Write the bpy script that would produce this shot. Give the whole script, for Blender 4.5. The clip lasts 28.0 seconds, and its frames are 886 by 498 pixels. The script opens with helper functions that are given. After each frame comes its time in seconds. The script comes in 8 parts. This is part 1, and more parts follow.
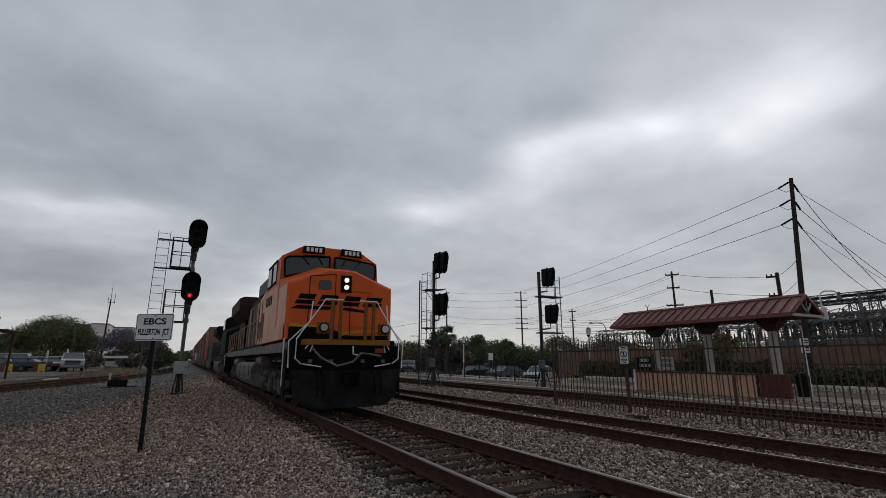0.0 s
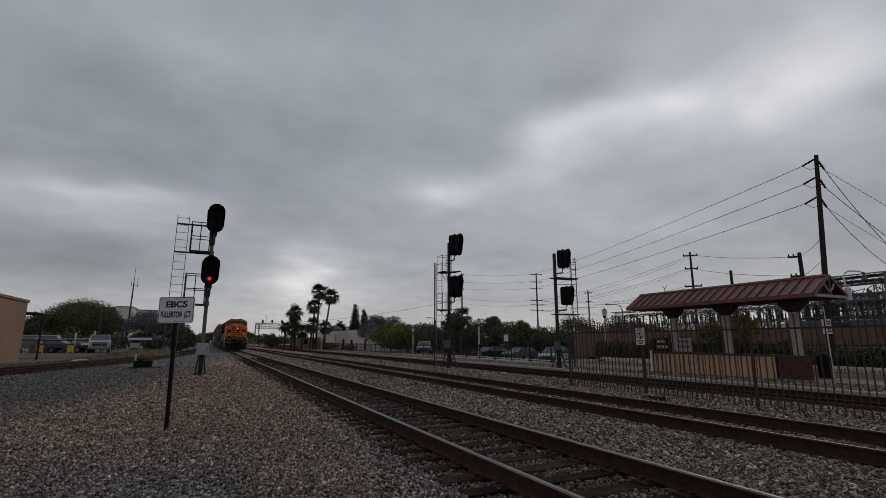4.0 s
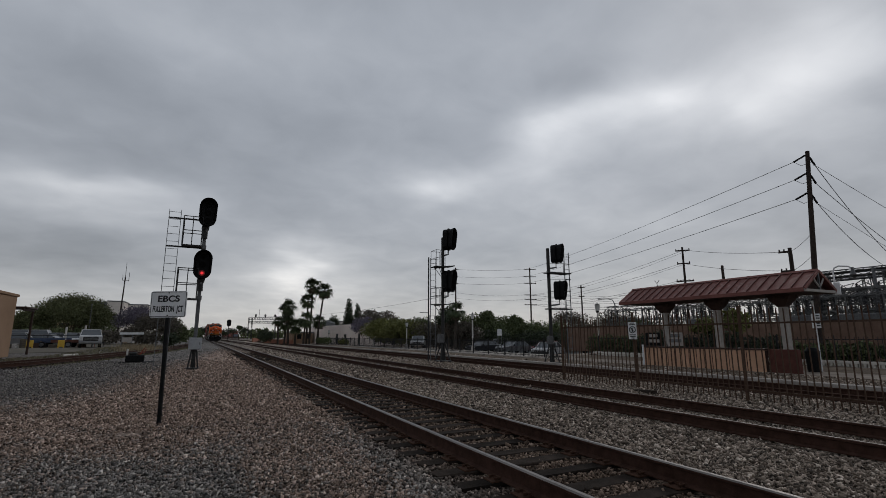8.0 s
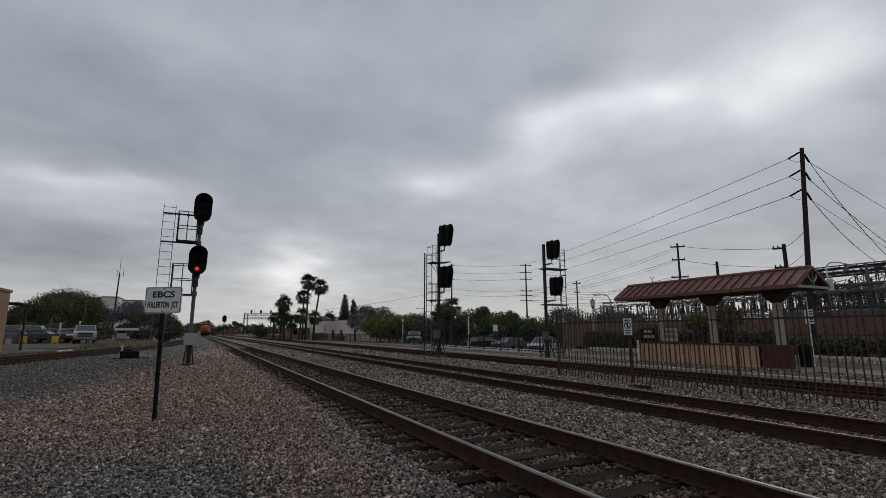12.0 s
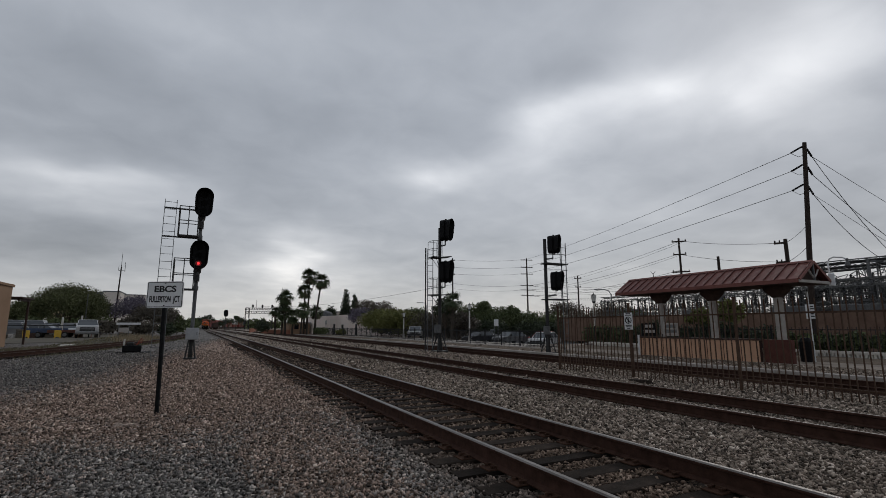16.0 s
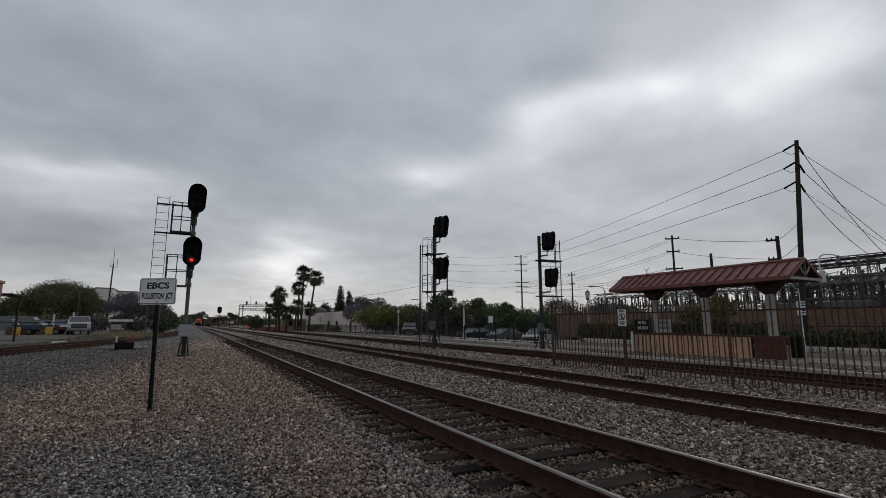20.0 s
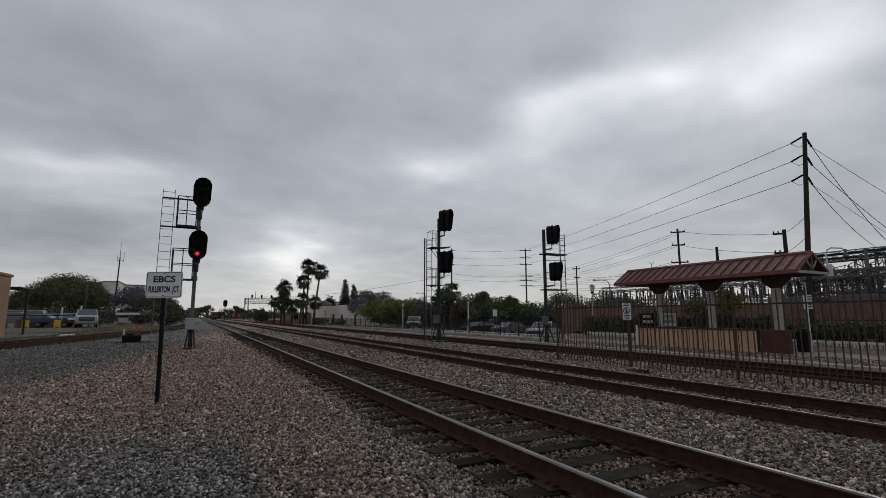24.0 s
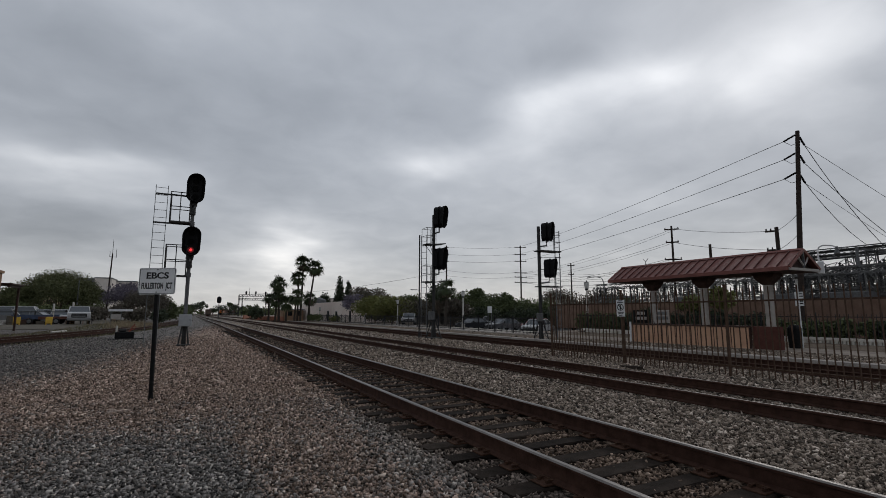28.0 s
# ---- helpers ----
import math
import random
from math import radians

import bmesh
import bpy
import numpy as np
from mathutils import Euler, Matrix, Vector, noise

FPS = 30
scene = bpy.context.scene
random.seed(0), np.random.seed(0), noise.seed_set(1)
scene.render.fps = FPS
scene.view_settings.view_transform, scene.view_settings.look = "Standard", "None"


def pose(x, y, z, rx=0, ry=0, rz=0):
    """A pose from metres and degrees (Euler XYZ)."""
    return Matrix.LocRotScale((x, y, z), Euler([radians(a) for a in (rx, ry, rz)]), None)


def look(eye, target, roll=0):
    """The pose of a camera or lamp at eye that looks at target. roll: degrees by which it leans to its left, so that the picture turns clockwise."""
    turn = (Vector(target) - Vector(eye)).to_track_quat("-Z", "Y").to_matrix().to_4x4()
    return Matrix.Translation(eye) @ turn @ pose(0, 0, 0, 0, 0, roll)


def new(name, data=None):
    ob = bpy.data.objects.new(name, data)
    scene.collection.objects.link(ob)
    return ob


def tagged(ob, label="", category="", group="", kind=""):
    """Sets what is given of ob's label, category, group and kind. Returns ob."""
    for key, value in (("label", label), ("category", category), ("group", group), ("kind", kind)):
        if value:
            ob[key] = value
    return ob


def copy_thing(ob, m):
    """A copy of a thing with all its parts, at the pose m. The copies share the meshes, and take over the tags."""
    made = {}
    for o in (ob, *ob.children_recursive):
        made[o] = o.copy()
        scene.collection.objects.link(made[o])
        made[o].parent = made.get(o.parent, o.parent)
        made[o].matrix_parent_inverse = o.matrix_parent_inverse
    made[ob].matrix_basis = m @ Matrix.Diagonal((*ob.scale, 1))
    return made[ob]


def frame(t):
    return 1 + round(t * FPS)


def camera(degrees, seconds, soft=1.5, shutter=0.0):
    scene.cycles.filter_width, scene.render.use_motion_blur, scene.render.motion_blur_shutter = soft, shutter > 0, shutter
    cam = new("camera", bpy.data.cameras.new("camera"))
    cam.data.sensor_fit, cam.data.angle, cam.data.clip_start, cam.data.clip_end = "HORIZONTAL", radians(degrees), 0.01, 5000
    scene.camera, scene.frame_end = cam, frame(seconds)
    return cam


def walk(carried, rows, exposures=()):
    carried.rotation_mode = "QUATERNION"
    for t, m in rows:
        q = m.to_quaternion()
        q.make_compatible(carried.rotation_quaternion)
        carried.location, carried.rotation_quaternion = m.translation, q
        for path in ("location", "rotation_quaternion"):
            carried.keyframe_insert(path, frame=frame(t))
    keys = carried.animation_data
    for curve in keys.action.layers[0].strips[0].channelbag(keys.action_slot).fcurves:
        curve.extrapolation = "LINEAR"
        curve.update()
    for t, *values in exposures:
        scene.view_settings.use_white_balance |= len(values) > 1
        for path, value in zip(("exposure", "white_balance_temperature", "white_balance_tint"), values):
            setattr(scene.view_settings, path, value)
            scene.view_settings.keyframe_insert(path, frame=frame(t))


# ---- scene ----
EYE = 1.486            # eye above the gravel
RAIL = 0.20            # top of rail above the gravel


def ease(u):
    u = min(1.0, max(0.0, u))
    return u * u * (3 - 2 * u)


def drift(y):
    """Sideways run of all the main tracks, which bend a little far off."""
    return -1.05 * ease((y - 40) / 190) + max(0.0, y - 300) ** 2 / 900


cam = camera(86.13, 28.0, soft=0.4)
walk(cam, [(t, pose(0, 0, EYE, rx, ry, rz)) for t, rx, ry, rz in (
    (0, 103.231, -0.016, -27.658), (0.5, 102.927, 0.019, -27.553), (1, 102.13, -0.016, -26.699), (1.5, 101.468, -0.003, -26.235),
    (2, 101.171, -0.008, -26.273), (2.5, 101.182, 0.023, -26.096), (3, 100.968, -0.001, -25.792), (3.5, 101.089, 0.031, -25.702),
    (5.5, 100.873, 0.056, -26.507), (6, 100.504, 0.056, -26.458), (6.5, 100.452, 0.065, -26.342), (7, 100.587, 0.067, -26.603),
    (7.5, 100.639, 0.056, -26.608), (8, 100.432, 0.066, -26.562), (8.5, 100.57, 0.06, -26.669), (9, 100.597, 0.049, -26.556),
    (9.5, 100.441, 0.024, -26.927), (10, 100.269, 0.006, -26.694), (10.5, 100.053, -0.001, -26.669), (11, 100.214, 0.074, -26.762),
    (11.5, 100.051, 0.065, -26.913), (12, 99.934, 0.079, -27.044), (12.5, 99.632, 0.094, -27.142), (14.5, 99.561, 0.06, -27.005),
    (15, 99.323, 0.082, -26.892), (15.5, 99.233, 0.049, -26.926), (16, 99.297, 0.046, -26.925), (16.5, 99.142, 0.058, -27.077),
    (17, 99.429, 0.063, -27.21), (17.5, 99.427, 0.071, -27.353), (18, 99.328, 0.084, -27.431), (18.5, 99.293, 0.105, -27.356),
    (19, 99.203, 0.111, -27.588), (19.5, 99.129, 0.096, -27.575), (20, 98.903, 0.076, -27.584), (20.5, 98.782, 0.084, -27.027),
    (21, 98.701, 0.108, -27.23), (21.5, 98.379, 0.078, -27.15), (23.5, 97.977, 0.044, -26.946), (24, 98.137, 0.022, -27.052),
    (24.5, 98.107, 0.052, -27.217), (25, 98.186, 0.04, -27.384), (25.5, 98.137, 0.034, -27.532), (26, 97.928, 0.039, -27.475),
    (26.5, 97.809, 0.056, -27.404), (27, 97.76, 0.035, -27.588), (27.5, 97.652, 0.012, -27.502), (28, 97.739, -0, -27.676),)], exposures=((0, 0.13), (0.5, -0.22), (1.2, -0.30), (3.5, -0.26), (6, -0.14), (10, -0.02), (17, 0.06), (28, 0.1)))

# ---- world, sun ----
world = bpy.data.worlds.new("overcast_sky")
scene.world = world
world.use_nodes = True
nt = world.node_tree
nt.nodes.clear()


def node(tree, kind, **values):
    n = tree.nodes.new(kind)
    for key, value in values.items():
        n.inputs[key].default_value = value
    return n


def math_node(tree, op, a, b=0.0, c=0.0, clamp=False):
    n = tree.nodes.new("ShaderNodeMath")
    n.operation, n.use_clamp = op, clamp
    for i, v in enumerate((a, b, c)):
        if isinstance(v, (int, float)):
            n.inputs[i].default_value = v
        else:
            tree.links.new(v, n.inputs[i])
    return n.outputs[0]


def ramp_node(tree, fac, stops):
    n = tree.nodes.new("ShaderNodeValToRGB")
    e = n.color_ramp.elements
    while len(e) < len(stops):
        e.new(0.5)
    for i, (p, c) in enumerate(stops):
        e[i].position = p
        e[i].color = (*c, 1) if len(c) == 3 else c
    tree.links.new(fac, n.inputs[0])
    return n.outputs[0]


# thin bright places and dark bellies of the cloud deck: azimuth, elevation, half widths (degrees), stops
SKY_LEVEL = 0.390
BREAKS = ((39.1, 23.7, 4.6, 3.4, 0.42), (24.9, 18.1, 4.4, 1.7, 0.65), (-10.3, 14.0, 10.5, 2.3, 0.56), (53.1, 25.2, 8.1, 2.8, 0.37),
          (67.2, 24.9, 7.1, 4.2, 0.51), (61.2, 22.1, 6.9, 4.0, 0.21), (70.9, 27.0, 6.4, 5.0, 0.26), (9.1, 7.4, 4.6, 3.2, 0.60),
          (5.3, 5.3, 16.0, 5.5, 0.13), (38.9, 18.6, 4.3, 4.8, 0.10), (44.4, 13.4, 7.2, 3.2, 0.15), (-0.5, 31.6, 16.5, 4.4, 0.46),
          (27.4, 32.2, 23.0, 8.5, 0.11), (30.9, 17.9, 17.3, 4.9, 0.21), (46.7, 21.4, 15.8, 6.1, 0.33), (58.5, 28.4, 14.9, 7.1, 0.33))
BELLIES = ((-13.6, 8.0, 9.4, 2.7, -0.38), (3.6, 24.0, 14.2, 6.5, -0.12), (-12.9, 23.1, 7.9, 6.6, -0.16), (46.5, 30.2, 9.0, 4.1, -0.12),
           (68.3, 13.3, 7.7, 5.1, -0.08), (17.5, 21.5, 10.3, 5.5, -0.05), (-6.8, 16.6, 5.4, 2.8, -0.25))
# small gleams and folds along their edges
GLEAMS = ((32.3, 19.3, 5.3, 2.0, 0.20), (42.9, 25.2, 5.0, 1.9, 0.20), (68.8, 18.9, 3.6, 3.1, 0.20), (53.5, 12.9, 4.3, 1.9, 0.20),
          (-9.9, 14.4, 6.7, 0.9, 0.25), (8.8, 6.9, 3.5, 2.3, 0.18), (12.7, 5.6, 6.4, 2.1, 0.20), (46.9, 25.7, 3.6, 1.6, 0.22),
          (53.4, 25.1, 2.4, 1.5, 0.25), (61.3, 22.3, 2.5, 1.7, 0.22), (45.3, 18.4, 7.2, 3.1, -0.12), (65.3, 23.9, 2.9, 1.9, 0.12))
FOLDS = ((28.8, 22.8, 6.2, 2.4, -0.18), (36.0, 26.6, 5.3, 2.3, -0.20), (43.1, 29.3, 5.1, 2.1, -0.20), (5.0, 31.2, 6.3, 3.3, -0.20),
         (5.4, 14.2, 6.8, 5.5, -0.20), (-10.7, 7.8, 8.6, 2.0, -0.20), (68.7, 9.0, 4.0, 4.5, -0.25), (52.0, 16.4, 5.9, 3.0, -0.12))


def build_sky():
    link = nt.links.new
    out = nt.nodes.new("ShaderNodeOutputWorld")
    bg = nt.nodes.new("ShaderNodeBackground")
    bg.inputs["Strength"].default_value = 1.0
    coord = nt.nodes.new("ShaderNodeTexCoord")
    sep = nt.nodes.new("ShaderNodeSeparateXYZ")
    link(coord.outputs["Generated"], sep.inputs[0])
    # the flat cloud deck seen in perspective
    height = math_node(nt, "ADD", math_node(nt, "MAXIMUM", sep.outputs[2], 0.0), 0.22)
    comb = nt.nodes.new("ShaderNodeCombineXYZ")
    link(math_node(nt, "DIVIDE", sep.outputs[0], height), comb.inputs[0])
    link(math_node(nt, "DIVIDE", sep.outputs[1], height), comb.inputs[1])
    turn = nt.nodes.new("ShaderNodeMapping")
    turn.inputs["Rotation"].default_value = (0, 0, radians(34))
    turn.inputs["Scale"].default_value = (0.8, 1.2, 1)
    link(comb.outputs[0], turn.inputs[0])
    soft = node(nt, "ShaderNodeTexNoise", Scale=1.3, Detail=2.0, Roughness=0.45, Distortion=0.4)
    link(turn.outputs[0], soft.inputs["Vector"])
    fine = node(nt, "ShaderNodeTexNoise", Scale=5.2, Detail=4.0, Roughness=0.52, Distortion=0.35)
    link(comb.outputs[0], fine.inputs["Vector"])
    warp = node(nt, "ShaderNodeTexNoise", Scale=2.6, Detail=3.0, Roughness=0.5)
    link(turn.outputs[0], warp.inputs["Vector"])
    bent = nt.nodes.new("ShaderNodeSeparateColor")
    link(warp.outputs["Color"], bent.inputs[0])
    # bearing and height of the view, frayed a little so that the thin places have ragged edges
    bearing = math_node(nt, "MULTIPLY", math_node(nt, "ARCTAN2", sep.outputs[0], sep.outputs[1]), 57.2958)
    lift = math_node(nt, "MULTIPLY", math_node(nt, "ARCSINE", sep.outputs[2]), 57.2958)
    bearing = math_node(nt, "ADD", bearing, math_node(nt, "MULTIPLY", math_node(nt, "SUBTRACT", bent.outputs[0], 0.5), 7.0))
    lift = math_node(nt, "ADD", lift, math_node(nt, "MULTIPLY", math_node(nt, "SUBTRACT", bent.outputs[1], 0.5), 4.0))
    total = math_node(nt, "ADD", math_node(nt, "MULTIPLY", math_node(nt, "SUBTRACT", soft.outputs["Fac"], 0.5), 0.55),
                      math_node(nt, "MULTIPLY", math_node(nt, "SUBTRACT", fine.outputs["Fac"], 0.5), 0.50))
    for az, el, wa, we, stops in BREAKS + BELLIES + GLEAMS + FOLDS:
        p = math_node(nt, "POWER", math_node(nt, "ABSOLUTE", math_node(nt, "DIVIDE", math_node(nt, "SUBTRACT", bearing, az), wa)), 2.0)
        q = math_node(nt, "POWER", math_node(nt, "ABSOLUTE", math_node(nt, "DIVIDE", math_node(nt, "SUBTRACT", lift, el), we)), 2.0)
        glow = math_node(nt, "EXPONENT", math_node(nt, "MULTIPLY", math_node(nt, "ADD", p, q), -1.0))
        total = math_node(nt, "ADD", total, math_node(nt, "MULTIPLY", glow, stops))
    # paler towards the horizon
    low = math_node(nt, "EXPONENT", math_node(nt, "MULTIPLY", math_node(nt, "ABSOLUTE", sep.outputs[2]), -7.0))
    total = math_node(nt, "ADD", total, math_node(nt, "MULTIPLY", low, 0.55))
    bright = math_node(nt, "MULTIPLY", math_node(nt, "POWER", 2.0, total), SKY_LEVEL)
    tint = ramp_node(nt, math_node(nt, "ADD", math_node(nt, "MULTIPLY", total, 0.4), 0.4),
                     [(0.0, (0.900, 1.0, 1.165)), (0.45, (0.928, 1.0, 1.12)), (1.0, (0.985, 1.0, 1.03))])
    deck = nt.nodes.new("ShaderNodeVectorMath")
    deck.operation = "SCALE"
    link(tint, deck.inputs[0])
    link(bright, deck.inputs["Scale"])
    sky = nt.nodes.new("ShaderNodeTexSky")
    sky.sky_type, sky.sun_disc = "NISHITA", False
    sky.sun_elevation, sky.sun_rotation = radians(33), radians(65)
    dim = nt.nodes.new("ShaderNodeMixRGB")
    dim.blend_type = "MULTIPLY"
    dim.inputs[0].default_value = 1.0
    link(sky.outputs[0], dim.inputs[1])
    dim.inputs[2].default_value = (0.06, 0.06, 0.06, 1)
    mix = nt.nodes.new("ShaderNodeMixRGB")
    mix.inputs[0].default_value = 0.94
    link(dim.outputs[0], mix.inputs[1])
    link(deck.outputs[0], mix.inputs[2])
    haze = nt.nodes.new("ShaderNodeMixRGB")
    haze.blend_type = "MULTIPLY"
    link(math_node(nt, "MULTIPLY", low, 0.9, clamp=True), haze.inputs[0])
    link(mix.outputs[0], haze.inputs[1])
    haze.inputs[2].default_value = (1.09, 1.0, 0.87, 1)
    link(haze.outputs[0], bg.inputs["Color"])
    link(bg.outputs[0], out.inputs["Surface"])


build_sky()
sun_data = bpy.data.lights.new("sun", "SUN")
sun_data.energy, sun_data.angle, sun_data.color = 0.5, radians(25), (1.0, 0.97, 0.93)
sun = new("sun", sun_data)
sun.matrix_world = look((0, 0, 60), (-0.76 * 50, -0.36 * 50, 60 - 0.55 * 50))


# ---- materials ----
def surf(name, a, b, scale=6.0, rough=0.6, metal=0.0, bump=0.15, fine=60.0, vary=0.0, island=0.0, wear=0.25, emit=0.0, spec=0.22):
    """Two colours mixed by a coarse and a fine grain, with relief; vary: per object, island: per loose piece."""
    m = bpy.data.materials.new(name)
    m.use_nodes = True
    t = m.node_tree
    bs = t.nodes["Principled BSDF"]
    co = t.nodes.new("ShaderNodeTexCoord").outputs["Object"]
    n1 = node(t, "ShaderNodeTexNoise", Scale=scale, Detail=6.0, Roughness=0.6)
    n2 = node(t, "ShaderNodeTexNoise", Scale=fine, Detail=4.0, Roughness=0.65)
    t.links.new(co, n1.inputs["Vector"])
    t.links.new(co, n2.inputs["Vector"])
    f = math_node(t, "ADD", math_node(t, "MULTIPLY", n1.outputs["Fac"], 1.0 - wear), math_node(t, "MULTIPLY", n2.outputs["Fac"], wear))
    col = ramp_node(t, f, [(0.33, a), (0.67, b)])
    for amount, kind, socket in ((vary, "ShaderNodeObjectInfo", "Random"), (island, "ShaderNodeNewGeometry", "Random Per Island")):
        if amount:
            r = t.nodes.new(kind).outputs[socket]
            k = math_node(t, "ADD", math_node(t, "MULTIPLY", r, 2 * amount), 1.0 - amount)
            mul = t.nodes.new("ShaderNodeVectorMath")
            mul.operation = "SCALE"
            t.links.new(col, mul.inputs[0])
            t.links.new(k, mul.inputs["Scale"])
            col = mul.outputs[0]
    t.links.new(col, bs.inputs["Base Color"])
    t.links.new(math_node(t, "ADD", math_node(t, "MULTIPLY", n2.outputs["Fac"], 0.24), rough - 0.12, clamp=True), bs.inputs["Roughness"])
    bs.inputs["Metallic"].default_value = metal
    bs.inputs["Specular IOR Level"].default_value = spec
    if bump:
        bp = node(t, "ShaderNodeBump", Strength=min(1.0, bump), Distance=0.01)
        t.links.new(n2.outputs["Fac"], bp.inputs["Height"])
        t.links.new(bp.outputs[0], bs.inputs["Normal"])
    if emit:
        t.links.new(col, bs.inputs["Emission Color"])
        bs.inputs["Emission Strength"].default_value = emit
    return m


def gravel(name, stones):
    """Mixed grey and tan railway gravel; the tan kind lies in a band beside the sign."""
    m = bpy.data.materials.new(name)
    m.use_nodes = True
    t = m.node_tree
    link = t.links.new
    bs = t.nodes["Principled BSDF"]
    geo = t.nodes.new("ShaderNodeNewGeometry")
    sep = t.nodes.new("ShaderNodeSeparateXYZ")
    link(geo.outputs["Position"], sep.inputs[0])
    big = node(t, "ShaderNodeTexNoise", Scale=0.45, Detail=5.0, Roughness=0.6)
    link(geo.outputs["Position"], big.inputs["Vector"])
    wob = math_node(t, "MULTIPLY", math_node(t, "SUBTRACT", big.outputs["Fac"], 0.5), 9.0)
    yy = math_node(t, "ADD", sep.outputs[1], wob)
    xx = math_node(t, "ADD", sep.outputs[0], math_node(t, "MULTIPLY", wob, 0.5))

    def step(v, lo, hi):
        n = t.nodes.new("ShaderNodeMapRange")
        n.interpolation_type = "SMOOTHSTEP"
        link(v, n.inputs[0])
        n.inputs[1].default_value, n.inputs[2].default_value = lo, hi
        return n.outputs[0]
    tan = math_node(t, "MULTIPLY", step(yy, 4.7, 10.3), step(xx, 3.6, 1.9))
    edge = math_node(t, "ADD", sep.outputs[0], math_node(t, "MULTIPLY", wob, 0.16))
    tongue = math_node(t, "MULTIPLY", step(edge, 0.30, 0.85), step(edge, 2.4, 1.5))
    tan = math_node(t, "MAXIMUM", tan, math_node(t, "MULTIPLY", tongue, 0.75))
    # blue-grey chips between the siding and the tan band
    side = math_node(t, "SUBTRACT", math_node(t, "MULTIPLY", sep.outputs[1], 0.10), edge)
    chips = math_node(t, "MULTIPLY", step(side, 2.9, 5.9), step(yy, 9.5, 17.5))
    tan = math_node(t, "MULTIPLY", tan, math_node(t, "SUBTRACT", 1.0, chips))
    if stones:
        rnd = geo.outputs["Random Per Island"]
        fine = node(t, "ShaderNodeTexNoise", Scale=90.0, Detail=3.0)
        link(geo.outputs["Position"], fine.inputs["Vector"])
        shade = fine.outputs["Fac"]
    else:
        vor = node(t, "ShaderNodeTexVoronoi", Scale=24.0)
        link(geo.outputs["Position"], vor.inputs["Vector"])
        s2 = t.nodes.new("ShaderNodeSeparateColor")
        link(vor.outputs["Color"], s2.inputs[0])
        rnd = s2.outputs[0]
        shade = vor.outputs["Distance"]
    plain = ramp_node(t, rnd, [(0.0, (0.028, 0.027, 0.026)), (0.40, (0.136, 0.126, 0.116)), (0.80, (0.284, 0.261, 0.242)), (0.93, (0.40, 0.365, 0.33)), (1.0, (0.68, 0.62, 0.565))])
    brown = ramp_node(t, rnd, [(0.0, (0.030, 0.025, 0.021)), (0.40, (0.158, 0.124, 0.097)), (0.80, (0.330, 0.268, 0.216)), (0.93, (0.44, 0.366, 0.30)), (1.0, (0.68, 0.585, 0.50))])
    two = t.nodes.new("ShaderNodeMixRGB")
    link(step(xx, 1.6, 4.2), two.inputs[0])
    link(plain, two.inputs[1])
    link(brown, two.inputs[2])
    grey = two.outputs[0]
    warm = ramp_node(t, rnd, [(0.0, (0.038, 0.028, 0.022)), (0.40, (0.226, 0.157, 0.119)), (0.80, (0.436, 0.315, 0.249)), (0.93, (0.56, 0.42, 0.34)), (1.0, (0.78, 0.635, 0.53))])
    mix = t.nodes.new("ShaderNodeMixRGB")
    # the kinds mix stone by stone where they meet
    coin = math_node(t, "FRACT", math_node(t, "MULTIPLY", rnd, 37.7))
    blend = math_node(t, "ADD", math_node(t, "MULTIPLY", math_node(t, "SUBTRACT", tan, coin), 3.0), 0.5, clamp=True)
    link(math_node(t, "ADD", math_node(t, "MULTIPLY", blend, 0.75), math_node(t, "MULTIPLY", tan, 0.15)), mix.inputs[0])
    link(grey, mix.inputs[1])
    link(warm, mix.inputs[2])
    mul = t.nodes.new("ShaderNodeMixRGB")
    mul.blend_type = "MULTIPLY"
    mul.inputs[0].default_value = 1.0
    link(mix.outputs[0], mul.inputs[1])
    if stones:
        k = math_node(t, "ADD", math_node(t, "MULTIPLY", shade, 0.7), 0.65)
    else:
        # colour lightened from 18 to 40 m, imitating stone tops at a grazing view
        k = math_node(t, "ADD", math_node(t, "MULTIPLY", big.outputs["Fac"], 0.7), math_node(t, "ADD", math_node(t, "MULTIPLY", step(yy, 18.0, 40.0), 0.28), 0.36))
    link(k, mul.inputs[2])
    fines = t.nodes.new("ShaderNodeMixRGB")
    link(math_node(t, "MULTIPLY", chips, 0.5), fines.inputs[0])
    link(mul.outputs[0], fines.inputs[1])
    fines.inputs[2].default_value = (0.104, 0.096, 0.090, 1)
    # darker brown ballast along the main track, weaker far off, and in the platform track's bed
    off = math_node(t, "ABSOLUTE", math_node(t, "SUBTRACT", sep.outputs[0], 3.685))
    bed = math_node(t, "ABSOLUTE", math_node(t, "SUBTRACT", sep.outputs[0], 15.15))
    near = math_node(t, "MULTIPLY", step(math_node(t, "ADD", off, math_node(t, "MULTIPLY", wob, 0.06)), 1.7, 1.0), math_node(t, "SUBTRACT", 1.0, math_node(t, "MULTIPLY", step(yy, 25.0, 60.0), 0.7)))
    track_tint = t.nodes.new("ShaderNodeMixRGB")
    track_tint.blend_type = "MULTIPLY"
    link(math_node(t, "MAXIMUM", math_node(t, "MULTIPLY", near, 0.75), step(bed, 1.5, 1.1)), track_tint.inputs[0])
    link(fines.outputs[0], track_tint.inputs[1])
    track_tint.inputs[2].default_value = (0.52, 0.42, 0.36, 1)
    link(track_tint.outputs[0], bs.inputs["Base Color"])
    bs.inputs["Roughness"].default_value = 0.9
    bs.inputs["Specular IOR Level"].default_value = 0.15
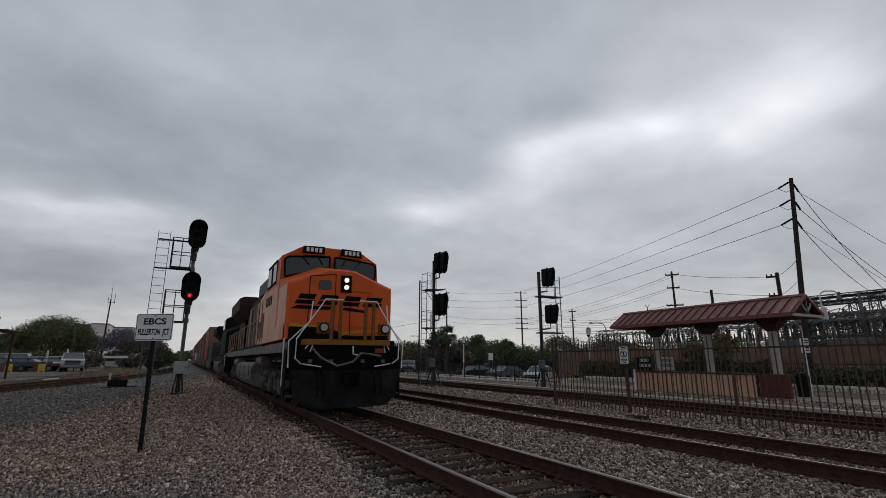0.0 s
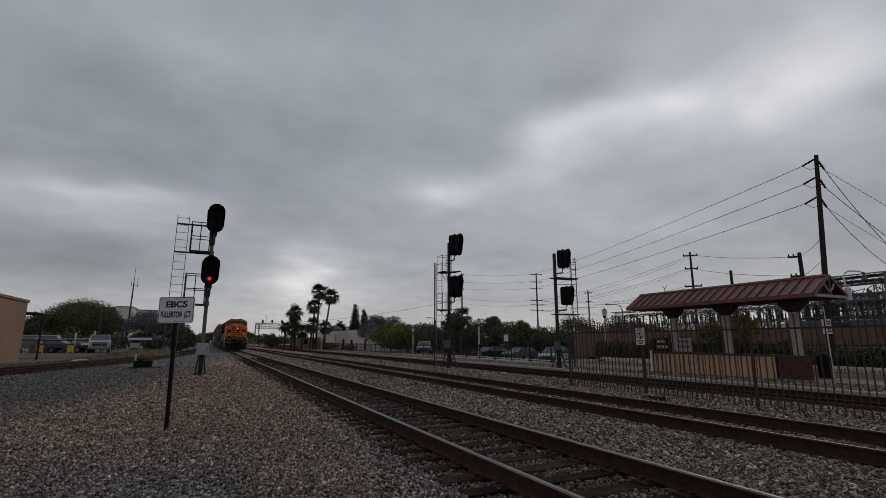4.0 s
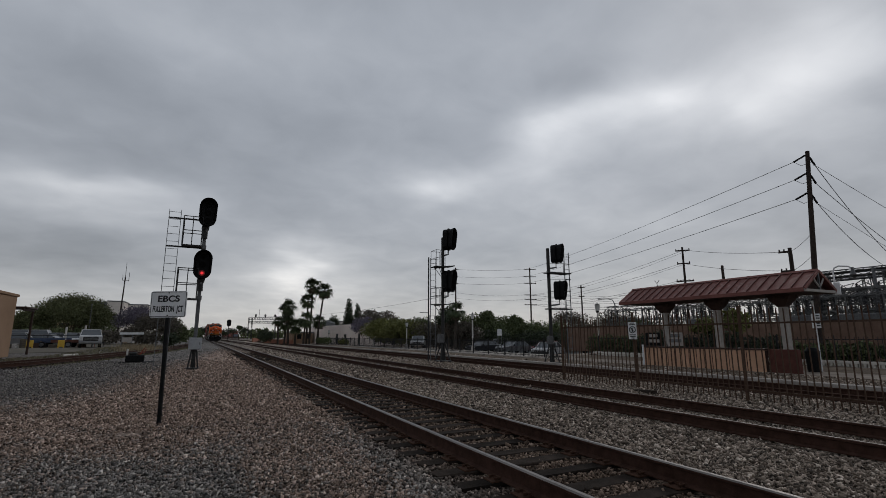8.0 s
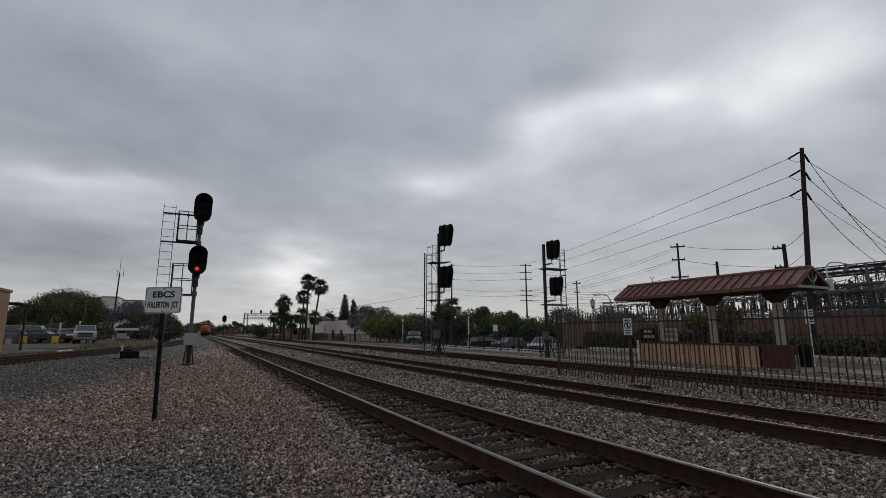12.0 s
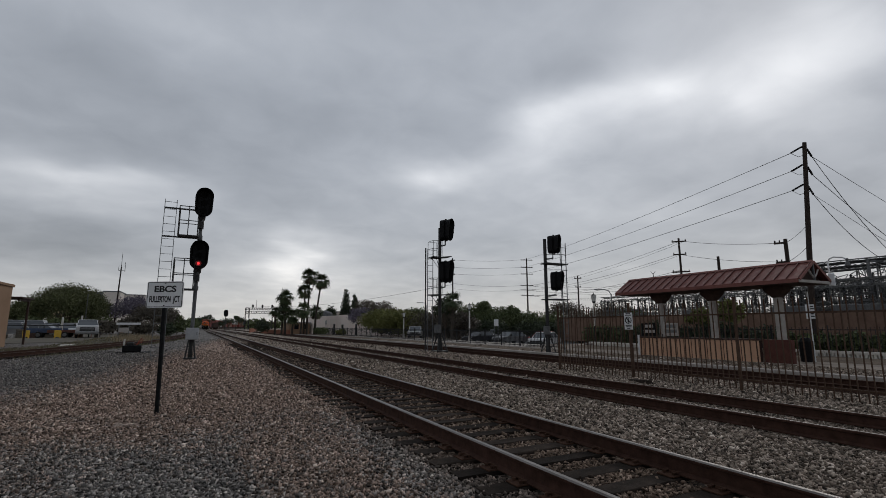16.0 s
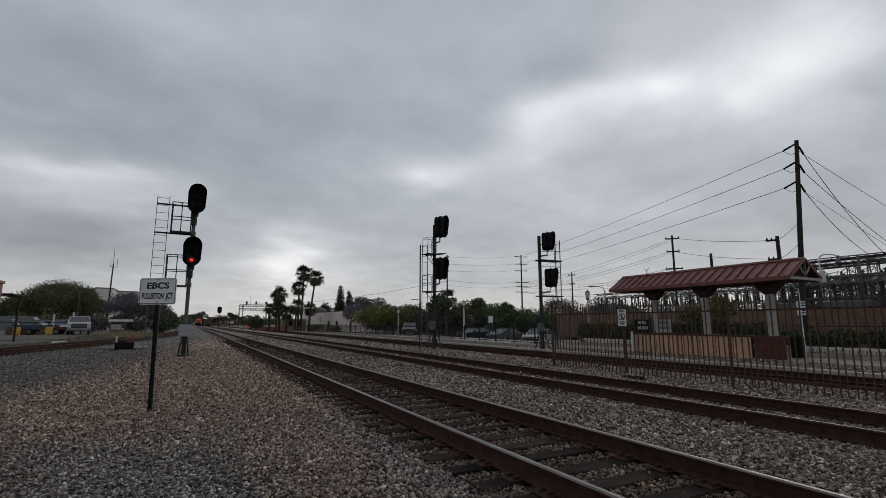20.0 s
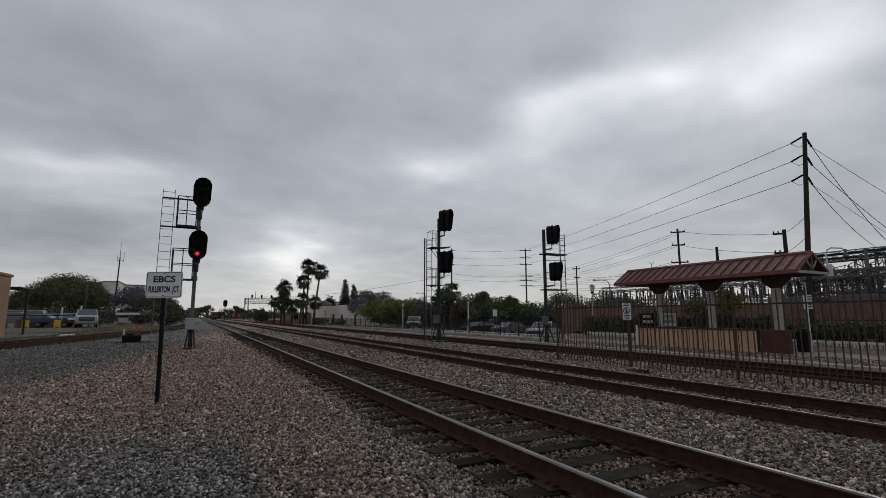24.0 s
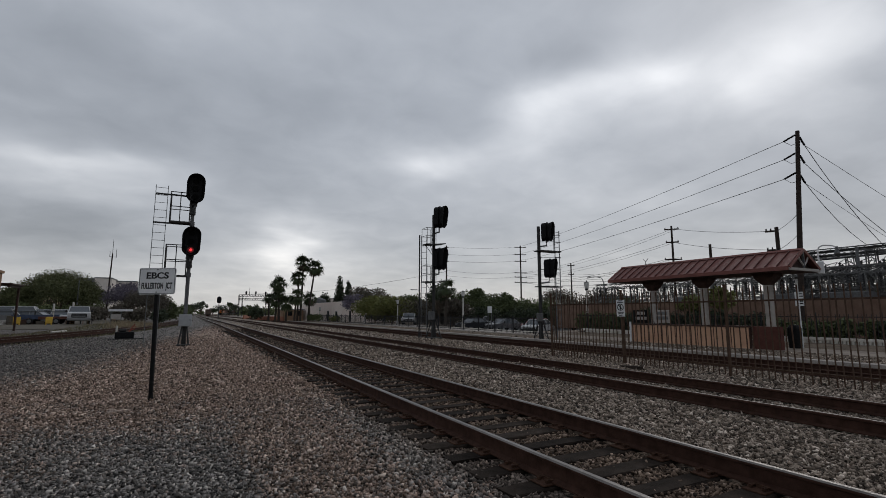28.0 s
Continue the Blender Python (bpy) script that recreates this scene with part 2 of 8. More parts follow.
    bp = node(t, "ShaderNodeBump", Strength=0.9 if not stones else 0.3, Distance=0.03 if not stones else 0.004)
    if not stones:
        bp.invert = True
    link(shade, bp.inputs["Height"])
    link(bp.outputs[0], bs.inputs["Normal"])
    return m


def glossy(name, col, rough=0.1, metal=0.0, emit=None, strength=0.0):
    m = bpy.data.materials.new(name)
    m.use_nodes = True
    b = m.node_tree.nodes["Principled BSDF"]
    b.inputs["Base Color"].default_value = (*col, 1)
    b.inputs["Roughness"].default_value, b.inputs["Metallic"].default_value = rough, metal
    if emit:
        b.inputs["Emission Color"].default_value = (*emit, 1)
        b.inputs["Emission Strength"].default_value = strength
    return m


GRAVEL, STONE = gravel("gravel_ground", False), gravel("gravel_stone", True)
RUST = surf("rusty_rail_steel", (0.026, 0.013, 0.009), (0.064, 0.033, 0.024), 9, 0.85, 0.0, 0.3, spec=0.1)
POLISH = surf("polished_rail_head", (0.105, 0.092, 0.083), (0.20, 0.18, 0.165), 3, 0.40, 0.75, 0.03)
DULLHEAD = surf("dull_worn_rail_head", (0.085, 0.070, 0.062), (0.17, 0.15, 0.138), 3, 0.5, 0.5, 0.03)
SUBSTEEL = surf("pale_galvanised_lattice_steel", (0.068, 0.068, 0.067), (0.170, 0.170, 0.167), 8, 0.6, 0.2, 0.05)
LADDER = surf("thin_grey_ladder_steel", (0.085, 0.088, 0.092), (0.17, 0.175, 0.18), 8, 0.6, 0.2, 0.05)
TIEWOOD = surf("creosoted_tie_wood", (0.010, 0.008, 0.0065), (0.040, 0.030, 0.024), 5, 0.95, 0, 0.6, 45, vary=0.35, spec=0.08)
PLATE = surf("rusty_tie_plate", (0.035, 0.018, 0.012), (0.085, 0.046, 0.031), 20, 0.85, 0.0, 0.3, spec=0.1)
BLACK = surf("black_signal_paint", (0.004, 0.004, 0.0045), (0.012, 0.012, 0.013), 12, 0.6, 0, 0.05, spec=0.1)
DARKSTEEL = surf("dark_weathered_steel", (0.019, 0.019, 0.020), (0.048, 0.047, 0.046), 10, 0.55, 0.2, 0.1)
GALV = surf("galvanised_steel", (0.085, 0.088, 0.09), (0.18, 0.184, 0.188), 12, 0.5, 0.5, 0.08)
MAST = surf("weathered_grey_mast_paint", (0.065, 0.066, 0.068), (0.135, 0.136, 0.138), 9, 0.6, 0.1, 0.1)
SIGNWHITE = surf("weathered_white_sign", (0.52, 0.53, 0.54), (0.68, 0.68, 0.68), 4, 0.55, 0, 0.03)
LETTER = surf("black_sign_letters", (0.012, 0.012, 0.013), (0.03, 0.03, 0.03), 20, 0.6, 0, 0.0)
FENCE = surf("brown_grey_fence_paint", (0.046, 0.027, 0.018), (0.096, 0.061, 0.043), 7, 0.8, 0.0, 0.2, spec=0.12)
DUSTY = surf("dusty_brown_sill_paint", (0.045, 0.030, 0.024), (0.12, 0.085, 0.068), 3, 0.75, 0, 0.1)
IRON = surf("black_iron_fence_paint", (0.012, 0.012, 0.013), (0.03, 0.03, 0.032), 9, 0.6, 0.1, 0.1)
WHITESTONE = surf("white_cast_stone", (0.48, 0.45, 0.405), (0.66, 0.63, 0.58), 3, 0.85, 0, 0.2, 40)
CONCRETE = surf("pale_concrete", (0.37, 0.35, 0.32), (0.56, 0.535, 0.495), 2.5, 0.85, 0, 0.3, 40)
KERB = surf("dusty_concrete_kerb", (0.22, 0.195, 0.17), (0.40, 0.365, 0.325), 2.5, 0.9, 0, 0.4, 30, wear=0.45)
PAVE = surf("platform_paving", (0.115, 0.092, 0.074), (0.245, 0.203, 0.168), 0.9, 0.9, 0, 0.3, 35)
TANWALL = surf("tan_stucco", (0.41, 0.240, 0.156), (0.53, 0.330, 0.220), 2.0, 0.9, 0, 0.3, 70)
BROWNWALL = surf("brown_block_wall", (0.112, 0.068, 0.050), (0.180, 0.118, 0.088), 1.5, 0.9, 0, 0.4, 20)
REDROOF = surf("red_brown_metal_roof", (0.132, 0.049, 0.041), (0.192, 0.078, 0.065), 2.2, 0.5, 0.1, 0.05, vary=0.1)
ROOFSEAM = surf("dark_red_roof_seam", (0.075, 0.030, 0.026), (0.115, 0.050, 0.042), 3, 0.6, 0, 0.05)
DARKWOOD = surf("dark_brown_shelter_timber", (0.030, 0.018, 0.015), (0.065, 0.038, 0.030), 6, 0.7, 0, 0.2)
COLUMN = surf("grey_stucco_column", (0.27, 0.25, 0.23), (0.38, 0.355, 0.33), 3, 0.85, 0, 0.3)
WOODPOLE = surf("tarred_wood_pole", (0.018, 0.013, 0.011), (0.048, 0.035, 0.029), 8, 0.85, 0, 0.5)
WIRE = surf("black_cable", (0.012, 0.012, 0.013), (0.025, 0.025, 0.026), 10, 0.6, 0, 0)
BARK = surf("brown_bark", (0.06, 0.045, 0.035), (0.14, 0.11, 0.085), 9, 0.9, 0, 0.8, 30)
PALMBARK = surf("grey_palm_bark", (0.028, 0.023, 0.019), (0.075, 0.062, 0.050), 6, 0.9, 0, 0.8, 25)
LEAF = surf("dark_green_leaves", (0.044, 0.058, 0.025), (0.112, 0.130, 0.056), 1.2, 0.75, 0, 0, island=0.3)
LEAF2 = surf("yellow_green_leaves", (0.076, 0.080, 0.024), (0.160, 0.162, 0.052), 1.2, 0.7, 0, 0, island=0.25)
LEAFDARK = surf("dark_cypress_leaves", (0.024, 0.032, 0.019), (0.056, 0.070, 0.038), 1.5, 0.7, 0, 0, island=0.4)
PURPLE = surf("purple_jacaranda_blossom", (0.078, 0.068, 0.086), (0.170, 0.148, 0.190), 1.2, 0.7, 0, 0, island=0.45)
TWIG = surf("bare_grey_brown_foliage", (0.058, 0.051, 0.041), (0.138, 0.120, 0.096), 1.2, 0.8, 0, 0, island=0.4)
FROND = surf("palm_frond_green", (0.026, 0.038, 0.018), (0.064, 0.080, 0.034), 1.0, 0.6, 0, 0, island=0.4)
DEADFROND = surf("dry_palm_skirt", (0.075, 0.058, 0.040), (0.15, 0.12, 0.085), 1.0, 0.8, 0, 0, island=0.4)
GRASS = surf("dry_weeds", (0.085, 0.078, 0.042), (0.180, 0.158, 0.095), 3, 0.8, 0, 0, island=0.4)
DIRT = surf("pale_dirt", (0.070, 0.062, 0.048), (0.135, 0.118, 0.094), 0.6, 0.95, 0, 0.4, 25)
SOIL = surf("brown_platform_soil", (0.055, 0.042, 0.032), (0.190, 0.150, 0.116), 1.6, 0.95, 0, 0.8, 18, wear=0.45, spec=0.08)
WAREHOUSE = surf("pinkish_white_warehouse_paint", (0.70, 0.60, 0.54), (0.82, 0.725, 0.665), 0.35, 0.9, 0, 0.1, 9)
# dust, and the sky's sheen on the locomotive's sides, mixed into one colour
DUSTSHEEN = surf("dust_faded_orange_paint", (0.46, 0.22, 0.13), (0.70, 0.44, 0.32), 1.6, 0.6, 0, 0.04, 30, wear=0.4)
TRUCKGREY = surf("dusty_grey_truck_casting", (0.024, 0.022, 0.020), (0.115, 0.103, 0.093), 4, 0.8, 0, 0.3, spec=0.12)
TARPBLUE = surf("faded_blue_paint", (0.035, 0.050, 0.09), (0.065, 0.085, 0.135), 3, 0.6, 0, 0.05)
ASPHALT = surf("worn_asphalt", (0.055, 0.055, 0.058), (0.10, 0.10, 0.102), 0.8, 0.9, 0, 0.4, 40)
ORANGE = surf("orange_locomotive_paint", (0.46, 0.064, 0.005), (0.62, 0.098, 0.009), 1.1, 0.5, 0, 0.03, 40, wear=0.4, spec=0.28)
BLACKPAINT = surf("sooty_black_locomotive_paint", (0.003, 0.003, 0.003), (0.009, 0.0085, 0.008), 2.5, 0.7, 0, 0.06, spec=0.05)
YELLOW = surf("yellow_locomotive_stripe", (0.36, 0.17, 0.012), (0.48, 0.24, 0.022), 3, 0.5, 0, 0.02)
HANDRAIL = surf("white_handrail_paint", (0.52, 0.53, 0.54), (0.70, 0.70, 0.70), 10, 0.45, 0, 0)
UNDER = surf("grimy_underframe", (0.014, 0.012, 0.011), (0.060, 0.050, 0.044), 5, 0.8, 0.0, 0.3, spec=0.12)
TANK = surf("grey_grimy_fuel_tank", (0.055, 0.049, 0.045), (0.21, 0.19, 0.172), 3, 0.6, 0.1, 0.1)
GREENPAINT = surf("dark_green_locomotive_paint", (0.004, 0.0055, 0.004), (0.010, 0.012, 0.009), 2, 0.7, 0, 0.04, spec=0.08)
# grey base colour stands in for sky light in the car windows
CARGLASS = glossy("sky_grey_car_glass", (0.085, 0.095, 0.105), 0.08)
GLASS = glossy("dark_glass", (0.012, 0.014, 0.016), 0.05)
LENSDARK = surf("unlit_signal_lens", (0.004, 0.004, 0.004), (0.008, 0.0078, 0.0078), 9, 0.6, 0, 0, spec=0.03)
LENSRED = glossy("lit_red_lens", (0.4, 0.01, 0.01), 0.3, 0, (0.95, 0.035, 0.045), 0.9)
# weak emission that imitates the halo round the red light
LENSHALO = glossy("dim_red_lens_rim", (0.10, 0.004, 0.004), 0.5, 0, (0.5, 0.01, 0.012), 0.10)
LAMPGLOW = glossy("lit_headlight", (0.9, 0.85, 0.75), 0.2, 0, (1.0, 0.86, 0.68), 0.75)
LAMPOFF = surf("silver_lamp_reflector", (0.30, 0.30, 0.31), (0.55, 0.55, 0.56), 30, 0.35, 0.6, 0.4, 60)
CARWHITE = surf("white_car_paint", (0.38, 0.385, 0.39), (0.50, 0.50, 0.50), 1.2, 0.3, 0, 0)
CARDARK = surf("dark_grey_car_paint", (0.016, 0.017, 0.020), (0.032, 0.034, 0.040), 1.2, 0.3, 0.2, 0)
CARSILVER = surf("silver_car_paint", (0.16, 0.165, 0.17), (0.24, 0.245, 0.25), 1.2, 0.32, 0.5, 0)
CARRED = surf("red_car_paint", (0.16, 0.022, 0.020), (0.22, 0.036, 0.03), 1.2, 0.35, 0.1, 0)
CARGREEN = surf("dull_grey_green_car_paint", (0.075, 0.085, 0.072), (0.12, 0.13, 0.112), 1.2, 0.4, 0.1, 0)
TYRE = surf("tyre_rubber", (0.012, 0.012, 0.012), (0.03, 0.03, 0.03), 9, 0.85, 0, 0.1)
BARYELLOW = surf("faded_yellow_plastic", (0.50, 0.30, 0.035), (0.60, 0.40, 0.07), 4, 0.6, 0, 0.05)
SAFETY = surf("safety_orange_plastic", (0.20, 0.040, 0.026), (0.30, 0.068, 0.042), 4, 0.6, 0, 0.05)
WHITEWALL = surf("off_white_building_wall", (0.52, 0.47, 0.43), (0.64, 0.59, 0.54), 0.35, 0.9, 0, 0.1, 9)
BEIGEWALL = surf("tan_stucco_wall", (0.215, 0.135, 0.085), (0.30, 0.20, 0.132), 0.4, 0.9, 0, 0.2, 9)
PEACH = surf("peach_building_wall", (0.40, 0.31, 0.18), (0.50, 0.40, 0.25), 0.4, 0.9, 0, 0.1, 9)
GREYWALL = surf("grey_concrete_wall", (0.10, 0.10, 0.105), (0.18, 0.18, 0.185), 0.5, 0.9, 0, 0.2, 9)
BOXRED = surf("red_container_paint", (0.115, 0.024, 0.019), (0.19, 0.044, 0.034), 0.8, 0.6, 0, 0.05, 9, vary=0.25)
BOXBROWN = surf("brown_container_paint", (0.12, 0.05, 0.035), (0.19, 0.085, 0.06), 0.8, 0.6, 0, 0.05, 9, vary=0.25)
BOXBLUE = surf("blue_grey_container_paint", (0.055, 0.07, 0.10), (0.11, 0.13, 0.165), 0.8, 0.6, 0, 0.05, 9, vary=0.25)
BOXWHITE = surf("pale_container_paint", (0.36, 0.36, 0.35), (0.50, 0.49, 0.47), 0.8, 0.6, 0, 0.05, 9, vary=0.2)


# ---- mesh helpers ----
def mesh_of(name, verts, faces, material, mats=None):
    me = bpy.data.meshes.new(name)
    me.from_pydata([tuple(v) for v in verts], [], [tuple(f) for f in faces])
    me.materials.append(material)
    return me


def put(name, me, parent=None, m=None, label=""):
    ob = new(name, me)
    if parent is not None:
        ob.parent = parent
    if m is not None:
        ob.matrix_basis = m
    return tagged(ob, label)


def part(name, bm, material, parent=None, label="", smooth=False):
    """Links a bmesh as one mesh object under a thing or a part."""
    bm.normal_update()
    me = bpy.data.meshes.new(name)
    bm.to_mesh(me)
    bm.free()
    for m in (material if isinstance(material, (list, tuple)) else (material,)):
        me.materials.append(m)
    if smooth:
        me.polygons.foreach_set("use_smooth", [True] * len(me.polygons))
    return put(name, me, parent, None, label)


def thing(name, m, label, category, group="", kind=""):
    ob = new(name)
    ob.empty_display_size = 0.3
    ob.matrix_basis = m
    return tagged(ob, label, category, group, kind)


def box(bm, x0, x1, y0, y1, z0, z1, bevel=0.0, m=None, mat=0):
    co = [(x, y, z) for z in (z0, z1) for y in (y0, y1) for x in (x0, x1)]
    v = [bm.verts.new(m @ Vector(c) if m is not None else c) for c in co]
    fs = [bm.faces.new([v[i] for i in f]) for f in ((0, 2, 3, 1), (4, 5, 7, 6), (0, 1, 5, 4), (1, 3, 7, 5), (3, 2, 6, 7), (2, 0, 4, 6))]
    for f in fs:
        f.material_index = mat
    if bevel:
        bmesh.ops.bevel(bm, geom=list({e for f in fs for e in f.edges}), offset=bevel, segments=1, affect="EDGES", clamp_overlap=True)
    return bm


def tube(bm, p, q, r, n=8, r2=None, caps=True):
    p, q = Vector(p), Vector(q)
    d = (q - p).normalized()
    a = d.orthogonal().normalized()
    b = d.cross(a)
    r2 = r if r2 is None else r2
    rings = []
    for c, rr in ((p, r), (q, r2)):
        rings.append([bm.verts.new(c + (a * math.cos(2 * math.pi * i / n) + b * math.sin(2 * math.pi * i / n)) * rr) for i in range(n)])
    for i in range(n):
        bm.faces.new((rings[0][i], rings[0][(i + 1) % n], rings[1][(i + 1) % n], rings[1][i]))
    if caps:
        bm.faces.new(rings[0][::-1])
        bm.faces.new(rings[1])
    return bm


def pipe(bm, pts, r, n=6):
    """A bent tube through points."""
    pts = [Vector(p) for p in pts]
    rings = []
    for i, p in enumerate(pts):
        d = (pts[min(i + 1, len(pts) - 1)] - pts[max(i - 1, 0)]).normalized()
        a = d.cross(Vector((0.31, 0.17, 0.93))).normalized()
        b = d.cross(a)
        rings.append([bm.verts.new(p + (a * math.cos(2 * math.pi * k / n) + b * math.sin(2 * math.pi * k / n)) * r) for k in range(n)])
    for u, v in zip(rings, rings[1:]):
        for k in range(n):
            bm.faces.new((u[k], u[(k + 1) % n], v[(k + 1) % n], v[k]))
    bm.faces.new(rings[0][::-1])
    bm.faces.new(rings[-1])
    return bm


def prism(bm, poly, axis, lo, hi, mat=0):
    """A polygon of two coordinates pulled along the third axis (0, 1 or 2)."""
    def at(p, w):
        c = list(p)
        c.insert(axis, w)
        return bm.verts.new(c)
    a, b = [at(p, lo) for p in poly], [at(p, hi) for p in poly]
    n = len(poly)
    fs = [bm.faces.new(a[::-1]), bm.faces.new(b)] + [bm.faces.new((a[i], a[(i + 1) % n], b[(i + 1) % n], b[i])) for i in range(n)]
    for f in fs:
        f.material_index = mat
    bmesh.ops.recalc_face_normals(bm, faces=fs)
    return bm


def oval(w, h, n=24, cx=0.0, cz=0.0):
    """An upright stadium outline."""
    pts = []
    r = w / 2
    for i in range(n):
        a = 2 * math.pi * i / n
        pts.append((cx + r * math.cos(a), cz + r * math.sin(a) + (h / 2 - r) * (1 if math.sin(a) >= 0 else -1)))
    return pts


def letters(text, size, material, parent, m, label, width=None, depth=0.004):
    cu = bpy.data.curves.new("letters", "FONT")
    cu.body, cu.size, cu.extrude, cu.align_x, cu.align_y = text, size, depth, "CENTER", "CENTER"
    cu.offset = size * 0.030
    ob = bpy.data.objects.new("letters", cu)
    scene.collection.objects.link(ob)
    bpy.context.view_layer.update()
    me = bpy.data.meshes.new_from_object(ob.evaluated_get(bpy.context.evaluated_depsgraph_get()))
    bpy.data.objects.remove(ob)
    if width:
        xs = [v.co.x for v in me.vertices]
        k = width / (max(xs) - min(xs))
        for v in me.vertices:
            v.co.x *= k
    me.materials.clear()
    me.materials.append(material)
    return put("lettering", me, parent, m, label)


def grown(name, arrays, material, parent=None, label=""):
    """One mesh from numpy vertices (n, 3) and quads or triangles (k, 3 or 4)."""
    v, f = arrays
    me = bpy.data.meshes.new(name)
    k = f.shape[1]
    me.vertices.add(len(v))
    me.vertices.foreach_set("co", v.astype(np.float32).ravel())
    me.loops.add(f.size)
    me.loops.foreach_set("vertex_index", f.astype(np.int32).ravel())
    me.polygons.add(len(f))
    me.polygons.foreach_set("loop_start", np.arange(0, f.size, k, dtype=np.int32))
    me.polygons.foreach_set("loop_total", np.full(len(f), k, dtype=np.int32))
    me.update(calc_edges=True)
    me.materials.append(material)
    return put(name, me, parent, None, label)


# ---- ground ----
def ground_height(x, y):
    """Left yard a little high, the parking ground and the platform track's bed sunk."""
    sunk = ease((x - 25.6) / 2.0) * ease((49.0 - x) / 3.0) * ease((y - 33.0) / 3.0) * ease((64.0 - y) / 4.0)
    bed = ease((x - 13.0) / 0.9) * ease((16.42 - x) / 0.2)
    return 0.33 * ease((y - 46) / 16) * ease((-5.0 - x) / 4.0) - 0.55 * sunk - 0.17 * bed


def build_ground():
    xs = [-2500, -800, -300, -120, -60, -40, -30, -24, -20, -16, -13, -11, -9, -8, -7, -6, -5, -4, -2, 0, 2, 5, 9, 12, 13.0, 13.3, 13.6, 13.9, 16.2, 16.3, 16.42, 17, 25, 25.6, 26.6, 27.6, 34, 40, 46, 47.5, 49, 70, 140, 400, 1000, 2500]
    ys = [-400, -60, -12, 0, 6, 12, 20, 30, 33, 34.5, 36, 40, 44, 48, 52, 56, 60, 62, 64, 70, 90, 120, 180, 300, 600, 1200, 3000]
    v = np.array([(x, y, ground_height(x, y) - 0.035) for y in ys for x in xs])
    n = len(xs)
    f = np.array([(j * n + i, j * n + i + 1, (j + 1) * n + i + 1, (j + 1) * n + i) for j in range(len(ys) - 1) for i in range(n - 1)])
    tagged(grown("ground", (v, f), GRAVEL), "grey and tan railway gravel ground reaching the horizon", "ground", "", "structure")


build_ground()


def sheet(name, xs, y0, y1, z, material, label, thick=0.05, step=6.0):
    """A flat strip that follows the ground."""
    x0, x1 = xs
    bm = bmesh.new()
    ys = np.linspace(y0, y1, max(2, int((y1 - y0) / step)))
    xx = np.linspace(x0, x1, max(2, int((x1 - x0) / 4)))
    grid = [[bm.verts.new((x, y, z + ground_height(x, y))) for x in xx] for y in ys]
    for a, b in zip(grid, grid[1:]):
        for i in range(len(xx) - 1):
            bm.faces.new((a[i], a[i + 1], b[i + 1], b[i]))
    geom = bmesh.ops.extrude_face_region(bm, geom=bm.faces[:])
    bmesh.ops.translate(bm, verts=[g for g in geom["geom"] if isinstance(g, bmesh.types.BMVert)], vec=(0, 0, thick))
    bmesh.ops.recalc_face_normals(bm, faces=bm.faces[:])
    return tagged(part(name, bm, material), label, name.split("_")[-1], "", "structure")


sheet("pavement", (16.75, 20.4), -8, 95, -0.05, SOIL, "bare brown gravelly platform beside the far track", 0.07)
sheet("road", (27.7, 45.8), 36.1, 59.9, -0.05, ASPHALT, "worn asphalt parking ground behind the iron fence", 0.065)
sheet("pavement_2", (20.64, 25.5), 30, 75, -0.06, KERB, "pale dusty concrete walk behind the iron fence", 0.065)
sheet("pavement_1", (20.64, 24.85), -8, 29, -0.06, PAVE, "worn concrete walk under the station shelter", 0.085)
sheet("ground_1", (25.2, 35.8), -8, 29.4, -0.06, SOIL, "bare brown soil behind the balustrade", 0.065)
sheet("road_1", (-48.0, -9.5), 53, 96, -0.055, DIRT, "pale dirt parking yard beside the siding", 0.06)

# ---- tracks ----
RAILSHAPE = [(-0.070, 0), (0.070, 0), (0.070, 0.012), (0.012, 0.032), (0.009, 0.135), (0.036, 0.148), (0.036, 0.168), (0.021, 0.180),
             (-0.021, 0.180), (-0.036, 0.168), (-0.036, 0.148), (-0.009, 0.135), (-0.012, 0.032), (-0.070, 0.012)]


def rail_along(parent, pts, z, shiny):
    bm = bmesh.new()
    rings = []
    for i, (x, y) in enumerate(pts):
        ax, ay = pts[max(i - 1, 0)]
        bx, by = pts[min(i + 1, len(pts) - 1)]
        d = Vector((bx - ax, by - ay)).normalized()
        rings.append([bm.verts.new((x + d.y * u, y - d.x * u, z + w)) for u, w in RAILSHAPE])
    n = len(RAILSHAPE)
    for a, b in zip(rings, rings[1:]):
        for k in range(n):
            f = bm.faces.new((a[k], b[k], b[(k + 1) % n], a[(k + 1) % n]))
            f.material_index = 1 if shiny and (k == 7 or shiny is True and k in (6, 8)) else 0
    bm.faces.new(rings[0])
    bm.faces.new(rings[-1][::-1])
    bmesh.ops.recalc_face_normals(bm, faces=bm.faces[:])
    return part("rail", bm, [RUST, DULLHEAD if shiny == "dull" else POLISH], parent, "rusty steel rail with a worn bright head" if shiny is True else "dull rusty steel rail")


def tie_mesh(seed):
    rnd = random.Random(seed)
    bm = bmesh.new()
    box(bm, -1.29, 1.29, -0.115, 0.115, -0.16, 0.0, 0.012)
    for v in bm.verts:
        v.co += Vector((rnd.uniform(-0.02, 0.02), rnd.uniform(-0.008, 0.008), rnd.uniform(-0.006, 0.004)))
    me = bpy.data.meshes.new("tie")
    bm.to_mesh(me)
    bm.free()
    me.materials.append(TIEWOOD)
    return me


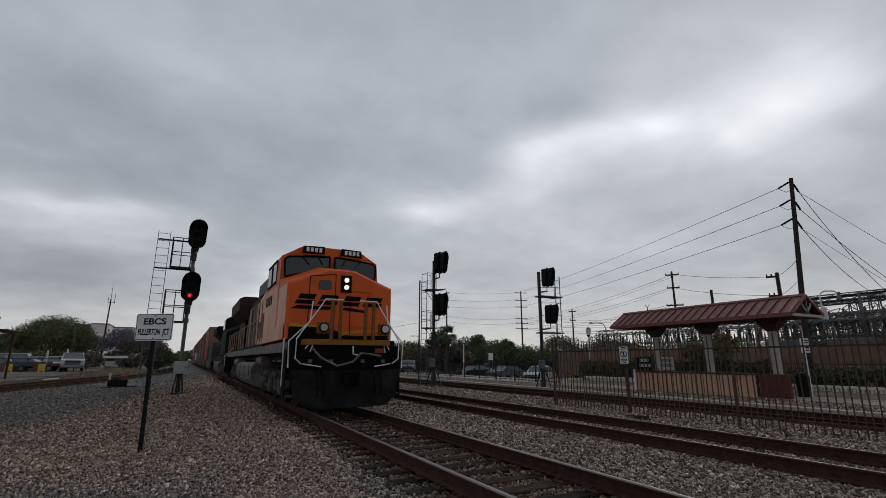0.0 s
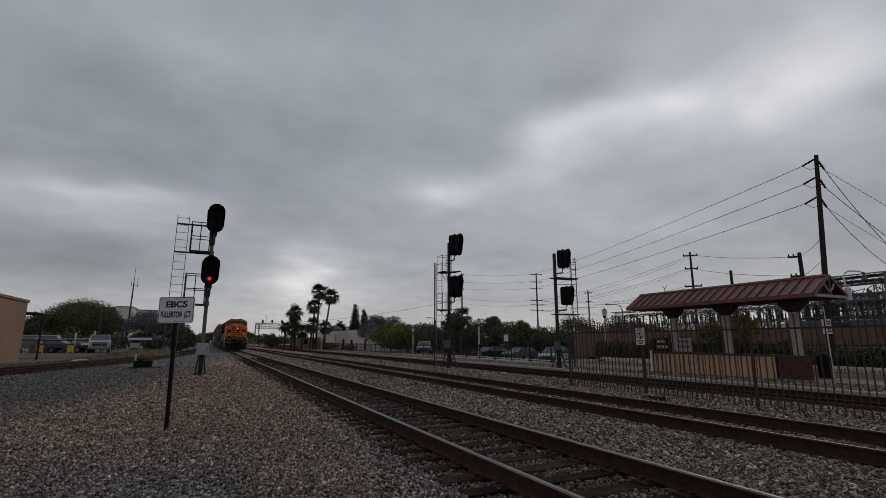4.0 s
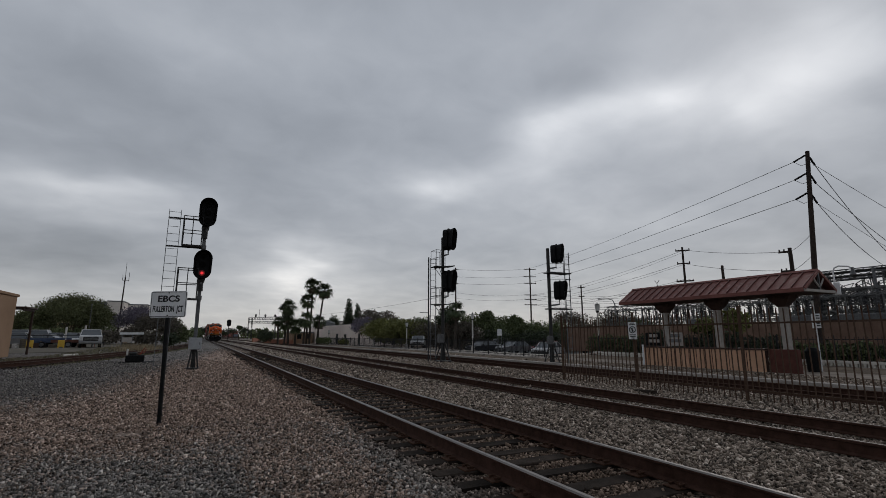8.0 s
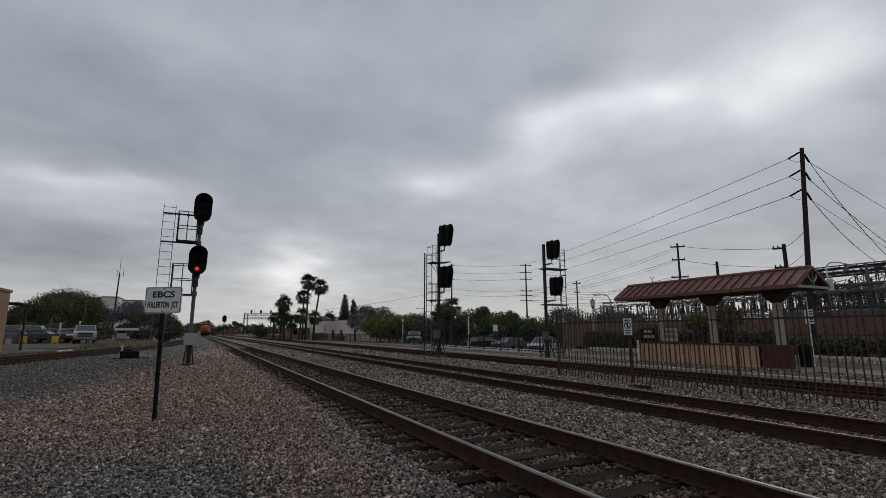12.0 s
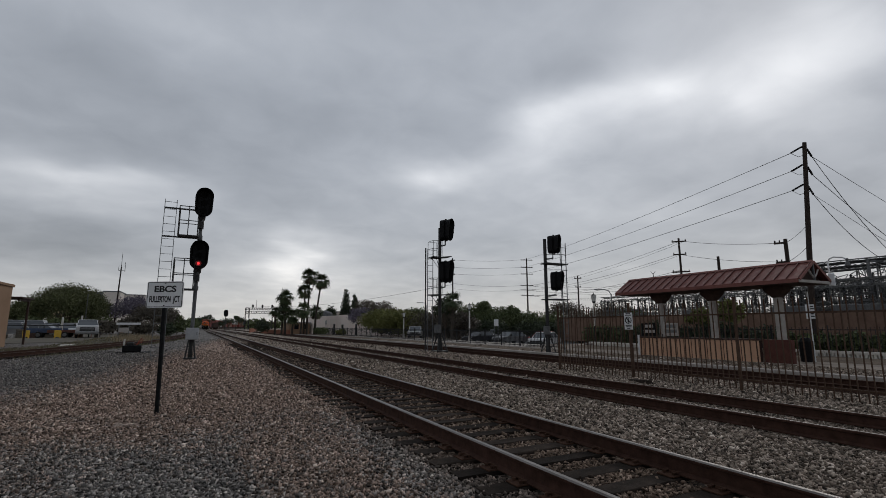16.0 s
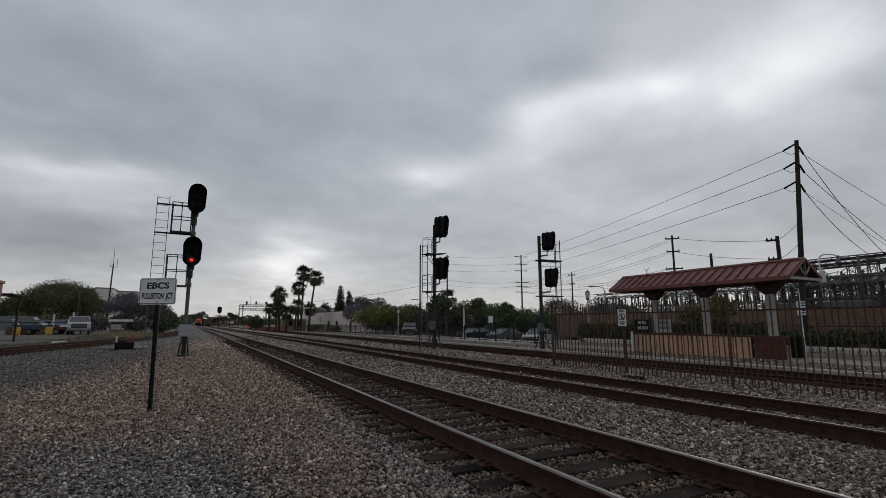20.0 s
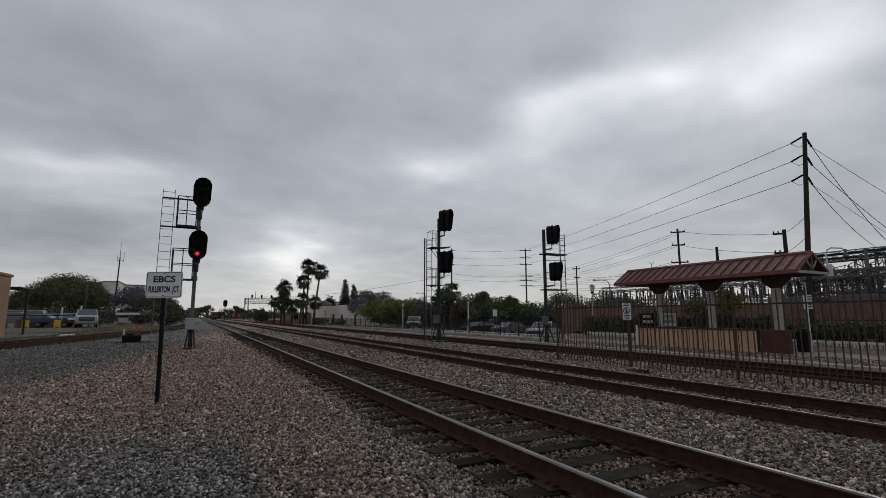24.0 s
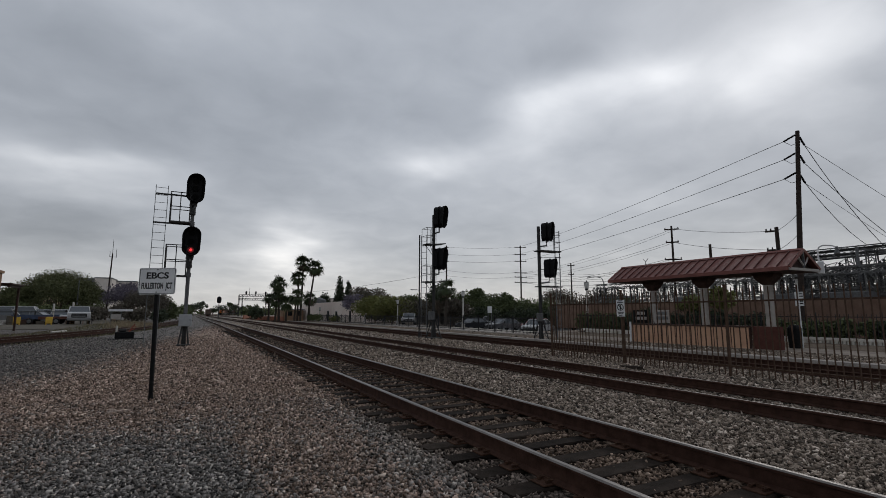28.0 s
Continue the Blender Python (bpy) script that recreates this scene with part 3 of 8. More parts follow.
def plate_mesh():
    bm = bmesh.new()
    box(bm, -0.19, 0.19, -0.095, 0.095, 0.0, 0.016, 0.003)
    for x in (-0.125, -0.085, 0.085, 0.125):
        for y in (-0.055, 0.055):
            box(bm, x - 0.012, x + 0.012, y - 0.012, y + 0.012, 0.016, 0.034)
            box(bm, x - 0.017, x + 0.017, y - 0.018, y + 0.018, 0.034, 0.044)
    for s in (-1, 1):
        box(bm, s * 0.078 - 0.01, s * 0.078 + 0.01, -0.03, 0.03, 0.016, 0.046)
    me = bpy.data.meshes.new("tie_plate")
    bm.to_mesh(me)
    bm.free()
    me.materials.append(PLATE)
    return me


TIES, PLATES = [tie_mesh(s) for s in range(5)], plate_mesh()


def main_track(name, off, z, shiny, label, singles, sunk):
    t = thing(name, pose(0, 0, 0), label, "railway track", "", "structure")
    ys = [-14 + 4 * i for i in range(20)] + [70 + 10 * i for i in range(74)]
    for s in (-0.7525, 0.7525):
        rail_along(t, [(off + s + drift(y), y) for y in ys], z + 0.02, shiny)
    rnd = random.Random(int(off * 10))
    far = []
    for i in range(int((150 + 6) / 0.5)):
        y = -6 + 0.5 * i + rnd.uniform(-0.02, 0.02)
        m = pose(off + drift(y) + rnd.uniform(-0.03, 0.03), y, z - sunk + rnd.uniform(-0.006, 0.004), 0, 0, rnd.uniform(-0.6, 0.6))
        if i < singles:
            tie = put("tie", TIES[i % 5], t, m)
            for s in (-0.7525, 0.7525):
                put("tie_plate", PLATES, tie, pose(s, 0, 0.003))
        else:
            far.append(pose(0, 0, -0.04) @ m if shiny is True else m)
    v, f = [], []
    for m in far:
        k = len(v)
        v += [m @ Vector((x, y, w)) for w in (-0.1, 0.0) for y in (-0.115, 0.115) for x in (-1.29, 1.29)]
        f += [(k + 4, k + 5, k + 7, k + 6), (k, k + 1, k + 5, k + 4), (k + 2, k, k + 4, k + 6), (k + 1, k + 3, k + 7, k + 5), (k + 3, k + 2, k + 6, k + 7)]
    if far:
        tagged(put("far_ties", mesh_of("far_ties", v, f, TIEWOOD), t), "row of dark wooden ties", "", "", "stuff")


main_track("track_1", 3.685, 0.0, True, "main track of bright-topped rusty rails on dark wooden ties", 110, -0.004)
main_track("track_2", 8.16, 0.0, "dull", "second main track with ties buried in ballast", 0, 0.045)
main_track("track_3", 15.15, -0.14, False, "platform track of dull rusty rails", 0, 0.03)


def siding_x(y):
    return -0.4 - 8.4 * math.exp(-(y - 31) / 34.0) - 0.18 * max(0.0, 31 - y)


def build_siding():
    t = thing("track_4", pose(0, 0, 0), "curved siding of dull rusty rails in dark gravel", "railway track", "", "structure")
    pts = [(siding_x(y), y) for y in np.linspace(10, 130, 50)]
    for s in (-0.7525, 0.7525):
        run = []
        for i, (x, y) in enumerate(pts):
            ax, ay = pts[max(i - 1, 0)]
            bx, by = pts[min(i + 1, len(pts) - 1)]
            d = Vector((bx - ax, by - ay)).normalized()
            run.append((x + d.y * s, y - d.x * s))
        rail_along(t, run, 0.02 + 0.02, "dull")
    v, f = [], []
    y = 12.0
    while y < 120:
        d = Vector((siding_x(y + 0.5) - siding_x(y - 0.5), 1.0)).normalized()
        m = pose(siding_x(y), y, 0.03, 0, 0, -math.degrees(math.atan2(d.x, d.y)))
        k = len(v)
        v += [m @ Vector((a, b, w)) for w in (-0.1, 0.0) for b in (-0.115, 0.115) for a in (-1.29, 1.29)]
        f += [(k + 4, k + 5, k + 7, k + 6), (k, k + 1, k + 5, k + 4), (k + 2, k, k + 4, k + 6), (k + 1, k + 3, k + 7, k + 5), (k + 3, k + 2, k + 6, k + 7)]
        y += 0.55 * d.y
    tagged(put("ties", mesh_of("ties", v, f, TIEWOOD), t), "row of dark wooden ties", "", "", "stuff")


build_siding()


# ---- loose ballast stones ----
def scatter_stones():
    rng = np.random.default_rng(5)
    # angular lumps: a cube's corners pushed about, two of its edges nearly lost
    cube = np.array([(x, y, z) for z in (-1, 1) for y in (-1, 1) for x in (-1, 1)], float) * 0.62
    fa = np.array([(0, 2, 3), (0, 3, 1), (4, 5, 7), (4, 7, 6), (0, 1, 5), (0, 5, 4), (1, 3, 7), (1, 7, 5), (3, 2, 6), (3, 6, 7), (2, 0, 4), (2, 4, 6)])
    octa = np.array([(1, 0, 0), (-1, 0, 0), (0, 1, 0), (0, -1, 0), (0, 0, 1), (0, 0, -1)], float) * 1.02
    fo = np.array([(0, 2, 4), (2, 1, 4), (1, 3, 4), (3, 0, 4), (2, 0, 5), (1, 2, 5), (3, 1, 5), (0, 3, 5)])
    spots = []
    # rings cut to the camera's view wedge, coarser farther off: from, to, stones a square metre, sizes
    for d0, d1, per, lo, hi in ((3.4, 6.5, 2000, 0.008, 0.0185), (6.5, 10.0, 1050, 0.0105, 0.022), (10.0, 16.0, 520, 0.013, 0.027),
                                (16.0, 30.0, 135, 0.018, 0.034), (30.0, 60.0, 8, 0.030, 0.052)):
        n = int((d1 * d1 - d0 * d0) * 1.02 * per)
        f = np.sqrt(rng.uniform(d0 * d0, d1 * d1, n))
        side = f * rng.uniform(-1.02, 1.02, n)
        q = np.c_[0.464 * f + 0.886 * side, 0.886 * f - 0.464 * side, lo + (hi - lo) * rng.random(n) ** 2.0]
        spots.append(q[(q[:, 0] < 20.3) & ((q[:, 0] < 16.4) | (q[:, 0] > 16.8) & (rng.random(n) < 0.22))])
    s = np.vstack(spots)
    coarse = (s[:, 0] > 4.9) & (s[:, 1] < 26.0)
    s[:, 2] *= np.where(coarse, 1.27, np.where(s[:, 0] > 1.9, 1.2, 1.0))
    fine = np.clip((0.1 * s[:, 1] - 3.9 - s[:, 0]) / 1.6, 0, 1) * np.clip((s[:, 1] - 10.0) / 5.0, 0, 1)
    thin = np.where(coarse, 0.80, 1.0 - 0.58 * fine)
    s = s[rng.random(len(s)) < thin]
    x, y, r = s.T
    keep = np.ones(len(s), bool)
    for rail in (3.685 - 0.7525, 3.685 + 0.7525, 8.16 - 0.7525, 8.16 + 0.7525, 15.15 - 0.7525, 15.15 + 0.7525):
        keep &= np.abs(x - rail - np.array([drift(v) for v in y])) > 0.085
    keep &= np.abs(x - np.array([siding_x(v) for v in y])) > 1.2
    on_tie = (np.abs(x - 3.685) < 1.27) & (np.abs((y + 6.0 + 0.25) % 0.5 - 0.25) < 0.128)
    keep &= ~(on_tie & (rng.random(len(s)) > 0.03))
    plate = (np.abs(np.abs(x - 3.685) - 0.7525) < 0.22) & (np.abs((y + 6.0 + 0.25) % 0.5 - 0.25) < 0.14)
    keep &= ~plate
    # a worn bare patch and thinner cover away from the track
    bare = np.exp(-(((x + 1.0) / 0.55) ** 2 + ((y - 9.2) / 0.5) ** 2)) + 0.8 * np.exp(-(((x - 0.9) / 0.35) ** 2 + ((y - 5.0) / 0.5) ** 2))
    keep &= rng.random(len(s)) > bare * 0.9
    s = s[keep]
    n = len(s)
    x, y, r = s.T
    sc = r[:, None] * rng.uniform((0.8, 0.6, 0.4), (1.7, 1.1, 0.85), (n, 3))
    a = rng.uniform(0, 2 * np.pi, n)
    b, c = rng.normal(0, 0.65, (2, n))
    ca, sa, cb, sb, cc, sc2 = (f(q)[:, None] for q in (a, b, c) for f in (np.cos, np.sin))
    bed = -0.035 + 0.006 + 0.5 * r + rng.random(n) ** 2 * 0.026
    track = (np.abs(x - 3.685) < 1.35) & (y < 60)
    bed = bed - np.where(track, 0.012, 0.0) + np.where(x > 16.7, 0.04, 0.0) + np.array([ground_height(u, w) if u > 12.9 and u < 16.5 else 0.0 for u, w in zip(x, y)])
    # blocky lumps near the camera, simpler eight-sided chips farther off
    blocky = (x * x + y * y < 42.0) | (rng.random(n) < 0.12)
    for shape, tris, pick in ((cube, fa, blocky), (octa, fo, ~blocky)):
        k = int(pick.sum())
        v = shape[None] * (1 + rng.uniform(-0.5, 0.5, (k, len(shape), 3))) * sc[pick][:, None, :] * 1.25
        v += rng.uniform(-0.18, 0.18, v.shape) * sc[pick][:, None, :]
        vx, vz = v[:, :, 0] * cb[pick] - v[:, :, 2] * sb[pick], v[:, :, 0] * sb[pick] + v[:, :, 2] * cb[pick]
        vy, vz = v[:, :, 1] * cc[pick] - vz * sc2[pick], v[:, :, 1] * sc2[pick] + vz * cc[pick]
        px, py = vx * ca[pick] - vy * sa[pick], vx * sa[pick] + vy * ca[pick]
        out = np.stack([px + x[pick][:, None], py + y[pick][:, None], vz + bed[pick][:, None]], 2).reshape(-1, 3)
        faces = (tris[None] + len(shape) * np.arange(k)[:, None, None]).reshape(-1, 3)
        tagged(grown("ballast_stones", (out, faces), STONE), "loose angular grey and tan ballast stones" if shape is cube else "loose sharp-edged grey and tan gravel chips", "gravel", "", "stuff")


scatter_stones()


# ---- sign beside the track ----
def track_sign():
    t = thing("track_sign", pose(-0.55, 10.02, 0, 0, 0, -29), "white rectangular track sign with black letters on a leaning post", "sign")
    bm = bmesh.new()
    m = pose(0, 0, 0, 0, -1.1, 0)
    for a, b in ((-0.030, -0.020), (0.020, 0.030)):
        box(bm, a, b, -0.03, 0.01, -0.04, 2.27, 0, m)
    box(bm, -0.022, 0.022, -0.034, -0.028, -0.04, 2.27, 0, m)
    part("post", bm, BLACK, t, "dark steel channel post")
    bm = bmesh.new()
    tilt = pose(-0.022, -0.05, 2.065, 0, -0.4, 0)
    corner = 0.03
    w, h = 0.338, 0.238
    pts = [(-w + corner, -h), (w - corner, -h), (w, -h + corner), (w, h - corner), (w - corner, h), (-w + corner, h), (-w, h - corner), (-w, -h + corner)]
    prism(bm, pts, 1, -0.004, 0.004)
    plate = part("plate", bm, SIGNWHITE, t, "weathered white plate")
    plate.matrix_basis = tilt
    bm = bmesh.new()
    for x0, x1, z0, z1 in ((-w + 0.012, w - 0.012, h - 0.022, h - 0.013), (-w + 0.012, w - 0.012, -h + 0.013, -h + 0.022),
                           (-w + 0.012, -w + 0.021, -h + 0.013, h - 0.013), (w - 0.021, w - 0.012, -h + 0.013, h - 0.013)):
        box(bm, x0, x1, -0.007, -0.003, z0, z1)
    part("border", bm, LETTER, plate, "thin black border")
    letters("EBCS", 0.155, LETTER, plate, pose(0.0, -0.005, 0.095, 90, 0, 0), "black letters", 0.405, 0.003)
    letters("FULLERTON", 0.150, LETTER, plate, pose(-0.083, -0.005, -0.090, 90, 0, 0), "black narrow letters", 0.395, 0.003)
    letters("JCT", 0.150, LETTER, plate, pose(0.222, -0.005, -0.090, 90, 0, 0), "black narrow letters", 0.125, 0.003)
    for z in (-0.2, 0.205):
        bm = bmesh.new()
        tube(bm, (0, -0.012, z), (0, -0.003, z), 0.011, 8)
        part("bolt", bm, DARKSTEEL, plate, "dark bolt")


track_sign()


# ---- signals ----
def signal_head(parent, x, z, w, h, turn, lit, y=-0.35, depth=0.42):
    bm = bmesh.new()
    prism(bm, oval(w, h), 1, -0.012, 0.012)
    head = part("signal_head", bm, BLACK, parent, "black oval signal head")
    head.matrix_basis = pose(x, y, z, 0, 0, turn)
    # one deep hood round the three lights
    bm = bmesh.new()
    o, i, root = oval(w * 0.98, h * 0.99), oval(w * 0.92, h * 0.95), oval(w * 0.72, h * 0.88)
    n = len(o)
    rows = []
    for prof, yy in ((root, -0.013), (o, -depth), (i, -depth), (root, -0.016)):
        rows.append([bm.verts.new((p[0], yy + (0.16 * max(0.0, -p[1] / h * 2) if yy < -0.1 else 0.0), p[1])) for p in prof])
    for a, b in zip(rows, rows[1:]):
        for k in range(n):
            bm.faces.new((a[k], a[(k + 1) % n], b[(k + 1) % n], b[k]))
    bmesh.ops.recalc_face_normals(bm, faces=bm.faces[:])
    part("hood", bm, BLACK, head, "deep black hood")
    for k in range(3):
        zz = (1 - k) * h * 0.29
        bm = bmesh.new()
        on = lit and k == 2
        tube(bm, (0, -0.014, zz), (0, -0.05, zz), w * (0.085 if on else 0.17), 20)
        part("lens", bm, LENSRED if on else LENSDARK, head, "lit red lens" if on else "dark unlit lens")
        if on:
            # the red light's halo, added as a wider dim glowing disc
            bm = bmesh.new()
            tube(bm, (0, -0.014, zz), (0, -0.035, zz), w * 0.17, 20)
            part("lens_rim", bm, LENSHALO, head, "dim glowing disc imitating the red light's halo")
    bm = bmesh.new()
    prism(bm, oval(w * 0.86, h * 0.93, 20), 1, 0.013, 0.30)
    part("housing", bm, BLACK, head, "black lamp housing")
    bm = bmesh.new()
    pipe(bm, [(x, y + 0.12, z - h / 2 + 0.1), (x, y + 0.12, z - h / 2 - 0.22), (0.0, -0.02, z - h / 2 - 0.30)], 0.05, 8)
    part("bracket", bm, MAST, parent, "grey pipe bracket")


def ladder(parent, x, y, z0, z1, w, step=0.34):
    bm = bmesh.new()
    for s in (-w / 2, w / 2):
        box(bm, x + s - 0.012, x + s + 0.012, y - 0.025, y + 0.025, z0, z1)
    lad = part("ladder", bm, LADDER, parent, "thin galvanised ladder")
    z = z0 + 0.2
    me = None
    while z < z1:
        if me is None:
            bm = bmesh.new()
            tube(bm, (-w / 2, 0, 0), (w / 2, 0, 0), 0.011, 6)
            rung = part("rung", bm, LADDER, lad)
            me = rung.data
            rung.matrix_basis = pose(x, y, z)
        else:
            put("rung", me, lad, pose(x, y, z))
        z += step


def guard(parent, x0, x1, y0, y1, z0, z1, r=0.021):
    bm = bmesh.new()
    box(bm, x0, x1, y0, y1, z0 - 0.05, z0)
    part("platform", bm, DARKSTEEL, parent, "dark grated platform")
    for x in (x0 + 0.02, (x0 + x1) / 2, x1 - 0.02):
        for y in ((y0, y1) if x != (x0 + x1) / 2 else (y0,)):
            bm = bmesh.new()
            tube(bm, (x, y, z0), (x, y, z1), r, 6)
            part("guard_post", bm, DARKSTEEL, parent, "dark pipe post")
    for z in (z1, (z0 + z1) / 2):
        bm = bmesh.new()
        pipe(bm, [(x1 - 0.02, y0, z), (x0 + 0.02, y0, z), (x0 + 0.02, y1, z), (x1 - 0.02, y1, z)], r, 6)
        part("guard_rail", bm, DARKSTEEL, parent, "dark bent pipe rail")


def pedestal(parent, top, w):
    bm = bmesh.new()
    box(bm, -w - 0.06, w + 0.06, -w - 0.06, w + 0.06, -0.06, 0.07, 0.01)
    foot = part("footing", bm, DARKSTEEL, parent, "dark square footing")
    bm = bmesh.new()
    box(bm, -0.14, 0.14, -0.14, 0.14, top - 0.02, top + 0.05, 0.01)
    part("cap_plate", bm, DARKSTEEL, foot, "dark cap plate")
    bm = bmesh.new()
    prism(bm, [(-w * 0.45, 0.05), (w * 0.45, 0.05), (0.07, top), (-0.07, top)], 1, -0.06, 0.06)
    part("core", bm, DARKSTEEL, foot, "dark cable core")
    for sx in (-1, 1):
        for sy in (-1, 1):
            bm = bmesh.new()
            tube(bm, (sx * w, sy * w, 0), (sx * 0.09, sy * 0.09, top), 0.035, 6)
            part("leg", bm, DARKSTEEL, foot, "sloping dark leg")
    for z0, z1 in ((0.08, top * 0.5), (top * 0.5, top * 0.95)):
        for sx, sy, tx, ty in ((-1, -1, 1, -1), (1, -1, 1, 1), (1, 1, -1, 1), (-1, 1, -1, -1)):
            a, b = w + (0.09 - w) * z0 / top, w + (0.09 - w) * z1 / top
            bm = bmesh.new()
            tube(bm, (sx * a, sy * a, z0), (tx * b, ty * b, z1), 0.014, 4)
            part("brace", bm, DARKSTEEL, foot, "thin dark brace")


def signal_a():
    t = thing("railway_signal", pose(-0.28, 25.52, 0), "tall grey railway signal mast showing one red light", "signal", "trackside signals")
    pedestal(t, 0.95, 0.22)
    bm = bmesh.new()
    tube(bm, (0, 0, 0.9), (0, 0, 7.4), 0.085, 12)
    tube(bm, (0, 0, 7.4), (0, 0, 7.46), 0.1, 12)
    for z in (3.3, 5.75):
        tube(bm, (0, 0, z - 0.1), (0, 0, z + 0.1), 0.12, 12)
    part("mast", bm, MAST, t, "round grey mast")
    bm = bmesh.new()
    box(bm, -0.25, 0.29, -0.42, -0.13, 0.90, 1.44, 0.015)
    cab = part("relay_box", bm, surf("pale_grey_box_paint", (0.26, 0.27, 0.28), (0.36, 0.37, 0.38), 4, 0.5, 0.1, 0.05), t, "pale grey relay box")
    bm = bmesh.new()
    box(bm, 0.20, 0.225, -0.445, -0.425, 1.12, 1.24)
    part("latch", bm, DARKSTEEL, cab, "dark latch")
    for z in (6.42, 3.86):
        bm = bmesh.new()
        tube(bm, (0, -0.1, z - 0.24), (0, -0.1, z + 0.20), 0.135, 12)
        tube(bm, (0, -0.1, z + 0.20), (0.02, -0.18, z + 0.36), 0.17, 12)
        part("head_collar", bm, DARKSTEEL, t, "dark collar below the signal head")
    signal_head(t, 0.06, 7.41, 0.78, 1.36, 4, False)
    signal_head(t, 0.03, 4.85, 0.78, 1.36, 4, True)
    ladder(t, -1.34, 0.05, 0.0, 7.52, 0.50, 0.36)
    guard(t, -0.95, -0.10, -0.45, 0.35, 5.78, 7.15)
    guard(t, -1.0, -0.10, -0.45, 0.35, 3.25, 4.65)
    for z in (3.22, 5.72, 7.1):
        bm = bmesh.new()
        box(bm, -1.6, 0.0, 0.0, 0.06, z - 0.035, z + 0.035)
        part("arm", bm, DARKSTEEL, t, "dark ladder arm")


def signal_b():
    t = thing("railway_signal", pose(12.99, 26.0, 0), "dark railway signal mast with two black heads between tracks", "signal", "trackside signals")
    pedestal(t, 1.1, 0.34)
    bm = bmesh.new()
    tube(bm, (0, 0, 1.0), (0, 0, 7.55), 0.10, 12)
    part("mast", bm, DARKSTEEL, t, "dark round mast")
    signal_head(t, 0.26, 7.40, 0.70, 1.40, 36, False)
    signal_head(t, 0.24, 4.80, 0.70, 1.40, 36, False)
    ladder(t, -0.42, 0.5, 0.0, 6.3, 0.36, 0.36)
    for z in (5.70, 3.40):
        guard(t, -0.66, -0.02, -0.40, 0.35, z, z + 0.98, 0.014)
        bm = bmesh.new()
        box(bm, -0.55, 0.52, -0.62, 0.1, -0.025, 0.025, 0, pose(0, 0, z - 0.03, 0, -7, 0))
        part("foot_grate", bm, DARKSTEEL, t, "tilted dark foot grate")
        for s in (-0.7, -0.35):
            bm = bmesh.new()
            tube(bm, (0, 0, z - 0.75), (s, -0.2, z - 0.05), 0.018, 5)
            part("strut", bm, DARKSTEEL, t, "thin diagonal strut")
    bm = bmesh.new()
    tube(bm, (-0.80, 0.35, 0), (-0.80, 0.35, 6.3), 0.045, 8)
    part("ladder_pole", bm, DARKSTEEL, t, "thin dark ladder pole")
    bm = bmesh.new()
    box(bm, -0.44, -0.12, -0.40, -0.10, 1.1, 1.6, 0.02)
    part("relay_box", bm, MAST, t, "grey relay box")


def signal_c():
    t = thing("railway_signal", pose(17.56, 21.52, 0), "dark railway signal mast with two black heads beyond the platform track", "signal", "trackside signals")
    pedestal(t, 1.0, 0.30)
    bm = bmesh.new()
    tube(bm, (0, 0, 0.9), (0, 0, 6.50), 0.095, 12)
    part("mast", bm, DARKSTEEL, t, "dark round mast")
    signal_head(t, 0.42, 6.18, 0.58, 1.14, 30, False, -0.3, 0.36)
    signal_head(t, 0.55, 4.06, 0.58, 1.14, 30, False, -0.3, 0.36)
    ladder(t, 1.10, -0.3, 0.0, 6.3, 0.34, 0.30)
    for z in (5.05, 3.0):
        bm = bmesh.new()
        box(bm, -0.25, 1.3, -0.45, 0.15, z - 0.03, z + 0.03)
        part("platform", bm, DARKSTEEL, t, "dark grated platform")
    for z in (4.0, 4.7, 5.6, 6.0):
        bm = bmesh.new()
        pipe(bm, [(0, 0, z), (0.75, -0.42, z), (1.25, -0.42, z)], 0.016, 5)
        part("guard_rail", bm, DARKSTEEL, t, "dark bent pipe rail")
    for z0 in (3.0, 5.05):
        bm = bmesh.new()
        tube(bm, (0.75, -0.42, z0), (0.75, -0.42, z0 + 1.0), 0.018, 5)
        part("guard_post", bm, DARKSTEEL, t, "dark pipe post")
    bm = bmesh.new()
    box(bm, -0.40, -0.12, -0.36, -0.10, 1.05, 1.5, 0.02)
    part("relay_box", bm, MAST, t, "grey relay box")


signal_a()
signal_b()
signal_c()


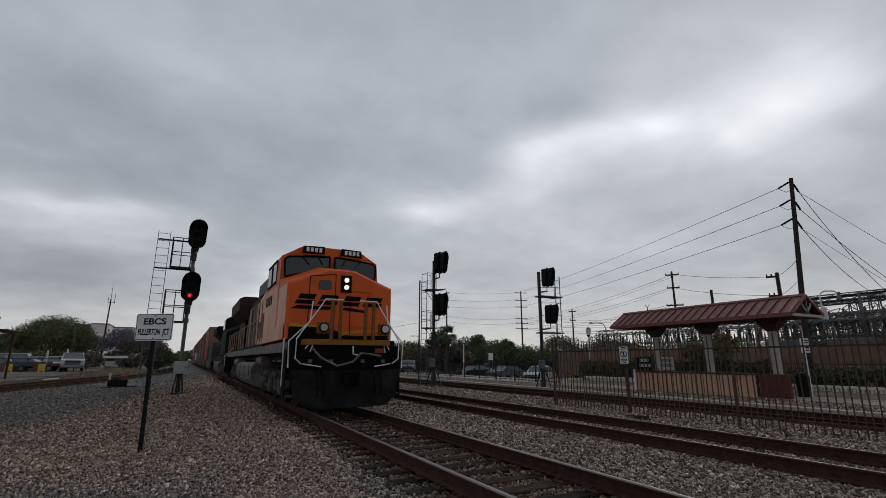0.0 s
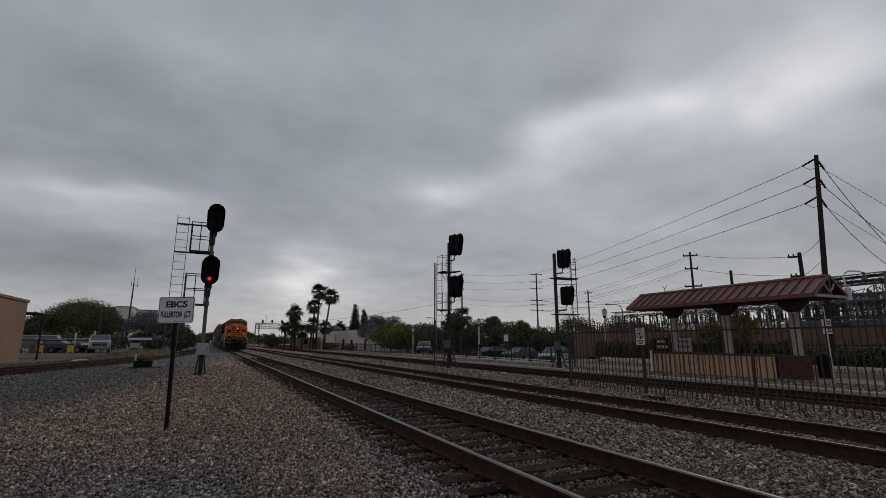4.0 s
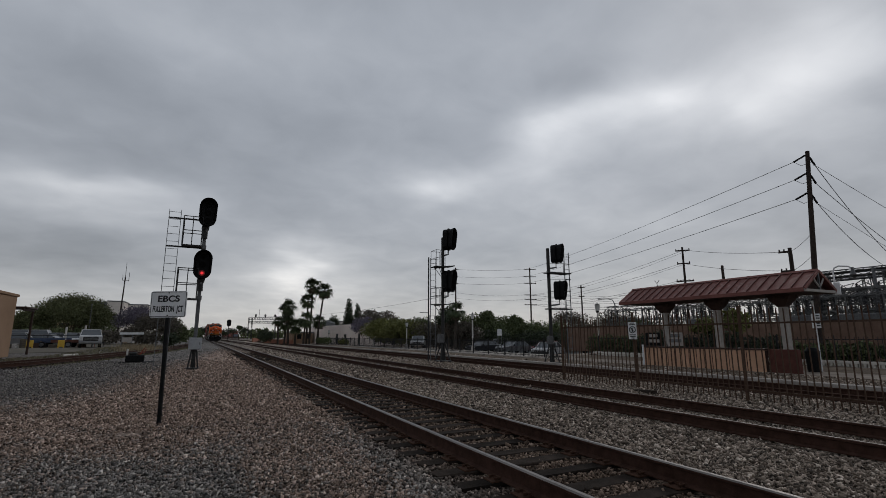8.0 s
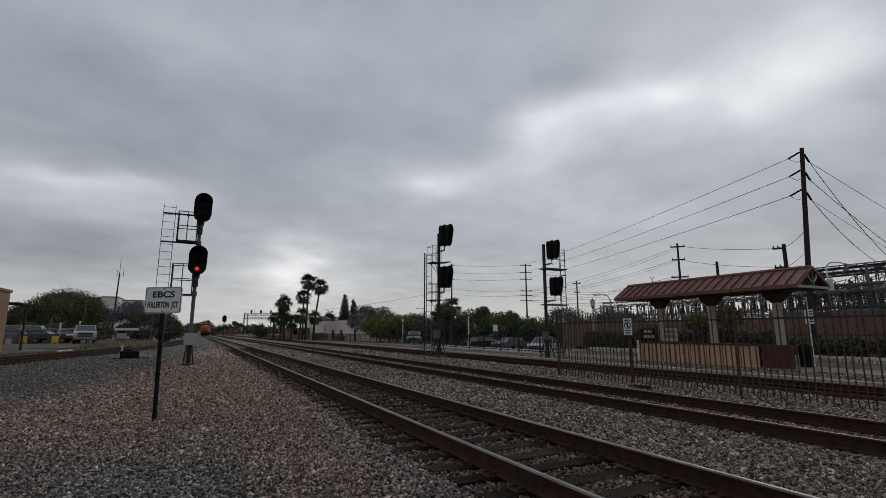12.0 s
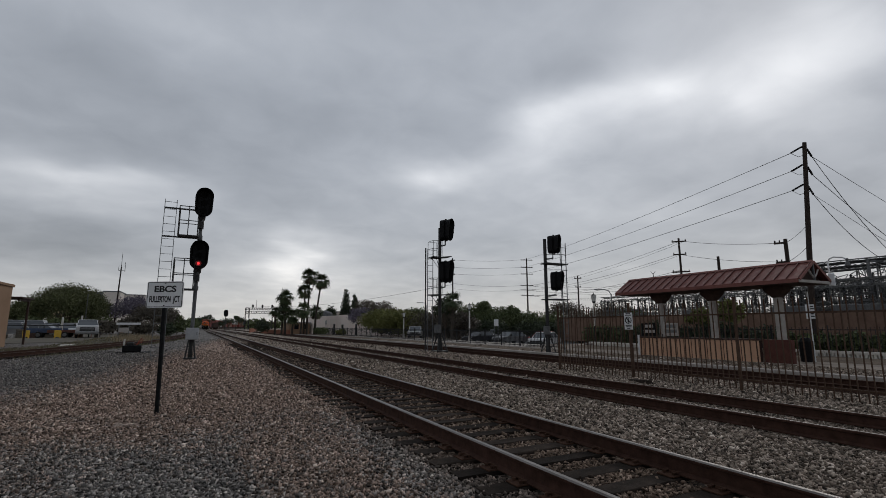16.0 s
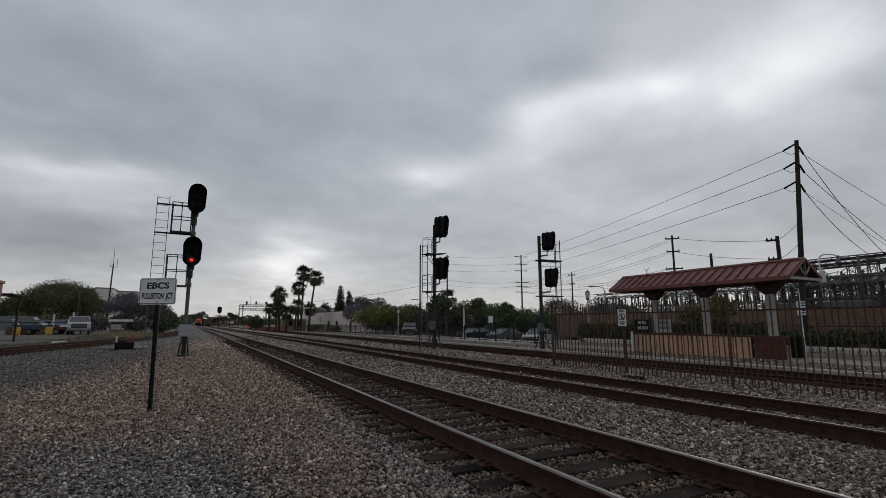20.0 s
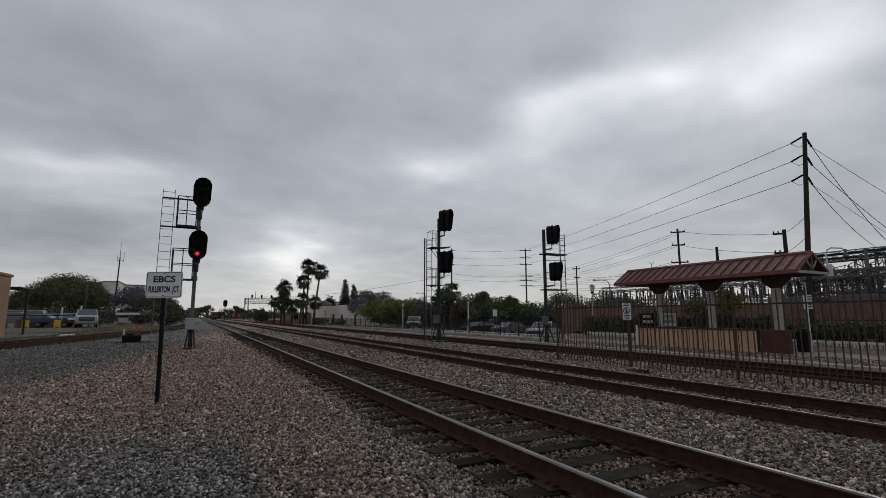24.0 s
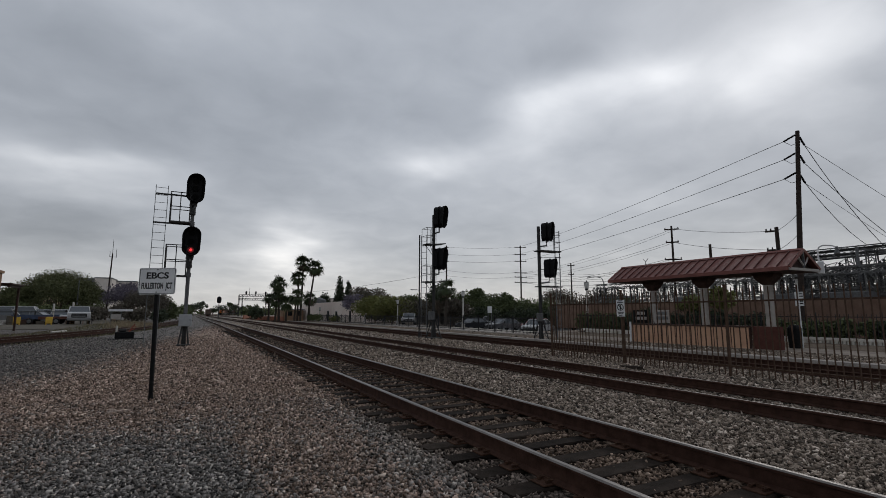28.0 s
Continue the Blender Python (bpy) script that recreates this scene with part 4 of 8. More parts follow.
# ---- fence between the tracks ----
def track_fence():
    rnd = random.Random(11)
    t = thing("picket_fence", pose(11.42, 13.4, 0, 0, 0, 1.2), "brown steel picket fence standing between two tracks", "fence")
    bm = bmesh.new()
    box(bm, -0.03, 0.03, -0.03, 0.03, -0.1, 2.16, 0.006)
    box(bm, -0.038, 0.038, -0.038, 0.038, 2.16, 2.19)
    post_me = part("post", bm, FENCE, t).data
    for k in range(1, 8):
        put("post", post_me, t, pose(0, -3.13 * k, 0, rnd.uniform(-0.8, 0.8), rnd.uniform(-1.6, 0.4), 0))
    for z in (0.24, 1.78):
        for k in range(7):
            bm = bmesh.new()
            box(bm, -0.02, 0.02, -3.13 * (k + 1) + 0.045, -3.13 * k - 0.045, z - 0.02, z + 0.02)
            part("fence_rail", bm, FENCE, t)
    bm = bmesh.new()
    box(bm, -0.0105, 0.0105, -0.0105, 0.0105, 0.03, 2.05)
    prism(bm, [(-0.0105, 2.05), (0.0105, 2.05), (0.0, 2.10)], 1, -0.0105, 0.0105)
    me = part("picket", bm, FENCE, t).data
    bpy.data.objects.remove([o for o in t.children if o.name.startswith("picket")][0])
    y = -0.14
    while y > -20.6:
        if abs((y + 1.565) % 3.13 - 1.565) > 0.07:
            put("picket", me, t, pose(-0.034, y + rnd.uniform(-0.012, 0.012), rnd.uniform(-0.03, 0.02), rnd.uniform(-0.7, 0.7), rnd.uniform(-0.5, 0.5), 0))
        y -= 0.14
    s = thing("warning_sign", pose(11.30, 10.15, 1.64, 0, 0, -76), "white warning sign with a black barred circle on the fence", "sign")
    bm = bmesh.new()
    box(bm, -0.13, 0.13, -0.004, 0.004, -0.245, 0.245, 0.003)
    part("plate", bm, SIGNWHITE, s)
    bm = bmesh.new()
    ring = [(0.092 * math.cos(a), 0.092 * math.sin(a)) for a in np.linspace(0, 2 * math.pi, 25)]
    pipe(bm, [(x, -0.008, z + 0.03) for x, z in ring], 0.012, 5)
    tube(bm, (-0.07, -0.008, 0.10), (0.07, -0.008, -0.04), 0.012, 5)
    tube(bm, (0.0, -0.006, 0.09), (0.0, -0.006, -0.04), 0.018, 5)
    part("symbol", bm, LETTER, s, "black barred circle")
    for z, w in ((0.22, 0.07), (0.175, 0.095), (-0.12, 0.095), (-0.165, 0.085), (-0.21, 0.05)):
        bm = bmesh.new()
        box(bm, -w, w, -0.008, -0.004, z - 0.012, z + 0.012)
        part("text_bar", bm, LETTER, s, "black bar of small print")


track_fence()


def scrap():
    t = thing("timber_scrap", pose(10.75, 9.45, 0.0, 0, 4, 70), "broken dark tie lying on the ballast by the fence", "timber")
    bm = bmesh.new()
    box(bm, -0.55, 0.5, -0.10, 0.09, -0.03, 0.07, 0.015)
    for v in bm.verts:
        v.co += Vector((random.uniform(-0.08, 0.08), random.uniform(-0.015, 0.015), random.uniform(-0.02, 0.01)))
    part("plank", bm, TIEWOOD, t)


scrap()


# ---- station shelter ----
def shelter():
    t = thing("station_shelter", pose(22.06, 14.85, 0), "open station shelter with a red metal gable roof", "shelter")
    half, ze, zr, y0, y1 = 1.16, 3.36, 4.10, -4.6, 4.7
    for side in (-1, 1):
        roof = thing("roof_slope", pose(0, 0, 0), "", "")
        roof.parent = t
        n = 21
        w = (y1 - y0) / n
        bm = bmesh.new()
        a, b = Vector((side * half, ze)), Vector((0, zr))
        pts = [(a.x, a.y), (b.x, b.y), (b.x, b.y - 0.05), (a.x, a.y - 0.05)]
        prism(bm, pts, 1, 0.006, w - 0.006)
        me = part("roof_panel", bm, REDROOF, roof).data
        bpy.data.objects.remove(roof.children[0])
        bm = bmesh.new()
        k = 0.055
        prism(bm, [(a.x, a.y), (b.x, b.y), (b.x, b.y + k), (a.x, a.y + k)], 1, -0.014, 0.014)
        seam = part("seam", bm, ROOFSEAM, roof).data
        bpy.data.objects.remove(roof.children[0])
        for i in range(n):
            put("roof_panel", me, roof, pose(0, y0 + i * w, 0))
            put("seam", seam, roof, pose(0, y0 + i * w, 0.002))
    bm = bmesh.new()
    prism(bm, [(-0.12, zr - 0.03), (0.12, zr - 0.03), (0.03, zr + 0.06), (-0.03, zr + 0.06)], 1, y0 - 0.02, y1 + 0.02)
    part("ridge_cap", bm, REDROOF, t, "red metal ridge cap")
    for s in (-1, 1):
        bm = bmesh.new()
        box(bm, s * half - 0.05, s * half + 0.05, y0, y1, ze - 0.16, ze - 0.03)
        part("fascia", bm, REDROOF, t, "dull red eaves board")
    bm = bmesh.new()
    box(bm, -half + 0.06, half - 0.06, y0 + 0.1, y1 - 0.1, ze - 0.16, ze - 0.10)
    part("soffit", bm, DARKWOOD, t, "dark timber soffit")
    for y in (y0, y1):
        g = thing("gable_frame", pose(0, y, 0), "", "")
        g.parent = t
        for p, q, r in (((-half, 0, ze - 0.1), (half, 0, ze - 0.1), 0.075), ((0, 0, ze - 0.1), (0, 0, zr - 0.1), 0.05)):
            bm = bmesh.new()
            tube(bm, p, q, r, 4)
            part("beam", bm, COLUMN if p[0] else MAST, g, "pale timber gable tie" if p[0] else "grey king post")
        for s in (-1, 1):
            bm = bmesh.new()
            tube(bm, (s * half, -0.02, ze - 0.05), (0, -0.02, zr - 0.02), 0.07, 4)
            part("rafter", bm, REDROOF, g, "red gable rafter")
            bm = bmesh.new()
            pipe(bm, [(0, 0, ze + 0.05), (s * 0.25, 0, ze + 0.25), (s * 0.42, 0, ze + 0.52)], 0.035, 5)
            part("brace", bm, COLUMN, g, "pale curved brace")
        bm = bmesh.new()
        prism(bm, [(-half + 0.1, ze - 0.05), (half - 0.1, ze - 0.05), (0, zr - 0.12)], 1, 0.25 if y < 0 else -0.29, 0.29 if y < 0 else -0.25)
        part("gable_panel", bm, DARKWOOD, g, "dark recessed gable panel")
    # gooseneck lamp on the gable corner
    neck = thing("gooseneck_lamp", pose(half + 0.06, y0 - 0.06, 0, 0, 0, -65), "", "")
    neck.parent = t
    bm = bmesh.new()
    box(bm, -0.11, 0.11, -0.06, 0.06, ze - 0.22, ze + 0.30, 0.02)
    part("mounting_box", bm, SIGNWHITE, neck, "white mounting box")
    bm = bmesh.new()
    pipe(bm, [(-0.05, 0, ze + 0.28), (-0.06, 0, ze + 0.72), (0.0, 0, ze + 0.90), (0.14, 0, ze + 0.97), (0.44, 0, ze + 0.93), (0.56, 0, ze + 0.84)], 0.03, 6)
    part("arm", bm, SIGNWHITE, neck, "white bent tube arm")
    bm = bmesh.new()
    bmesh.ops.create_cone(bm, cap_ends=True, segments=12, radius1=0.115, radius2=0.04, depth=0.20, matrix=pose(0.57, 0, ze + 0.68))
    bmesh.ops.create_cone(bm, cap_ends=True, segments=10, radius1=0.05, radius2=0.05, depth=0.12, matrix=pose(0.57, 0, ze + 0.82))
    part("shade", bm, MAST, neck, "grey bell shade")
    for y in (-3.15, -0.21, 2.69):
        c = thing("column", pose(0, y, 0), "", "")
        c.parent = t
        bm = bmesh.new()
        box(bm, -0.135, 0.135, -0.135, 0.135, 0.0, 2.86, 0.015)
        part("shaft", bm, COLUMN, c, "grey stucco shaft")
        bm = bmesh.new()
        for z0, z1, w0, w1 in ((2.70, 3.0, 0.15, 0.38), (3.0, ze - 0.16, 0.38, 0.46)):
            v = []
            for z, w in ((z0, w0), (z1, w1)):
                v.append([bm.verts.new((sx * min(w, 0.30), sy * w, z)) for sx, sy in ((-1, -1), (1, -1), (1, 1), (-1, 1))])
            for i in range(4):
                bm.faces.new((v[0][i], v[0][(i + 1) % 4], v[1][(i + 1) % 4], v[1][i]))
            bm.faces.new(v[0][::-1])
            bm.faces.new(v[1])
        part("capital", bm, DARKWOOD, c, "dark flared timber bracket")


shelter()


def low_walls():
    t = thing("wall_stucco", pose(20.85, 15.0, 0), "low tan stucco wall below the station shelter", "wall", "", "structure")
    n = 16
    for i in range(n):
        bm = bmesh.new()
        w = 6.2 / n
        box(bm, -0.12, 0.12, -3.1 + i * w + 0.022, -3.1 + (i + 1) * w - 0.022, -0.05, 0.90, 0.008)
        part("panel", bm, TANWALL, t)
    # core in a dark colour that imitates the shade between the panels
    bm = bmesh.new()
    box(bm, -0.09, 0.09, -3.09, 3.09, -0.05, 0.89)
    part("core", bm, DARKWOOD, t, "dark core imitating shade between the panels")
    bm = bmesh.new()
    box(bm, -0.16, 0.16, -3.13, 3.13, 0.90, 0.97, 0.01)
    part("coping", bm, DARKWOOD, t, "dark coping")
    t = thing("wall_red", pose(21.0, 11.33, 0), "low red-brown wall beside the tan one", "wall", "", "structure")
    bm = bmesh.new()
    box(bm, -0.12, 0.12, -0.57, 0.52, -0.05, 0.95, 0.01)
    part("block", bm, surf("dark_red_wall_paint", (0.058, 0.020, 0.015), (0.105, 0.040, 0.030), 4, 0.8, 0, 0.2), t)
    # brown block wall of the substation
    t = thing("wall_brown", pose(36.2, 17.5, 0), "long brown block wall round the substation", "wall", "", "structure")
    for k in range(10):
        bm = bmesh.new()
        box(bm, -0.1, 0.1, -36 + 6 * k + 0.02, -30 + 6 * k - 0.02, -0.05, 2.38 - 0.02 * (k % 2), 0.01)
        part("panel", bm, BROWNWALL, t)
        bm = bmesh.new()
        box(bm, -0.2, 0.2, -36 + 6 * k - 0.2, -36 + 6 * k + 0.2, -0.05, 2.48, 0.02)
        part("pier", bm, BROWNWALL, t, "brown block pier")
    # bank of bare soil, added and shaped to hide the balustrade's foot from the camera
    t = thing("soil_bank", pose(0, 0, 0), "low bank of brown soil added to hide the balustrade's foot from the camera", "soil", "", "structure")
    bm = bmesh.new()
    rows = []
    for k in range(60):
        y = -12 + 38 * k / 59
        rows.append([bm.verts.new((x, y, z + 0.012 * math.sin(3.1 * y + 5 * x))) for x, z in ((22.95, -0.06), (23.3, 0.05), (23.9, 0.13), (24.4, 0.165), (24.87, 0.175), (24.87, -0.06))])
    for a, b in zip(rows, rows[1:]):
        for i in range(5):
            bm.faces.new((a[i], a[i + 1], b[i + 1], b[i]))
    part("soil", bm, SOIL, t)
    # white low balustrade and iron rail behind the plaza
    t = thing("balustrade", pose(25.0, 8, 0), "low white concrete balustrade in front of clipped shrubs", "balustrade")
    bm = bmesh.new()
    box(bm, -0.12, 0.12, -20, 18, -0.05, 0.08)
    part("plinth", bm, WHITESTONE, t)
    bm = bmesh.new()
    box(bm, -0.1, 0.1, -20, 18, 0.31, 0.42)
    part("top_rail", bm, WHITESTONE, t)
    bm = bmesh.new()
    box(bm, -0.07, 0.07, -0.052, 0.052, 0.08, 0.31)
    me = part("baluster", bm, WHITESTONE, t).data
    for k in range(240):
        put("baluster", me, t, pose(0, -18.2 + 0.15 * k, 0))


low_walls()


def iron_fence(x, y0, y1, height, step, label, x1=None):
    """Black iron railing along y; posts are parts, its many thin bars one part."""
    x1 = x if x1 is None else x1
    ln = math.hypot(y1 - y0, x1 - x)
    t = thing("iron_fence", pose(x, y0, 0, 0, 0, -math.degrees(math.atan2(x1 - x, y1 - y0))), label, "fence")
    bm = bmesh.new()
    box(bm, -0.035, 0.035, -0.035, 0.035, -0.1, height + 0.08)
    me = part("post", bm, IRON, t).data
    k = 1
    while k * 2.4 < ln:
        put("post", me, t, pose(0, k * 2.4, 0))
        k += 1
    for z in (0.18, height - 0.12):
        bm = bmesh.new()
        box(bm, -0.02, 0.02, 0, ln, z - 0.02, z + 0.02)
        part("fence_rail", bm, IRON, t)
    bm = bmesh.new()
    box(bm, -0.009, 0.009, -0.009, 0.009, 0.05, height)
    bar = part("bar", bm, IRON, t)
    bar.matrix_basis = pose(-0.026, step, 0)
    v, f = [], []
    n = int(ln / step)
    for k in range(2, n):
        y = k * step
        if k < 290:
            put("bar", bar.data, t, pose(-0.026, y, 0))
            continue
        i = len(v)
        v += [(-0.026 + a, y + b, z) for z in (0.05, height) for a, b in ((-0.009, -0.009), (0.009, -0.009), (0.009, 0.009), (-0.009, 0.009))]
        f += [(i + q, i + (q + 1) % 4, i + 4 + (q + 1) % 4, i + 4 + q) for q in range(4)] + [(i + 4, i + 5, i + 6, i + 7)]
    if v:
        tagged(put("fence_infill", mesh_of("fence_infill", v, f, IRON), t), "row of thin black bars", "", "", "stuff")


iron_fence(25.5, -10, 27, 1.45, 0.16, "black iron railing in front of the shrubs")
iron_fence(20.9, 24, 100, 1.25, 0.16, "black iron railing along the far platform")


def kerb():
    bm = bmesh.new()
    box(bm, 20.42, 20.62, 24, 95, -0.05, 0.09, 0.02)
    tagged(part("kerb", bm, KERB), "pale concrete kerb along the platform", "kerb", "", "structure")
    bm = bmesh.new()
    box(bm, 16.42, 16.74, -8, 95, -0.08, 0.12, 0.015)
    tagged(part("kerb_1", bm, surf("worn_platform_edge", (0.20, 0.175, 0.155), (0.42, 0.385, 0.35), 1.3, 0.9, 0, 0.3, 25, wear=0.5)), "pale concrete platform edge beside the track", "kerb", "", "structure")


kerb()


# ---- train ----
WHEELS = []


def truck(parent, y):
    t = thing("truck", pose(0, y, 0), "", "")
    t.parent = parent
    for s in (-1, 1):
        bm = bmesh.new()
        x = s * 1.18
        prism(bm, [(-2.45, 0.55), (-2.2, 0.42), (2.2, 0.42), (2.45, 0.55), (2.45, 0.82), (1.6, 0.98), (0.9, 0.86), (-0.9, 0.86), (-1.6, 0.98), (-2.45, 0.82)], 0, x - 0.06, x + 0.06)
        for yy in (-1.85, 0.0, 1.85):
            box(bm, x + s * 0.06 - 0.09, x + s * 0.06 + 0.09, yy - 0.21, yy + 0.21, 0.34, 0.74, 0.03)
            box(bm, x - 0.1, x + 0.1, yy - 0.3, yy - 0.22, 0.3, 1.0)
            box(bm, x - 0.1, x + 0.1, yy + 0.22, yy + 0.3, 0.3, 1.0)
        for yy in (-0.95, 0.95):
            tube(bm, (x + s * 0.03, yy, 0.55), (x + s * 0.03, yy, 0.98), 0.13, 10)
            tube(bm, (x + s * 0.12, yy - 0.5, 0.86), (x + s * 0.12, yy + 0.3, 0.86), 0.07, 8)
        part("side_frame", bm, TRUCKGREY, t, "dusty cast side frame")
    for yy in (-1.85, 0.0, 1.85):
        for s in (-1, 1):
            bm = bmesh.new()
            tube(bm, (s * 0.69, 0, 0), (s * 0.82, 0, 0), 0.53, 24)
            tube(bm, (s * 0.66, 0, 0), (s * 0.69, 0, 0), 0.56, 24)
            tube(bm, (s * 0.82, 0, 0), (s * 0.90, 0, 0), 0.16, 10)
            for k in range(5):
                a = 2 * math.pi * k / 5
                box(bm, s * 0.83 - 0.015, s * 0.83 + 0.015, 0.33 * math.cos(a) - 0.05, 0.33 * math.cos(a) + 0.05, 0.33 * math.sin(a) - 0.05, 0.33 * math.sin(a) + 0.05)
            wh = part("wheel", bm, RUST, t, "steel wheel")
            wh.matrix_basis = pose(0, yy, 0.53)
            WHEELS.append((wh, yy))


def louvre(bm, x, y0, y1, z0, z1, s):
    """Slats of an intake grille on a side wall."""
    n = int((z1 - z0) / 0.07)
    for i in range(n):
        z = z0 + (i + 0.5) * (z1 - z0) / n
        box(bm, min(x, x + s * 0.03), max(x, x + s * 0.03), y0, y1, z - 0.018, z + 0.014)


def cab_solid(bm):
    # nose: wide, with a roof falling to both sides
    def loop(y, hw, z0, zs, zp, pk):
        return [bm.verts.new(c) for c in ((-hw, y, z0), (hw, y, z0), (hw, y, zs), (pk, y, zp), (-pk, y, zp), (-hw, y, zs))]
    rows = [loop(0.0, 1.45, 1.70, 3.17, 3.62, 0.34), loop(0.05, 1.50, 1.68, 3.22, 3.66, 0.38), loop(1.25, 1.53, 1.68, 3.46, 3.92, 0.42)]
    for a, b in zip(rows, rows[1:]):
        for k in range(6):
            bm.faces.new((a[k], a[(k + 1) % 6], b[(k + 1) % 6], b[k]))
    bm.faces.new(rows[0][::-1])
    bm.faces.new(rows[-1])
    # cab behind the nose
    def arch(y, lean):
        return [bm.verts.new(c) for c in ((-1.53, y, 1.68), (1.53, y, 1.68), (1.53, y + lean * 0.5, 3.35), (1.50, y + lean, 4.22), (0.86, y + lean, 4.60), (-0.86, y + lean, 4.60), (-1.50, y + lean, 4.22), (-1.53, y + lean * 0.5, 3.35))]
    rows = [arch(1.22, 0.22), arch(4.05, 0.0)]
    for k in range(8):
        bm.faces.new((rows[0][k], rows[0][(k + 1) % 8], rows[1][(k + 1) % 8], rows[1][k]))
    bm.faces.new(rows[0][::-1])
    bm.faces.new(rows[1])
    bmesh.ops.recalc_face_normals(bm, faces=bm.faces[:])


def handle(parent, pts, label="white pipe handrail", r=0.017, mat=None):
    bm = bmesh.new()
    pipe(bm, pts, r, 6)
    part("handrail", bm, mat or HANDRAIL, parent, label)


def panel(parent, name, pts, y0, y1, mat, label):
    bm = bmesh.new()
    prism(bm, pts, 1, y0, y1)
    return part(name, bm, mat, parent, label)


MAROON = surf("sooty_maroon_hood_door", (0.040, 0.014, 0.012), (0.14, 0.050, 0.040), 2, 0.6, 0, 0.05)
PALEDOOR = surf("dust_caked_hood_door", (0.17, 0.125, 0.105), (0.36, 0.285, 0.25), 2, 0.7, 0, 0.05, vary=0.4)
HOODDOOR = surf("sooty_brown_hood_door", (0.012, 0.010, 0.009), (0.055, 0.045, 0.040), 2, 0.6, 0, 0.05, vary=0.4)


RAILPOST = surf("dusty_orange_handrail", (0.20, 0.10, 0.065), (0.42, 0.27, 0.20), 4, 0.7, 0, 0)
HOODSOOT = surf("sooty_maroon_hood", (0.016, 0.009, 0.008), (0.062, 0.033, 0.027), 1.5, 0.7, 0, 0.05, spec=0.1)


def hood_body(t, paint, y0, y1, dark):
    """Long hood with its doors, radiator wings, exhaust and walkway."""
    bm = bmesh.new()
    prism(bm, [(-0.95, 1.70), (0.95, 1.70), (0.95, 4.02), (0.72, 4.28), (-0.72, 4.28), (-0.95, 4.02)], 1, y0, y1 - 3.4)
    part("hood", bm, dark, t, "sooty long hood")
    bm = bmesh.new()
    prism(bm, [(-0.95, 1.70), (0.95, 1.70), (0.95, 3.35), (1.50, 3.80), (1.52, 4.42), (1.30, 4.52), (-1.30, 4.52), (-1.52, 4.42), (-1.50, 3.80), (-0.95, 3.35)], 1, y1 - 5.8, y1 - 0.3)
    part("radiator", bm, dark, t, "overhanging radiator housing")
    for s in (-1, 1):
        x = s * 0.955
        for i in range(12):
            a = y0 + 1.75 + i * 0.76
            bm = bmesh.new()
            box(bm, min(x, x + s * 0.03), max(x, x + s * 0.03), a, a + 0.68, 1.85, 3.78, 0.008)
            door = part("hood_door", bm, (HOODDOOR, MAROON, PALEDOOR if paint is ORANGE else HOODDOOR, MAROON)[i % 4], t, "sooty hood door")
            bm = bmesh.new()
            tube(bm, (x + s * 0.05, a + 0.6, 2.55), (x + s * 0.05, a + 0.6, 2.95), 0.015, 5)
            part("latch", bm, GALV, door, "grey latch")
            if i % 4 == 1:
                bm = bmesh.new()
                louvre(bm, x + s * 0.03, a + 0.08, a + 0.58, 3.0, 3.65, s)
                part("vent", bm, dark, door, "slatted vent")
    bm = bmesh.new()
    prism(bm, [(-0.6, 4.28), (0.6, 4.28), (0.5, 4.50), (-0.5, 4.50)], 1, y0 + 1.0, y0 + 3.2)
    prism(bm, [(-1.25, 3.75), (-0.9, 3.75), (-0.9, 4.40), (-1.25, 4.25)], 1, y0 + 0.3, y0 + 4.6)
    prism(bm, [(0.9, 3.75), (1.25, 3.75), (1.25, 4.25), (0.9, 4.40)], 1, y0 + 0.3, y0 + 4.6)
    box(bm, -0.35, 0.35, y0 + 7.0, y0 + 8.2, 4.28, 4.62, 0.03)
    part("roof_gear", bm, DARKSTEEL, t, "dark roof ducts and exhaust")
    for s in (-1, 1):
        bm = bmesh.new()
        box(bm, min(s * 0.95, s * 1.52), max(s * 0.95, s * 1.52), 4.05, y1 - 0.1, 1.55, 1.66)
        part("walkway", bm, BLACKPAINT, t, "dark side walkway")
        bm = bmesh.new()
        box(bm, s * 1.50 - 0.03, s * 1.50 + 0.03, -0.35, y1 - 0.1, 1.34, 1.60)
        part("side_sill", bm, TANK if paint is ORANGE else GREENPAINT, t, "dusty side sill")
        bm = bmesh.new()
        for i in range(13):
            yy = y0 + 0.4 + i * (y1 - y0 - 0.8) / 12
            tube(bm, (s * 1.49, yy, 1.62), (s * 1.49, yy, 2.62), 0.026, 6)
        pipe(bm, [(s * 1.49, y0 + 0.4, 2.62), (s * 1.49, y1 - 0.4, 2.62)], 0.022, 6)
        part("side_handrail", bm, RAILPOST if paint is ORANGE else DARKSTEEL, t, "thin side handrail")
    bm = bmesh.new()
    box(bm, -1.1, 1.1, -0.6, y1 - 0.1, 1.15, 1.55)
    part("underframe", bm, UNDER, t, "grimy underframe")
    bm = bmesh.new()
    prism(bm, [(-1.36, 1.22), (-1.50, 1.05), (-1.52, 0.80), (-1.45, 0.52), (-1.28, 0.32), (-1.0, 0.24), (1.0, 0.24), (1.28, 0.32), (1.45, 0.52), (1.52, 0.80), (1.50, 1.05), (1.36, 1.22)], 1, 6.8, 13.0)
    for s in (-1, 1):
        for yy in (7.4, 9.2, 11.0, 12.6):
            box(bm, s * 1.525 - 0.02, s * 1.525 + 0.02, yy - 0.04, yy + 0.04, 0.55, 1.1)
